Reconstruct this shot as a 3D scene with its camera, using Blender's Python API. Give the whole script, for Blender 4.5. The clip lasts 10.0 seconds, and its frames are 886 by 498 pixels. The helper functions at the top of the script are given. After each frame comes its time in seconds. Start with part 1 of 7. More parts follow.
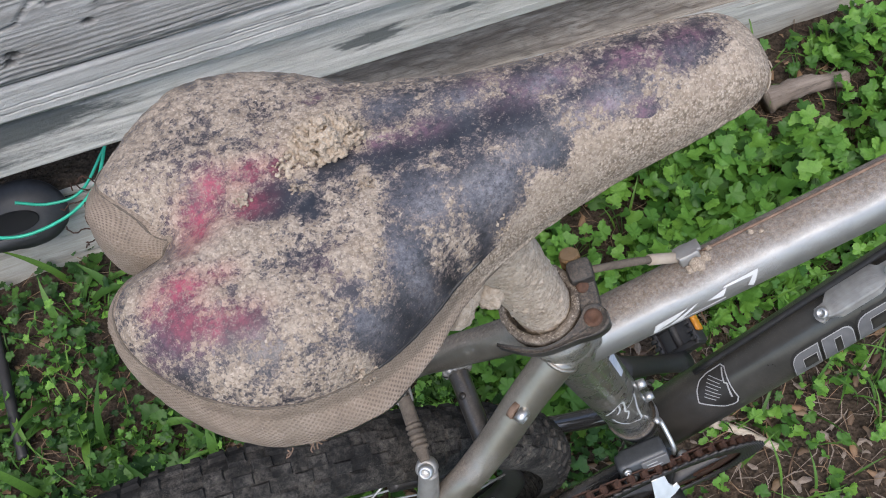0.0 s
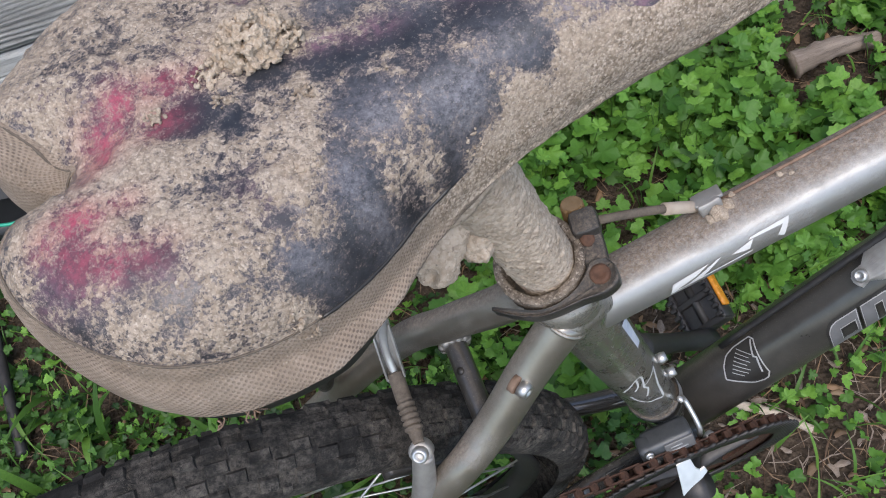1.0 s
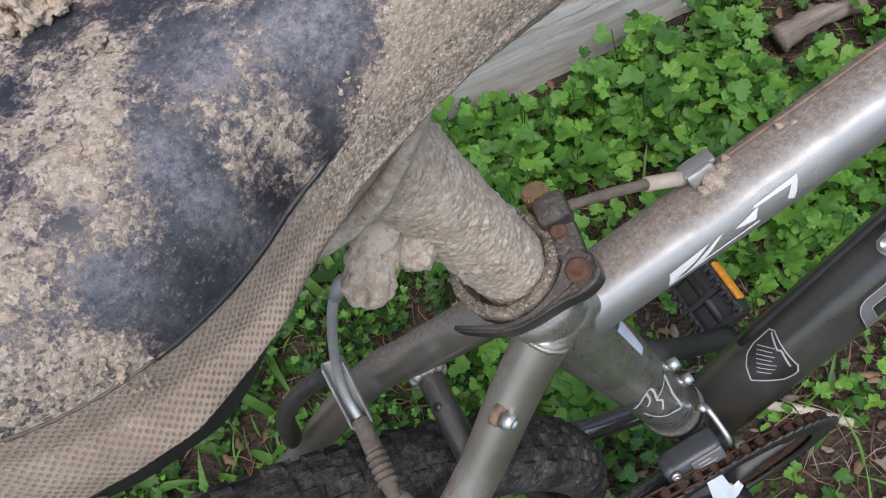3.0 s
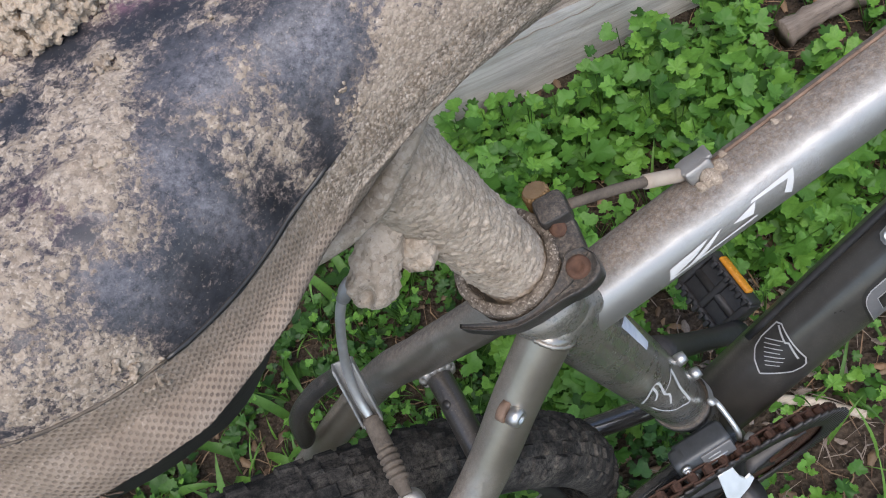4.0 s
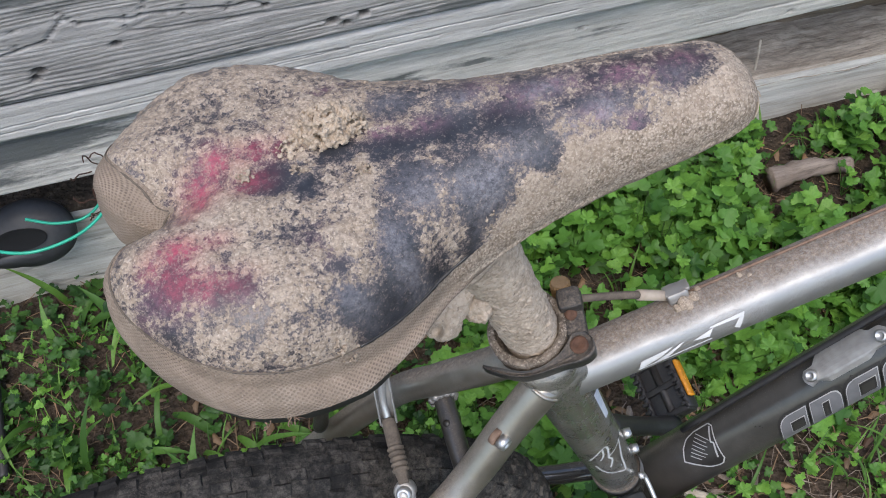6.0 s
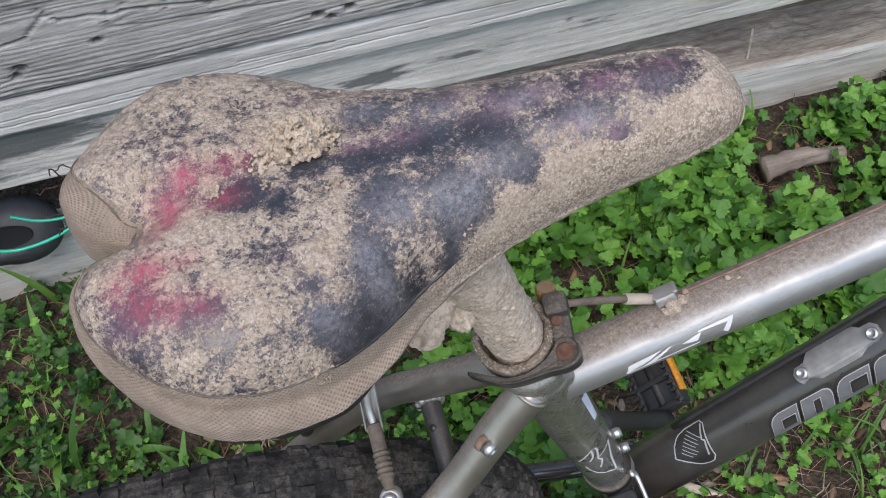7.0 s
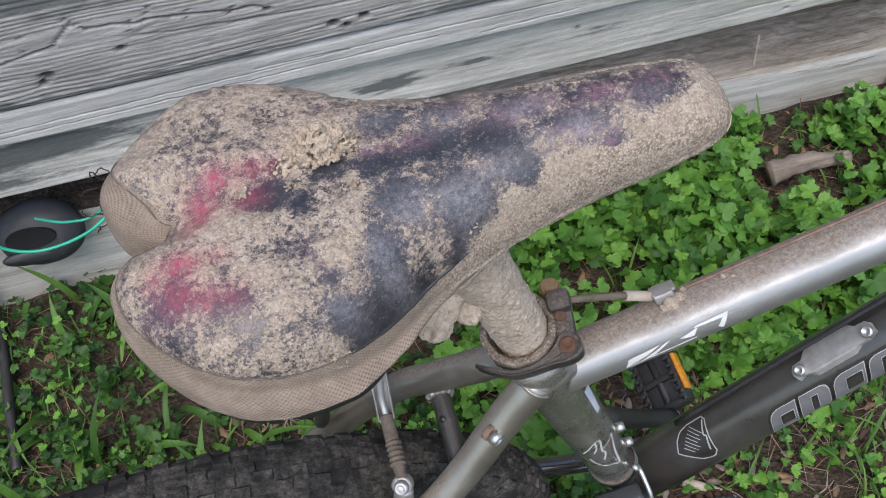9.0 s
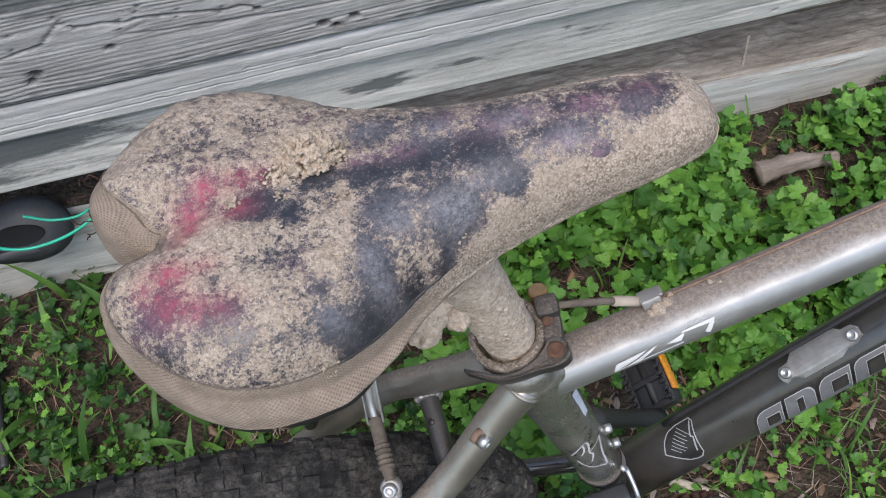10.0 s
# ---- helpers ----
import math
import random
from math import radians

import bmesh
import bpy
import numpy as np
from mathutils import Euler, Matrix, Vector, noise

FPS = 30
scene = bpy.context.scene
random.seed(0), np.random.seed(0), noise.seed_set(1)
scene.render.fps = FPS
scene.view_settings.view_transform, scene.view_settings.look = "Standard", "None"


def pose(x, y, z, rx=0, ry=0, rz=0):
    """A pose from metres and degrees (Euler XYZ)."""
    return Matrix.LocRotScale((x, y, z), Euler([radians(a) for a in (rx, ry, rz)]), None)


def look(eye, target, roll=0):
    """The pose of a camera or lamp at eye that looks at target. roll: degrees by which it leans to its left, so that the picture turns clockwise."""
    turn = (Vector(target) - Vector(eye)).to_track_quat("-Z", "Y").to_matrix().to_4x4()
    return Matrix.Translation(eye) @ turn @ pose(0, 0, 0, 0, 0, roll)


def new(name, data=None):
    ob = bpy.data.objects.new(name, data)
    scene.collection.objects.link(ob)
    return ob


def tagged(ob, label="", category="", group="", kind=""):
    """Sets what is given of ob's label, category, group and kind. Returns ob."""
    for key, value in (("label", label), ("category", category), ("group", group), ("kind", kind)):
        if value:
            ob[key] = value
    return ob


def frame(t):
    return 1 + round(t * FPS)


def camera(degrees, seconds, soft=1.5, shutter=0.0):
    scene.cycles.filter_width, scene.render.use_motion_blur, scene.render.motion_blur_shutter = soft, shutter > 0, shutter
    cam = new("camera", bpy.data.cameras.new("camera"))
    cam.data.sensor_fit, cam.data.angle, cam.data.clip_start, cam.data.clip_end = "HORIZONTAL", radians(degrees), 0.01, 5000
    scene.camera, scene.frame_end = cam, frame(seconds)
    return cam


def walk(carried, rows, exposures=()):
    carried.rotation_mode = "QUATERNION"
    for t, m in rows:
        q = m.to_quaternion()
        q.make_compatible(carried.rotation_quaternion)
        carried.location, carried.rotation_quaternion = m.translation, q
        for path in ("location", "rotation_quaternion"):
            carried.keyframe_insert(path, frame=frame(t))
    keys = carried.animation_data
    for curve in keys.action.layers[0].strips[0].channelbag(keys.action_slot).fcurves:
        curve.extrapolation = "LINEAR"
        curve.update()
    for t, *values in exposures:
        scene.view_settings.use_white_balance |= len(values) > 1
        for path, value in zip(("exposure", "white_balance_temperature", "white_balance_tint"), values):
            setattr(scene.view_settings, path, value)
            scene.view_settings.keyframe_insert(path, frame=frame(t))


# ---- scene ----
cam = camera(53.26, 10.0, 1.0)
PATH = [
    (0, (0.0258, 0.0209, 1.1029), (0.1636, 0.6139, 0.0688), -7.63),
    (0.5, (0.0329, 0.0206, 1.0727), (0.1533, 0.5991, 0.0283), -9.53),
    (1, (0.0427, 0.0256, 1.0430), (0.1469, 0.6250, 0.0087), -11.74),
    (1.5, (0.0502, 0.0304, 1.0218), (0.1762, 0.6397, -0.0043), -10.92),
    (2, (0.0601, 0.0367, 0.9989), (0.1838, 0.6557, -0.0217), -13.67),
    (2.5, (0.0646, 0.0418, 0.9810), (0.1869, 0.6713, -0.0333), -15.95),
    (2.7, (0.0664, 0.0446, 0.9739), (0.1853, 0.6796, -0.0374), -16.99),
    (3.8, (0.0740, 0.0407, 0.9710), (0.1692, 0.6885, -0.0346), -21.07),
    (4, (0.0720, 0.0382, 0.9782), (0.1674, 0.6875, -0.0264), -21.06),
    (4.5, (0.0455, 0.0224, 1.0344), (0.1454, 0.6674, 0.0274), -15.80),
    (5, (0.0218, 0.0021, 1.0697), (0.1343, 0.6737, 0.0817), -10.16),
    (5.5, (0.0110, -0.0061, 1.0935), (0.1293, 0.6697, 0.1090), -6.38),
    (6, (0.0217, -0.0094, 1.0962), (0.1805, 0.6631, 0.1151), -3.11),
    (6.2, (0.0250, -0.0073, 1.0948), (0.1851, 0.6613, 0.1113), -2.96),
    (7.3, (0.0323, 0.0027, 1.0947), (0.1910, 0.6578, 0.1019), -3.45),
    (7.5, (0.0321, 0.0009, 1.0970), (0.1861, 0.6578, 0.1046), -3.89),
    (8, (0.0292, -0.0068, 1.1049), (0.1744, 0.6547, 0.1143), -4.55),
    (8.5, (0.0309, -0.0121, 1.1124), (0.1780, 0.6552, 0.1260), -4.32),
    (9, (0.0289, -0.0159, 1.1162), (0.1745, 0.6483, 0.1274), -4.19),
    (9.5, (0.0296, -0.0142, 1.1174), (0.1752, 0.6474, 0.1270), -4.02),
    (10, (0.0305, -0.0125, 1.1210), (0.1875, 0.6425, 0.1279), -3.04),
]
walk(cam, [(t, look(eye, target, roll)) for t, eye, target, roll in PATH])

# ---- world and light ----
world = bpy.data.worlds.new("sky")
scene.world = world
world.use_nodes = True
_wn = world.node_tree.nodes
_sky = _wn.new("ShaderNodeTexSky")
_sky.sky_type = "NISHITA"
_sky.sun_disc = False
_sky.sun_elevation = radians(62)
_sky.sun_rotation = radians(200)
_sky.air_density = 1.0
_sky.dust_density = 1.4
world.node_tree.links.new(_sky.outputs[0], _wn["Background"].inputs[0])
_wn["Background"].inputs[1].default_value = 0.15

sun = bpy.data.lights.new("sun", "SUN")
sun.energy = 1.5
sun.angle = radians(40)
sun.color = (1.0, 0.935, 0.885)
sun_ob = new("sun", sun)
sun_ob.matrix_world = look((-0.6, -1.6, 4.0), (0.1, 0.3, 0.0))
scene.view_settings.exposure = 1.0


# ---- materials ----
class Mat:
    """A node material with short calls for the usual nodes."""

    def __init__(self, name):
        self.m = bpy.data.materials.new(name)
        self.m.use_nodes = True
        self.t = self.m.node_tree
        self.b = self.t.nodes["Principled BSDF"]
        self.co = self.t.nodes.new("ShaderNodeTexCoord").outputs["Object"]

    def node(self, kind, **inputs):
        n = self.t.nodes.new(kind)
        for key, value in inputs.items():
            self.put(n.inputs[key.replace("_", " ")], value)
        return n

    def put(self, socket, value):
        if isinstance(value, bpy.types.NodeSocket):
            self.t.links.new(value, socket)
        else:
            if isinstance(value, tuple) and len(value) == 3 and socket.type == "RGBA":
                value = (*value, 1.0)
            socket.default_value = value

    def stretch(self, x, y, z, source=None):
        n = self.t.nodes.new("ShaderNodeMapping")
        self.put(n.inputs["Vector"], source or self.co)
        n.inputs["Scale"].default_value = (x, y, z)
        return n.outputs[0]

    def noise(self, scale, detail=4.0, rough=0.6, vector=None, distortion=0.0):
        return self.node("ShaderNodeTexNoise", Scale=scale, Detail=detail, Roughness=rough, Distortion=distortion, Vector=vector or self.co).outputs["Fac"]

    def cells(self, scale, vector=None, feature="F1"):
        n = self.node("ShaderNodeTexVoronoi", Scale=scale, Vector=vector or self.co)
        n.feature = feature
        return n.outputs["Distance"]

    def crumbs(self, scale):
        """A shade for each grain of sand, 0 to 1."""
        n = self.node("ShaderNodeTexVoronoi", Scale=scale, Vector=self.co)
        s = self.t.nodes.new("ShaderNodeSeparateColor")
        self.put(s.inputs[0], n.outputs["Color"])
        return s.outputs[0]

    def ramp(self, fac, *stops):
        n = self.t.nodes.new("ShaderNodeValToRGB")
        self.put(n.inputs[0], fac)
        while len(n.color_ramp.elements) < len(stops):
            n.color_ramp.elements.new(0.5)
        for e, (pos, col) in zip(n.color_ramp.elements, stops):
            e.position = pos
            e.color = (*col, 1.0) if isinstance(col, tuple) else (col, col, col, 1.0)
        return n.outputs[0]

    def mix(self, fac, a, b, blend="MIX"):
        n = self.t.nodes.new("ShaderNodeMix")
        n.data_type, n.blend_type = "RGBA", blend
        self.put(n.inputs[0], fac)
        self.put(n.inputs[6], a)
        self.put(n.inputs[7], b)
        return n.outputs[2]

    def math(self, op, a, b=0.5, clamp=False):
        n = self.t.nodes.new("ShaderNodeMath")
        n.operation, n.use_clamp = op, clamp
        self.put(n.inputs[0], a)
        self.put(n.inputs[1], b)
        return n.outputs[0]

    def attr(self, name):
        n = self.t.nodes.new("ShaderNodeAttribute")
        n.attribute_name = name
        return n.outputs["Fac"]

    def up(self):
        """How far the surface faces the sky, 0 to 1."""
        n = self.t.nodes.new("ShaderNodeNewGeometry")
        s = self.t.nodes.new("ShaderNodeSeparateXYZ")
        self.put(s.inputs[0], n.outputs["Normal"])
        return self.math("MAXIMUM", s.outputs[2], 0.0)

    def settled(self):
        """How far the surface faces up and to the far side, where mud has dried on."""
        n = self.t.nodes.new("ShaderNodeNewGeometry")
        s = self.t.nodes.new("ShaderNodeSeparateXYZ")
        self.put(s.inputs[0], n.outputs["Normal"])
        return self.math("ADD", self.math("MULTIPLY", s.outputs[2], 0.8), self.math("MULTIPLY", s.outputs[1], 0.5))

    def own(self):
        return self.t.nodes.new("ShaderNodeObjectInfo").outputs["Random"]

    def island(self):
        return self.t.nodes.new("ShaderNodeNewGeometry").outputs["Random Per Island"]

    def done(self, colour, rough=0.7, metal=0.0, height=None, strength=0.3, distance=0.002, specular=0.5):
        self.put(self.b.inputs["Base Color"], colour)
        self.put(self.b.inputs["Roughness"], rough)
        self.put(self.b.inputs["Metallic"], metal)
        self.put(self.b.inputs["Specular IOR Level"], specular)
        if height is not None:
            n = self.node("ShaderNodeBump", Strength=strength, Distance=distance, Height=height)
            self.put(self.b.inputs["Normal"], n.outputs[0])
        return self.m


MUD = (0.287, 0.228, 0.170)
MUD_DARK = (0.185, 0.142, 0.105)
MUD_PALE = (0.368, 0.303, 0.236)


def mud_material(name, scale=1.0, dark=MUD_DARK, mid=MUD, pale=MUD_PALE, pits=0.5, relief=0.00042):
    """Dried gritty mud: sand grains, dark pits, lighter dry crust."""
    k = Mat(name)
    coarse = k.noise(70 * scale, 6, 0.75)
    grain = k.noise(520 * scale, 4, 0.75)
    big, small = k.cells(900 * scale), k.cells(1800 * scale)
    col = k.ramp(coarse, (0.32, dark), (0.48, mid), (0.7, pale))
    shade = k.crumbs(900 * scale)
    col = k.mix(k.ramp(shade, (0.55, 0.0), (1.0, 0.55)), col, pale)
    col = k.mix(k.ramp(shade, (0.0, 0.55), (0.4, 0.0)), col, dark)
    col = k.mix(k.ramp(grain, (0.30, pits), (0.42, 0.0)), col, (0.10, 0.075, 0.055))
    col = k.mix(k.ramp(k.crumbs(1800 * scale), (0.8, 0.0), (1.0, 0.55)), col, (0.50, 0.425, 0.35))
    h = k.math("SUBTRACT", k.math("ADD", k.math("MULTIPLY", grain, 0.8), k.math("MULTIPLY", coarse, 0.3)), k.math("ADD", k.math("MULTIPLY", big, 0.8), k.math("MULTIPLY", small, 0.4)))
    return k.done(col, 0.95, 0.0, h, 0.8, relief, 0.2)


def cover_material():
    """Black vinyl with worn red and violet print, dusty smears and patches of dried mud."""
    k = Mat("saddle vinyl")
    fine = k.noise(460, 5, 0.75)
    tiny = k.noise(1400, 3, 0.7)
    mid = k.noise(110, 6, 0.7)
    vinyl = k.mix(k.ramp(mid, (0.35, 0.0), (0.7, 1.0)), (0.011, 0.012, 0.015), (0.030, 0.032, 0.038))
    red = k.math("MULTIPLY", k.attr("red"), k.ramp(k.noise(260, 6, 0.8), (0.32, 0.1), (0.58, 1.0)))
    col = k.mix(k.math("MULTIPLY", k.attr("violet"), k.ramp(k.noise(320, 6, 0.8), (0.40, 0.05), (0.58, 1.0))), vinyl, (0.205, 0.098, 0.128))
    col = k.mix(red, col, (0.345, 0.058, 0.092))
    smear = k.math("MULTIPLY", k.attr("dust"), k.ramp(k.noise(450, 6, 0.85), (0.38, 0.12), (0.64, 1.0)))
    col = k.mix(smear, col, (0.265, 0.25, 0.268))
    specks = k.ramp(tiny, (0.62, 0.0), (0.70, 1.0))
    col = k.mix(k.math("MULTIPLY", specks, 0.4), col, MUD_PALE)
    mudcol = k.ramp(k.noise(120, 6, 0.75), (0.28, (0.23, 0.178, 0.134)), (0.46, MUD), (0.7, MUD_PALE))
    mudcol = k.mix(k.ramp(fine, (0.29, 0.45), (0.40, 0.0)), mudcol, (0.15, 0.112, 0.085))
    shade = k.crumbs(950)
    mudcol = k.mix(k.ramp(shade, (0.5, 0.0), (1.0, 0.4)), mudcol, (0.42, 0.345, 0.275))
    mudcol = k.mix(k.ramp(shade, (0.0, 0.55), (0.35, 0.0)), mudcol, MUD_DARK)
    mudcol = k.mix(k.ramp(k.crumbs(1900), (0.82, 0.0), (1.0, 0.6)), mudcol, (0.50, 0.425, 0.35))
    # shade between the sand grains, put into the colour
    mudcol = k.mix(k.ramp(k.cells(800), (0.50, 0.0), (0.85, 0.45)), mudcol, (0.12, 0.092, 0.072))
    mudcol = k.mix(k.ramp(tiny, (0.31, 0.65), (0.38, 0.0)), mudcol, (0.11, 0.085, 0.07))
    mudcol = k.mix(k.math("MULTIPLY", k.attr("red"), 0.5), mudcol, (0.42, 0.12, 0.13))
    ragged = k.math("ADD", k.math("MULTIPLY", k.math("SUBTRACT", fine, 0.5), 1.35), k.math("MULTIPLY", k.math("SUBTRACT", tiny, 0.5), 0.65))
    flecks = k.math("ADD", k.math("MULTIPLY", k.math("SUBTRACT", k.crumbs(560), 0.5), 0.34), k.math("MULTIPLY", k.math("SUBTRACT", k.crumbs(1100), 0.5), 0.26))
    edge = k.math("ADD", k.math("ADD", k.attr("mud"), flecks), ragged)
    mask = k.ramp(edge, (0.42, 0.0), (0.50, 0.5), (0.59, 1.0))
    film = k.math("MULTIPLY", k.ramp(edge, (0.12, 0.0), (0.45, 0.62)), k.ramp(tiny, (0.36, 0.25), (0.58, 1.0)))
    col = k.mix(film, col, (0.25, 0.193, 0.165))
    col = k.mix(mask, col, mudcol)
    crumb = k.math("SUBTRACT", k.math("ADD", fine, 0.4), k.math("ADD", k.math("MULTIPLY", k.cells(950), 0.8), k.math("MULTIPLY", k.cells(1900), 0.4)))
    h = k.math("ADD", k.math("MULTIPLY", mask, 0.15), k.math("MULTIPLY", crumb, k.math("ADD", k.math("MULTIPLY", mask, 0.95), 0.05)))
    rough = k.mix(mask, k.mix(smear, (0.36,) * 3, (0.62,) * 3), (0.96,) * 3)
    return k.done(col, rough, 0.0, h, 0.7, 0.00045, 0.4)


def fabric_material():
    """Woven mesh on the saddle's side with staggered holes, full of dried mud."""
    k = Mat("muddy woven fabric")
    u, v = k.attr("weave_along"), k.attr("weave_up")
    holes = k.ramp(k.math("MULTIPLY", k.math("COSINE", u), k.math("COSINE", v)), (0.05, 0.0), (0.55, 1.0))
    grit = k.noise(900, 4, 0.75)
    patches = k.noise(70, 6, 0.7)
    worn = k.ramp(k.noise(45, 5, 0.7), (0.38, 0.22), (0.66, 0.95))
    col = k.ramp(patches, (0.3, (0.175, 0.135, 0.102)), (0.52, (0.25, 0.195, 0.148)), (0.78, (0.335, 0.27, 0.212)))
    col = k.mix(k.math("MULTIPLY", holes, worn), col, (0.105, 0.078, 0.062))
    clean = k.ramp(k.noise(26, 5, 0.65), (0.55, 0.0), (0.72, 1.0))
    col = k.mix(k.math("MULTIPLY", clean, 0.3), col, (0.17, 0.145, 0.115))
    col = k.mix(k.ramp(grit, (0.58, 0.0), (0.72, 0.6)), col, (0.42, 0.355, 0.29))
    col = k.mix(k.ramp(grit, (0.28, 0.6), (0.42, 0.0)), col, (0.13, 0.10, 0.075))
    cake = k.attr("crust")
    coarse = k.noise(430, 5, 0.75)
    sand = k.ramp(k.noise(130, 6, 0.75), (0.3, (0.25, 0.195, 0.142)), (0.46, MUD), (0.7, MUD_PALE))
    sand = k.mix(k.ramp(k.crumbs(420), (0.0, 0.45), (0.45, 0.0)), sand, MUD_DARK)
    sand = k.mix(k.ramp(coarse, (0.34, 0.9), (0.45, 0.0)), sand, (0.10, 0.077, 0.058))
    shade = k.crumbs(950)
    sand = k.mix(k.ramp(shade, (0.5, 0.0), (1.0, 0.45)), sand, (0.42, 0.345, 0.275))
    sand = k.mix(k.ramp(shade, (0.0, 0.7), (0.4, 0.0)), sand, (0.15, 0.115, 0.085))
    sand = k.mix(k.ramp(k.crumbs(1900), (0.8, 0.0), (1.0, 0.65)), sand, (0.53, 0.45, 0.375))
    # colour imitates shaded gaps between grains and lit grain tops
    gap = k.cells(800)
    sand = k.mix(k.ramp(gap, (0.50, 0.0), (0.85, 0.5)), sand, (0.10, 0.078, 0.06))
    sand = k.mix(k.ramp(gap, (0.10, 0.6), (0.38, 0.0)), sand, (0.52, 0.44, 0.36))
    col = k.mix(cake, col, sand)
    crumb = k.math("SUBTRACT", k.math("ADD", coarse, 0.4), k.math("ADD", k.math("MULTIPLY", k.cells(950), 0.9), k.math("MULTIPLY", k.cells(1900), 0.4)))
    h = k.math("SUBTRACT", k.math("ADD", k.math("MULTIPLY", grit, 0.6), k.math("MULTIPLY", crumb, k.math("MULTIPLY", cake, 1.4))), k.math("MULTIPLY", holes, k.math("SUBTRACT", 0.6, k.math("MULTIPLY", cake, 0.6))))
    return k.done(col, 0.95, 0.0, h, 0.7, 0.00038, 0.2)


def paint_material(name, base, light, metal=0.75, rough=0.34, dust=0.8, reach=0.45, coat=0.8, spots=0.3, low=0.50):
    """Grey metallic bicycle paint with scuffs, dust, and gritty dried mud on what faces up."""
    k = Mat(name)
    flake = k.noise(1800, 2, 0.5)
    cloud = k.noise(24, 6, 0.65)
    col = k.mix(k.ramp(cloud, (0.35, 0.0), (0.7, 1.0)), base, light)
    col = k.mix(k.math("MULTIPLY", flake, 0.25), col, light)
    scuff = k.ramp(k.noise(60, 6, 0.75, k.stretch(1.0, 1.0, 0.35)), (0.60, 0.0), (0.76, 0.15))
    col = k.mix(scuff, col, tuple(c * 0.45 for c in base))
    patch = k.noise(38, 6, 0.75)
    film = k.ramp(k.math("ADD", k.settled(), k.math("MULTIPLY", k.math("SUBTRACT", patch, 0.5), 0.5)), (reach, 0.0), (reach + 0.42, 1.0))
    grit = k.noise(560, 5, 0.75)
    smudge = k.math("MULTIPLY", k.ramp(k.noise(20, 6, 0.75), (low, 0.0), (low + 0.22, spots)), k.ramp(grit, (0.40, 0.1), (0.60, 1.0)))
    dirt = k.math("MULTIPLY", k.math("MAXIMUM", k.math("MULTIPLY", film, k.ramp(grit, (0.32, 0.45), (0.55, 1.0))), smudge), dust, True)
    col = k.mix(dirt, col, k.ramp(k.noise(380, 5, 0.75), (0.33, (0.12, 0.086, 0.062)), (0.5, (0.215, 0.165, 0.125)), (0.68, (0.37, 0.30, 0.235))))
    grains = k.math("MULTIPLY", k.ramp(k.noise(1050, 3, 0.7), (0.62, 0.0), (0.68, 1.0)), k.math("MULTIPLY", k.ramp(k.settled(), (0.42, 0.02), (0.9, 0.8)), dust))
    col = k.mix(grains, col, MUD_PALE)
    dirt = k.math("MAXIMUM", dirt, grains)
    k.put(k.b.inputs["Coat Weight"], k.math("MULTIPLY", k.math("SUBTRACT", 1.0, dirt), coat))
    k.b.inputs["Coat Roughness"].default_value = 0.12
    r = k.mix(dirt, k.mix(cloud, (rough - 0.05,) * 3, (rough + 0.07,) * 3), (0.95,) * 3)
    m = k.math("MULTIPLY", k.math("SUBTRACT", 1.0, dirt), metal)
    h = k.math("ADD", k.math("MULTIPLY", dirt, k.math("ADD", 0.4, grit)), k.math("MULTIPLY", flake, 0.03))
    return k.done(col, r, m, h, 0.7, 0.0009, 0.5)


def plain_material(name, base, other, scale=60, rough=0.5, metal=0.0, bump=0.15, dust=0.0):
    k = Mat(name)
    n = k.noise(scale, 5, 0.65)
    col = k.ramp(n, (0.3, base), (0.7, other))
    if dust:
        film = k.math("MULTIPLY", k.math("MULTIPLY", k.ramp(k.up(), (0.1, 0.2), (0.9, 1.0)), k.ramp(k.noise(scale * 4, 6, 0.75), (0.25, 0.1), (0.75, 1.0))), dust)
        col = k.mix(film, col, MUD)
        r = k.mix(film, (rough,) * 3, (0.95,) * 3)
        return k.done(col, r, metal, k.noise(scale * 12, 3, 0.6), bump, 0.001)
    return k.done(col, k.math("ADD", k.math("MULTIPLY", n, 0.2), rough - 0.1), metal, k.noise(scale * 12, 3, 0.6), bump, 0.001)


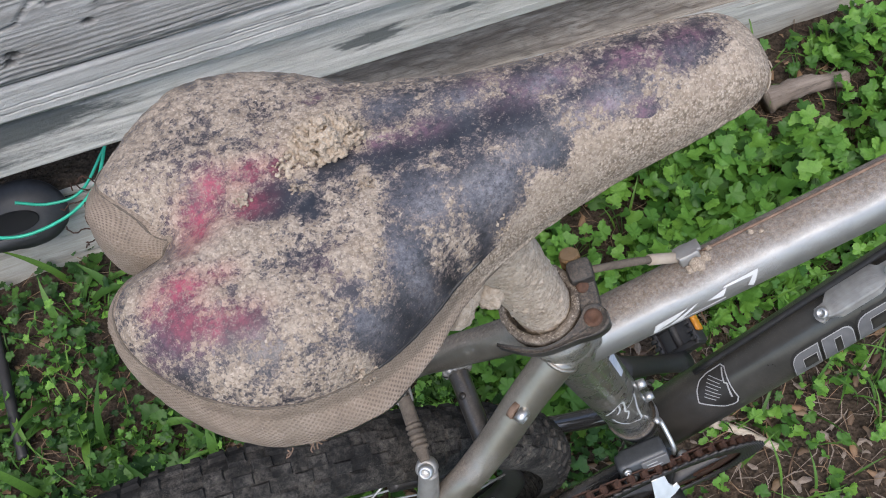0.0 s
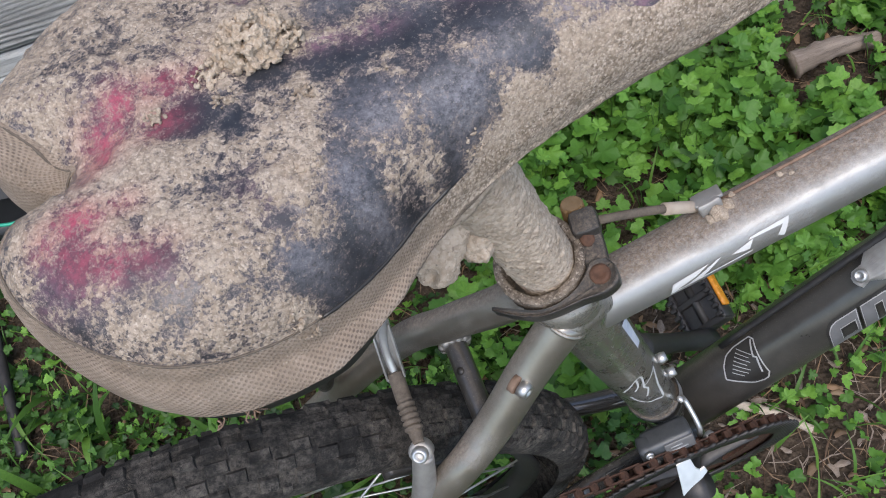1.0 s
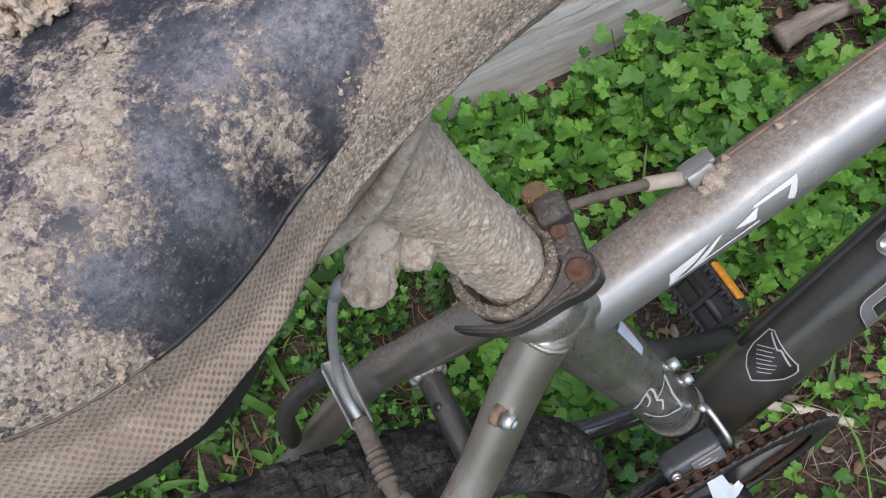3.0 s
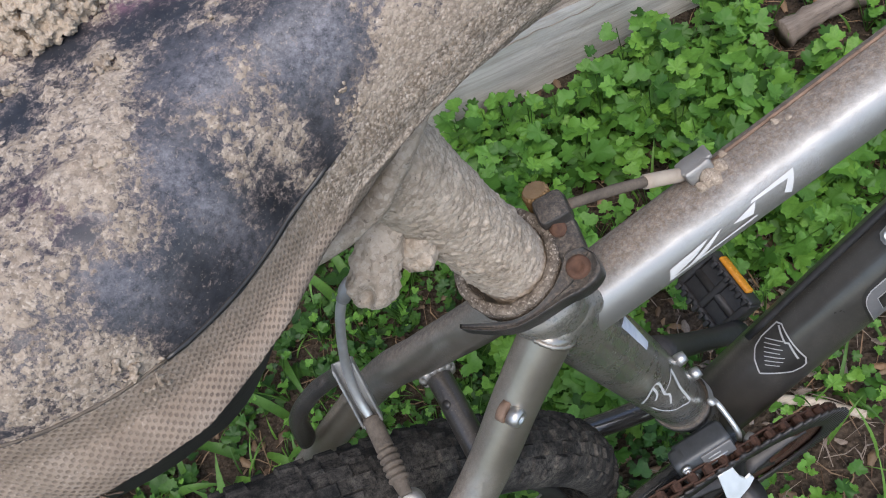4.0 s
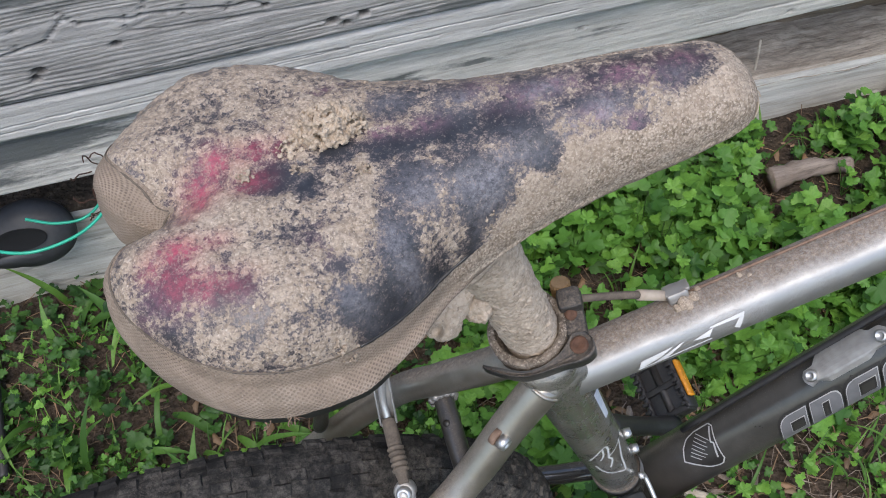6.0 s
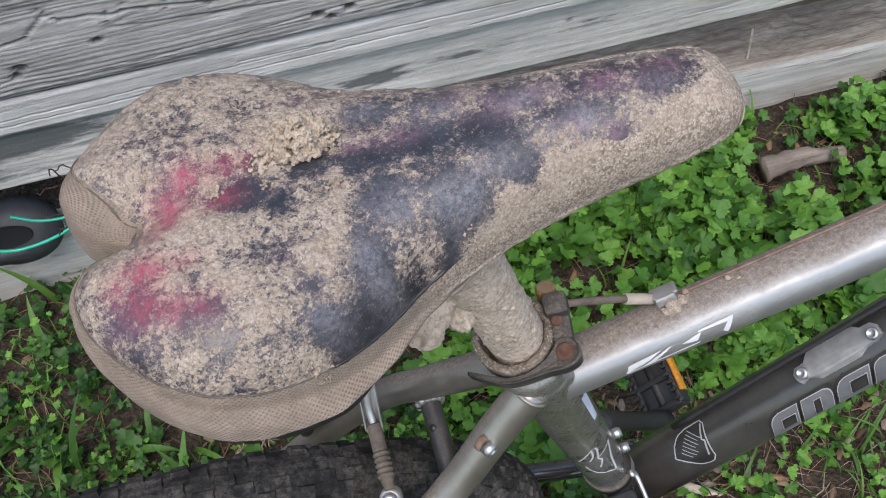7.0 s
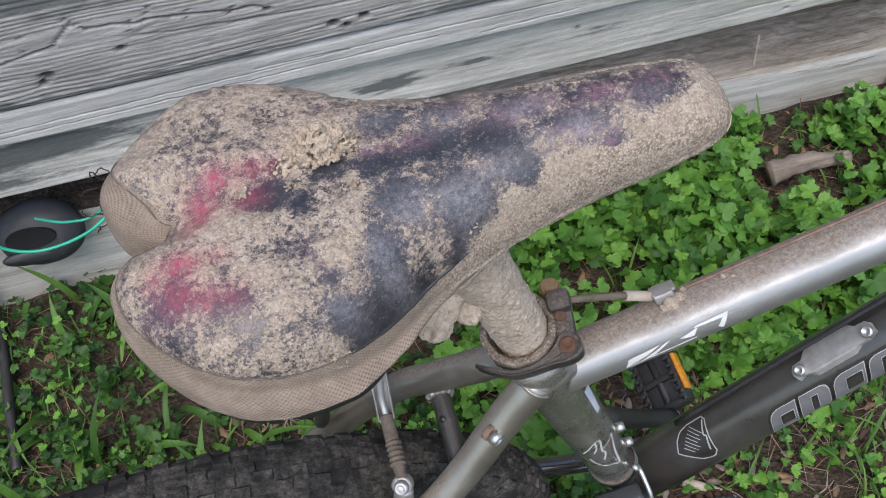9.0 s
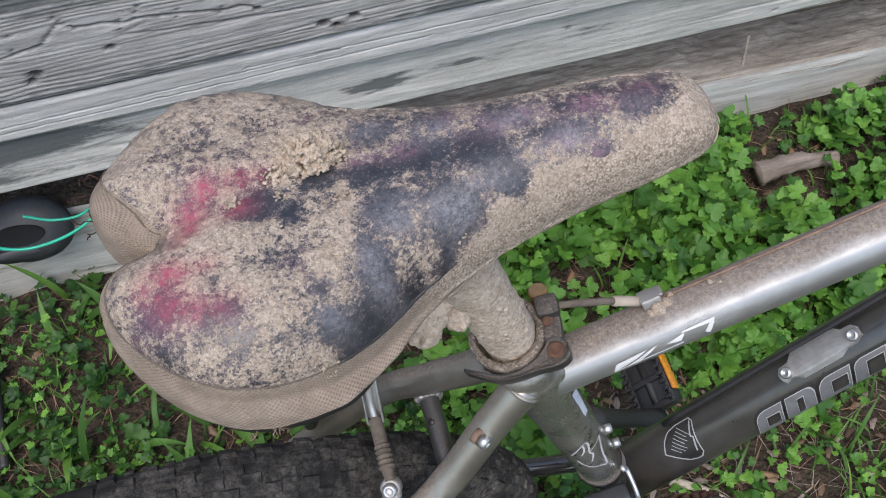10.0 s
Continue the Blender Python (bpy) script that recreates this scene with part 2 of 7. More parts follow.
def wood_material(name, pale, grey, dark, streak=1.0, green=0.0, flow=True):
    """Weathered bare board: long silver grain that bends round knots, dark checks, stained and darker places."""
    k = Mat(name)
    source = k.co
    if flow:
        s = k.t.nodes.new("ShaderNodeSeparateXYZ")
        k.put(s.inputs[0], k.co)
        c = k.t.nodes.new("ShaderNodeCombineXYZ")
        k.put(c.inputs[0], s.outputs[0])
        k.put(c.inputs[2], k.attr("flow"))
        source = c.outputs[0]
    grain = k.noise(9, 8, 0.72, k.stretch(1.0, 14.0, 14.0, source), 0.4)
    fine = k.noise(22, 6, 0.7, k.stretch(0.7, 20.0, 20.0, source))
    hair = k.noise(90, 6, 0.8, k.stretch(0.8, 10.0, 10.0, source))
    wide = k.noise(5, 6, 0.7, k.stretch(0.8, 2.0, 2.0))
    col = k.ramp(grain, (0.22, dark), (0.42, grey), (0.60, pale))
    col = k.mix(k.ramp(fine, (0.32, 0.7 * streak), (0.46, 0.0)), col, dark)
    col = k.mix(k.ramp(fine, (0.54, 0.0), (0.68, 0.5)), col, tuple(min(0.8, c * 1.15) for c in pale))
    col = k.mix(k.ramp(hair, (0.30, 0.7 * streak), (0.43, 0.0)), col, tuple(c * 0.8 for c in dark))
    col = k.mix(k.ramp(wide, (0.48, 0.0), (0.7, 0.7)), col, tuple(c * 0.85 for c in grey))
    col = k.mix(k.ramp(k.noise(400, 4, 0.7), (0.6, 0.0), (0.72, 0.35)), col, dark)
    col = k.mix(k.math("MULTIPLY", k.ramp(k.noise(3.2, 6, 0.7, k.stretch(0.8, 1.0, 2.4)), (0.5, 0.0), (0.62, 1.0)), green), col, (0.085, 0.093, 0.075))
    blot = k.math("MULTIPLY", k.ramp(k.math("ADD", k.attr("dark_spot"), k.math("MULTIPLY", k.math("SUBTRACT", k.noise(26, 6, 0.75, k.stretch(0.35, 1.0, 1.6)), 0.5), 1.6)), (0.28, 0.0), (0.55, 0.88)), k.ramp(k.attr("dark_spot"), (0.02, 0.0), (0.2, 1.0)))
    col = k.mix(blot, col, (0.082, 0.090, 0.088))
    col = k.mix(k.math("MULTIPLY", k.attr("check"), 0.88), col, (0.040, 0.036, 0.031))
    h = k.math("ADD", k.math("MULTIPLY", grain, 0.3), k.math("ADD", k.math("MULTIPLY", fine, 0.7), k.math("MULTIPLY", hair, 0.4)))
    return k.done(col, 0.92, 0.0, h, 0.8, 0.0025, 0.25)


def clamp_material():
    """Black alloy, shiny on its sides, brown with gritty dust on its top."""
    k = Mat("dusty black alloy")
    col = k.ramp(k.noise(80, 5, 0.65), (0.3, (0.014, 0.014, 0.014)), (0.7, (0.04, 0.038, 0.035)))
    grit = k.noise(600, 5, 0.75)
    film = k.math("MULTIPLY", k.ramp(k.up(), (0.55, 0.06), (0.93, 0.75)), k.ramp(grit, (0.36, 0.15), (0.58, 1.0)))
    col = k.mix(film, col, k.ramp(k.noise(300, 5, 0.75), (0.33, (0.08, 0.062, 0.047)), (0.66, (0.25, 0.20, 0.155))))
    return k.done(col, k.mix(film, (0.3,) * 3, (0.95,) * 3), 0.0, k.math("MULTIPLY", film, grit), 0.8, 0.0012)


def tyre_material():
    """Worn black rubber with brown dirt dried between and over the knobs."""
    k = Mat("tyre rubber")
    col = k.ramp(k.noise(60, 5, 0.65), (0.3, (0.006, 0.006, 0.006)), (0.7, (0.017, 0.0165, 0.016)))
    soil = k.math("MULTIPLY", k.ramp(k.noise(30, 6, 0.75), (0.42, 0.10), (0.62, 1.0)), k.ramp(k.noise(260, 6, 0.85), (0.40, 0.0), (0.60, 1.0)))
    col = k.mix(soil, col, (0.100, 0.089, 0.076))
    hair = k.ramp(k.noise(160, 5, 0.7, k.stretch(1.0, 1.0, 1.0), 1.6), (0.485, 0.0), (0.5, 0.5), (0.515, 0.0))
    col = k.mix(k.math("MULTIPLY", hair, k.ramp(k.noise(22, 5, 0.7), (0.5, 0.0), (0.7, 1.0))), col, (0.19, 0.165, 0.135))
    return k.done(col, 0.9, 0.0, k.noise(500, 4, 0.7), 0.5, 0.001, 0.22)


def leaf_material(name, deep, bright, single):
    k = Mat(name)
    pick = k.own() if single else k.island()
    col = k.ramp(pick, (0.0, deep), (0.6, bright), (1.0, (bright[0] * 1.35, bright[1] * 1.2, bright[2] * 1.1)))
    col = k.mix(k.ramp(k.noise(240, 4, 0.6), (0.4, 0.0), (0.75, 0.4)), col, deep)
    k.done(col, 0.5, 0.0, k.noise(500, 3, 0.6), 0.25, 0.001, 0.35)
    glow = k.node("ShaderNodeBsdfTranslucent", Color=col)
    both = k.t.nodes.new("ShaderNodeMixShader")
    both.inputs[0].default_value = 0.3
    k.put(both.inputs[1], k.b.outputs[0])
    k.put(both.inputs[2], glow.outputs[0])
    k.put(k.t.nodes["Material Output"].inputs["Surface"], both.outputs[0])
    return k.m


def soil_material():
    k = Mat("soil")
    a = k.noise(7, 6, 0.7)
    b = k.noise(70, 6, 0.75)
    c = k.cells(160)
    col = k.ramp(b, (0.28, (0.016, 0.012, 0.009)), (0.5, (0.075, 0.054, 0.038)), (0.72, (0.165, 0.122, 0.09)))
    col = k.mix(k.ramp(a, (0.4, 0.0), (0.65, 0.6)), col, (0.055, 0.042, 0.03))
    col = k.mix(k.ramp(c, (0.08, 0.5), (0.2, 0.0)), col, (0.21, 0.165, 0.125))
    far = k.noise(0.35, 5, 0.6)
    col = k.mix(k.ramp(far, (0.45, 0.0), (0.6, 0.5)), col, (0.05, 0.085, 0.025))
    return k.done(col, 0.95, 0.0, k.math("ADD", b, k.math("MULTIPLY", c, 0.7)), 1.0, 0.012, 0.2)


MAT_COVER = cover_material()
MAT_FABRIC = fabric_material()
MAT_MUD = mud_material("dried mud")
MAT_CLOD = mud_material("sandy clod", 1.1, (0.235, 0.182, 0.130), (0.345, 0.273, 0.20), (0.43, 0.352, 0.27), 0.4)
MAT_POST = mud_material("mud crust", 0.6, (0.245, 0.192, 0.142), (0.385, 0.312, 0.238), (0.50, 0.415, 0.33), 0.8, 0.0004)
# mud tones lowered to put the collar ring's shade into its colour
MAT_RING = mud_material("mud film darkened for shade", 0.8, (0.055, 0.043, 0.034), (0.13, 0.104, 0.08), (0.25, 0.205, 0.16), 0.85)
MAT_PAINT = paint_material("grey frame paint", (0.33, 0.322, 0.307), (0.41, 0.40, 0.38), 0.8, 0.42, 0.95, 0.26, 0.12, 0.25)
MAT_DOWN = paint_material("dark frame paint", (0.034, 0.032, 0.029), (0.064, 0.060, 0.054), 0.3, 0.28, 0.42, 0.60, 0.6)
MAT_GLOSS = paint_material("glossy black paint", (0.02, 0.02, 0.02), (0.035, 0.035, 0.034), 0.0, 0.14, 0.2, 0.85, 1.0, 0.1)
MAT_SEATTUBE = paint_material("olive frame paint", (0.155, 0.15, 0.13), (0.25, 0.242, 0.212), 0.6, 0.24, 0.85, 0.33, 0.8, 0.75, 0.42)
MAT_STAY = paint_material("stay paint", (0.225, 0.202, 0.168), (0.34, 0.312, 0.268), 0.8, 0.30, 0.8, 0.36, 0.5, 0.55)
MAT_BLACK = plain_material("black plastic", (0.008, 0.008, 0.009), (0.018, 0.018, 0.02), 50, 0.45, 0.0, 0.1, 0.12)
MAT_CLAMP = clamp_material()
MAT_RUST = plain_material("rust", (0.06, 0.028, 0.016), (0.15, 0.075, 0.045), 260, 0.85, 0.1, 0.6)
MAT_BRASS = plain_material("tarnished brass", (0.20, 0.115, 0.04), (0.33, 0.20, 0.085), 200, 0.6, 0.5, 0.3, 0.5)
MAT_STEEL = plain_material("steel", (0.42, 0.42, 0.41), (0.62, 0.62, 0.61), 120, 0.32, 0.9, 0.1, 0.3)
MAT_ALLOY = plain_material("cast alloy", (0.30, 0.29, 0.275), (0.46, 0.45, 0.43), 120, 0.45, 0.75, 0.2, 0.45)
MAT_LINK = plain_material("slate grey plastic", (0.035, 0.04, 0.045), (0.06, 0.067, 0.075), 90, 0.4, 0.2, 0.1, 0.08)
MAT_WHITESTEEL = plain_material("bright chrome", (0.50, 0.50, 0.49), (0.66, 0.66, 0.65), 90, 0.3, 0.7, 0.05, 0.15)
MAT_CHAIN = plain_material("rusty chain steel", (0.028, 0.015, 0.010), (0.095, 0.044, 0.027), 300, 0.75, 0.4, 0.5)
MAT_RUBBER = tyre_material()
MAT_SPRING = plain_material("dusty rubber boot", (0.055, 0.043, 0.032), (0.13, 0.102, 0.076), 150, 0.85, 0.0, 0.4, 0.18)
MAT_TAN = plain_material("tan plastic", (0.30, 0.245, 0.19), (0.44, 0.37, 0.29), 150, 0.7, 0.0, 0.2, 0.4)
MAT_RUSTY = plain_material("rusty bare cable", (0.12, 0.075, 0.05), (0.25, 0.165, 0.115), 200, 0.8, 0.1, 0.3)
MAT_WHITE = plain_material("white decal", (0.52, 0.52, 0.51), (0.68, 0.68, 0.67), 60, 0.4, 0.0, 0.05, 0.3)
MAT_GREYDECAL = plain_material("grey decal", (0.11, 0.112, 0.115), (0.16, 0.16, 0.165), 60, 0.4, 0.2, 0.05, 0.15)
MAT_SILVER = plain_material("silver decal", (0.36, 0.36, 0.36), (0.48, 0.48, 0.47), 90, 0.4, 0.3, 0.05, 0.2)
MAT_DECALBLACK = plain_material("black decal", (0.008, 0.008, 0.008), (0.016, 0.016, 0.016), 60, 0.35, 0.0, 0.05, 0.1)
MAT_BLUE = plain_material("pale blue sticker", (0.42, 0.47, 0.58), (0.66, 0.69, 0.74), 140, 0.4, 0.0, 0.05, 0.1)
MAT_ORANGE = plain_material("amber reflector", (0.62, 0.22, 0.015), (0.80, 0.33, 0.03), 200, 0.25, 0.0, 0.3)
MAT_WIRE = plain_material("green wire", (0.01, 0.26, 0.16), (0.025, 0.40, 0.26), 40, 0.4, 0.0, 0.05)
MAT_REEL = plain_material("matt black plastic", (0.010, 0.0105, 0.012), (0.021, 0.022, 0.024), 35, 0.5, 0.0, 0.1, 0.06)
# near-black that paints the shade inside the reel's opening
MAT_VOID = plain_material("slot darkness", (0.002, 0.002, 0.002), (0.004, 0.004, 0.004), 50, 0.95, 0.0, 0.1)
MAT_HOSE = plain_material("black cable", (0.007, 0.007, 0.008), (0.016, 0.016, 0.017), 30, 0.5, 0.0, 0.15, 0.08)
MAT_BOARD = wood_material("weathered siding", (0.40, 0.387, 0.366), (0.265, 0.254, 0.238), (0.075, 0.068, 0.060), 0.9, 0.3)
MAT_BOARD_LOW = wood_material("weathered lower board", (0.53, 0.518, 0.492), (0.39, 0.380, 0.356), (0.12, 0.114, 0.104), 0.7, 0.2)
MAT_STRIP = wood_material("mossy stained board", (0.60, 0.58, 0.53), (0.45, 0.43, 0.39), (0.16, 0.15, 0.13), 0.5, 0.2)
MAT_SILL = wood_material("pale bleached beam", (0.57, 0.543, 0.483), (0.43, 0.403, 0.352), (0.22, 0.188, 0.151), 0.55, 0.2)
MAT_EARTHY = wood_material("rotten board", (0.25, 0.19, 0.13), (0.15, 0.105, 0.07), (0.05, 0.036, 0.026), 0.8, 0.3)
MAT_ROT = wood_material("grey-brown rotten wood", (0.50, 0.42, 0.33), (0.29, 0.235, 0.18), (0.10, 0.076, 0.057), 1.0, 0.2, False)
MAT_DEADWOOD = wood_material("dead branch", (0.30, 0.245, 0.20), (0.20, 0.16, 0.13), (0.05, 0.038, 0.03), 0.6, 0.0, False)
MAT_STICK = wood_material("bleached stick", (0.55, 0.47, 0.37), (0.38, 0.31, 0.24), (0.2, 0.15, 0.11), 0.4, 0.0, False)
MAT_LEAF = leaf_material("weed leaf", (0.036, 0.108, 0.014), (0.125, 0.285, 0.042), True)
MAT_LEAFMASS = leaf_material("weed leaves", (0.034, 0.100, 0.013), (0.122, 0.278, 0.042), False)
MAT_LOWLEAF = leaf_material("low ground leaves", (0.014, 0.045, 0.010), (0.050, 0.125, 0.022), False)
MAT_GRASS = leaf_material("grass blades", (0.035, 0.09, 0.014), (0.095, 0.205, 0.034), False)
MAT_DEADLEAF = leaf_material("dead leaves", (0.09, 0.05, 0.03), (0.24, 0.165, 0.10), False)
MAT_SOIL = soil_material()


# ---- building helpers ----
def mesh_of(name, bm, material, smooth=True):
    me = bpy.data.meshes.new(name)
    bmesh.ops.recalc_face_normals(bm, faces=bm.faces)
    bm.to_mesh(me)
    bm.free()
    for p in me.polygons:
        p.use_smooth = smooth
    me.materials.append(material)
    return me


def part(name, bm, material, parent, label="", smooth=True):
    """Links a bmesh as one mesh object under a thing or a part."""
    ob = new(name, mesh_of(name, bm, material, smooth))
    ob.parent = parent
    if label:
        ob["label"] = label
    return ob


def thing(name, bm, material, label, category, group="", kind="", smooth=True):
    return tagged(new(name, mesh_of(name, bm, material, smooth)), label, category, group, kind)


def base(name, at, label, category, group="", turn=(0, 0, 0)):
    ob = new(name)
    ob.empty_display_size = 0.05
    ob.matrix_world = pose(*at, *turn)
    return tagged(ob, label, category, group)


def spline(points, steps):
    """A Catmull-Rom curve through the points."""
    p = [Vector(q) for q in points]
    p = [p[0] * 2 - p[1], *p, p[-1] * 2 - p[-2]]
    out = []
    for i in range(1, len(p) - 2):
        for s in range(steps):
            t = s / steps
            a, b, c, d = p[i - 1:i + 3]
            out.append(0.5 * (2 * b + (c - a) * t + (2 * a - 5 * b + 4 * c - d) * t * t + (3 * b - a - 3 * c + d) * t ** 3))
    out.append(p[-2])
    return out


def sweep(bm, line, radius, sides=14, cap=True, flat=1.0, bumps=0.0, scale=60.0):
    """A tube along a line. radius: one number or one for each point; flat: height against width; bumps: uneven crust."""
    line = [Vector(p) for p in line]
    n = len(line)
    rad = radius if isinstance(radius, (list, tuple)) else [radius] * n
    tangent = (line[1] - line[0]).normalized()
    side = tangent.cross(Vector((0, 0, 1)))
    if side.length < 1e-3:
        side = tangent.cross(Vector((0, 1, 0)))
    side.normalize()
    rings = []
    for i, p in enumerate(line):
        t = (line[min(i + 1, n - 1)] - line[max(i - 1, 0)]).normalized()
        side = (side - t * side.dot(t)).normalized()
        upward = side.cross(t)
        ring = []
        for j in range(sides):
            a = 2 * math.pi * j / sides
            d = side * math.cos(a) + upward * (math.sin(a) * flat)
            r = rad[i]
            if bumps:
                q = p + d * r
                r += bumps * (noise.noise(q * scale) + 0.5 * noise.noise(q * scale * 3.1))
            ring.append(bm.verts.new(p + d * r))
        rings.append(ring)
    for a, b in zip(rings, rings[1:]):
        for j in range(sides):
            bm.faces.new((a[j], a[(j + 1) % sides], b[(j + 1) % sides], b[j]))
    if cap:
        bm.faces.new(rings[0][::-1])
        bm.faces.new(rings[-1])
    return bm


def pipe(line, radius, sides=14, **more):
    return sweep(bmesh.new(), line, radius, sides, **more)


def steps(a, b, n):
    a, b = Vector(a), Vector(b)
    return [a.lerp(b, i / n) for i in range(n + 1)]


def block(bm, size, m=None, bevel=0.0):
    """A box with bevelled edges."""
    r = bmesh.ops.create_cube(bm, size=1.0, matrix=(m or Matrix()) @ Matrix.Diagonal((*size, 1)))
    if bevel:
        edges = list({e for v in r["verts"] for e in v.link_edges})
        bmesh.ops.bevel(bm, geom=edges, offset=bevel, segments=2, affect="EDGES", profile=0.6)
    return bm


def lathe(bm, profile, m=None, sides=28):
    """A turned body about the local z axis: profile rows are (radius, height)."""
    m = m or Matrix()
    rings = []
    for r, z in profile:
        rings.append([bm.verts.new(m @ Vector((r * math.cos(2 * math.pi * j / sides), r * math.sin(2 * math.pi * j / sides), z))) for j in range(sides)])
    for a, b in zip(rings, rings[1:]):
        for j in range(sides):
            bm.faces.new((a[j], a[(j + 1) % sides], b[(j + 1) % sides], b[j]))
    bm.faces.new(rings[0][::-1])
    bm.faces.new(rings[-1])
    return bm


def aim(p, direction):
    """A pose at p whose z axis points along direction."""
    return Matrix.Translation(p) @ Vector(direction).to_track_quat("Z", "Y").to_matrix().to_4x4()


def screw(p, direction, r, h):
    """A round bolt head with a hexagon socket."""
    bm = lathe(bmesh.new(), [(r, 0), (r, h * 0.6), (r * 0.82, h), (r * 0.5, h), (r * 0.46, h * 0.45), (0.0004, h * 0.45)], aim(p, direction), 18)
    return bm


def blob(x, y, cx, cy, rx, ry):
    return math.exp(-((x - cx) / rx) ** 2 - ((y - cy) / ry) ** 2)


# ---- the ground ----
def ground_height(x, y):
    """Level soil with small lumps; it rises a little to the wall."""
    p = Vector((x, y, 0.0))
    lumps = 0.010 * noise.noise(p * 4.0) + 0.005 * noise.noise(p * 15.0) + 0.003 * noise.noise(p * 45.0)
    near = max(0.0, 1.0 - max(abs(x) - 1.5, abs(y) - 1.5, 0.0))
    return lumps * near + 0.03 * min(1.0, max(0.0, (y - 0.45) / 0.35)) * near


def build_ground():
    def ticks(lo, hi):
        t, out, step = hi, [], 0.02
        while t < 400:
            t += step
            step *= 1.35
            out.append(t)
        right = out
        t, out, step = lo, [], 0.02
        while t > -400:
            t -= step
            step *= 1.35
            out.append(t)
        return out[::-1] + list(np.arange(lo, hi + 0.001, 0.0125)) + right

    xs, ys = ticks(-1.0, 1.6), ticks(-0.3, 1.1)
    verts = [(x, y, ground_height(x, y)) for y in ys for x in xs]
    w = len(xs)
    faces = [(j * w + i, j * w + i + 1, (j + 1) * w + i + 1, (j + 1) * w + i) for j in range(len(ys) - 1) for i in range(w - 1)]
    me = bpy.data.meshes.new("ground")
    me.from_pydata(verts, [], faces)
    for p in me.polygons:
        p.use_smooth = True
    me.materials.append(MAT_SOIL)
    return tagged(new("ground", me), "dark brown bare soil with roots and crumbs", "soil", kind="structure")


ground = build_ground()


# ---- the wall of weathered boards ----
def plank(x0, x1, z0, z1, y, depth, relief, pitch, seed, wave=0.0, tilt=0.0, nx=420, step=0.0024, knots=(), cracks=(), lines=1.0, flats=(), dark_spots=(), jag=0.0032, thin=0.0020):
    """A board whose face has raised grain lines; y is its face. pitch: metres between grain lines; tilt: how far the
    face leans back at its top.
    knots: (x, z, size); cracks: (x0, z0, x1, z1); flats: plain places that the grain runs round (x, z, reach along,
    reach up); dark_spots: stained and darker places (x, z, reach along, reach up, strength)."""
    bm = bmesh.new()
    layer = bm.verts.layers.float.new("check")
    flow = bm.verts.layers.float.new("flow")
    dark = bm.verts.layers.float.new("dark_spot")
    nz = max(8, int((z1 - z0) / step))
    grid = []
    for j in range(nz + 1):
        row = []
        v = j / nz
        for i in range(nx + 1):
            x, z = x0 + (x1 - x0) * i / nx, z0 + (z1 - z0) * v
            warp = 0.018 * noise.noise(Vector((x * 1.3, seed, z * 4))) + 0.0012 * noise.noise(Vector((x * 6, seed + 2, z * 14)))
            hole = 0.0
            for kx, kz, ks in knots:
                f = math.exp(-((x - kx) / (ks * 5)) ** 2)
                warp += f * (z - kz) * 0.22 * math.exp(-((z - kz) / (ks * 3)) ** 2)
                hole = max(hole, 1 - math.hypot((x - kx) * 0.8, z - kz) / ks)
            plain = 0.0
            for fx, fz, rx, rz in flats:
                f = math.exp(-((x - fx) / rx) ** 2 - ((z - fz) / rz) ** 2)
                warp -= (z - fz) * 0.9 * f
                plain = max(plain, f)
            bend = (z + warp) / pitch
            line = math.sin(2 * math.pi * bend + 3.0 * noise.noise(Vector((x * 0.5, seed + 3, bend * 0.23))))
            strength = lines * (0.72 + 0.8 * noise.noise(Vector((x * 1.6, seed + 5, z * 22)))) * (1 - 0.9 * plain)
            groove = max(0.0, line - 0.05) / 0.95 * max(0.0, strength)
            d = -relief * groove + relief * 0.8 * noise.noise(Vector((x * 3.0, seed + 7, z * 120)))
            c = abs(noise.noise(Vector((x * 1.1, seed + 21, (z + warp) * 30.0))))
            crack = max(0.0, 1 - c / 0.022) * min(1.0, max(0.0, noise.noise(Vector((x * 1.5, seed + 31, z * 9))) * 2.2))
            for ax, az, bx, bz in cracks:
                if min(ax, bx) - 0.002 < x < max(ax, bx) + 0.002:
                    line_z = az + (bz - az) * (x - ax) / (bx - ax) + jag * noise.noise(Vector((x * 45, seed, 4)))
                    crack = max(crack, 1 - abs(z - line_z) / thin)
            edge = min(v, 1 - v) * (z1 - z0)
            roll = max(0.0, 1 - edge / 0.006) ** 2 * 0.005
            zz = z + (wave * noise.noise(Vector((x * 3.0, seed, 0.0))) if j in (0, nz) else 0.0)
            hole = min(1.0, max(0.0, hole * 3.5))
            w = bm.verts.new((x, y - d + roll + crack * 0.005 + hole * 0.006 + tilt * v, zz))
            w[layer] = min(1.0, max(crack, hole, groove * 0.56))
            w[flow] = z + warp
            ragged = 0.028 * noise.noise(Vector((x * 16, seed, z * 150))) + 0.012 * noise.noise(Vector((x * 50, seed, z * 420)))
            w[dark] = max([0.0] + [k * blob(x + ragged, z + 0.25 * ragged, sx, sz, rx, rz) for sx, sz, rx, rz, k in dark_spots])
            row.append(w)
        grid.append(row)
    for j in range(nz):
        for i in range(nx):
            bm.faces.new((grid[j][i], grid[j][i + 1], grid[j + 1][i + 1], grid[j + 1][i]))
    back = [[bm.verts.new((row[k].co.x, y + depth, row[k].co.z)) for k in (0, -1)] for row in (grid[0], grid[-1])]
    for row, (a, b) in ((grid[0], back[0]), (grid[-1], back[1])):
        bm.faces.new([a, *row, b])
    bm.faces.new((back[0][0], back[0][1], back[1][1], back[1][0]))
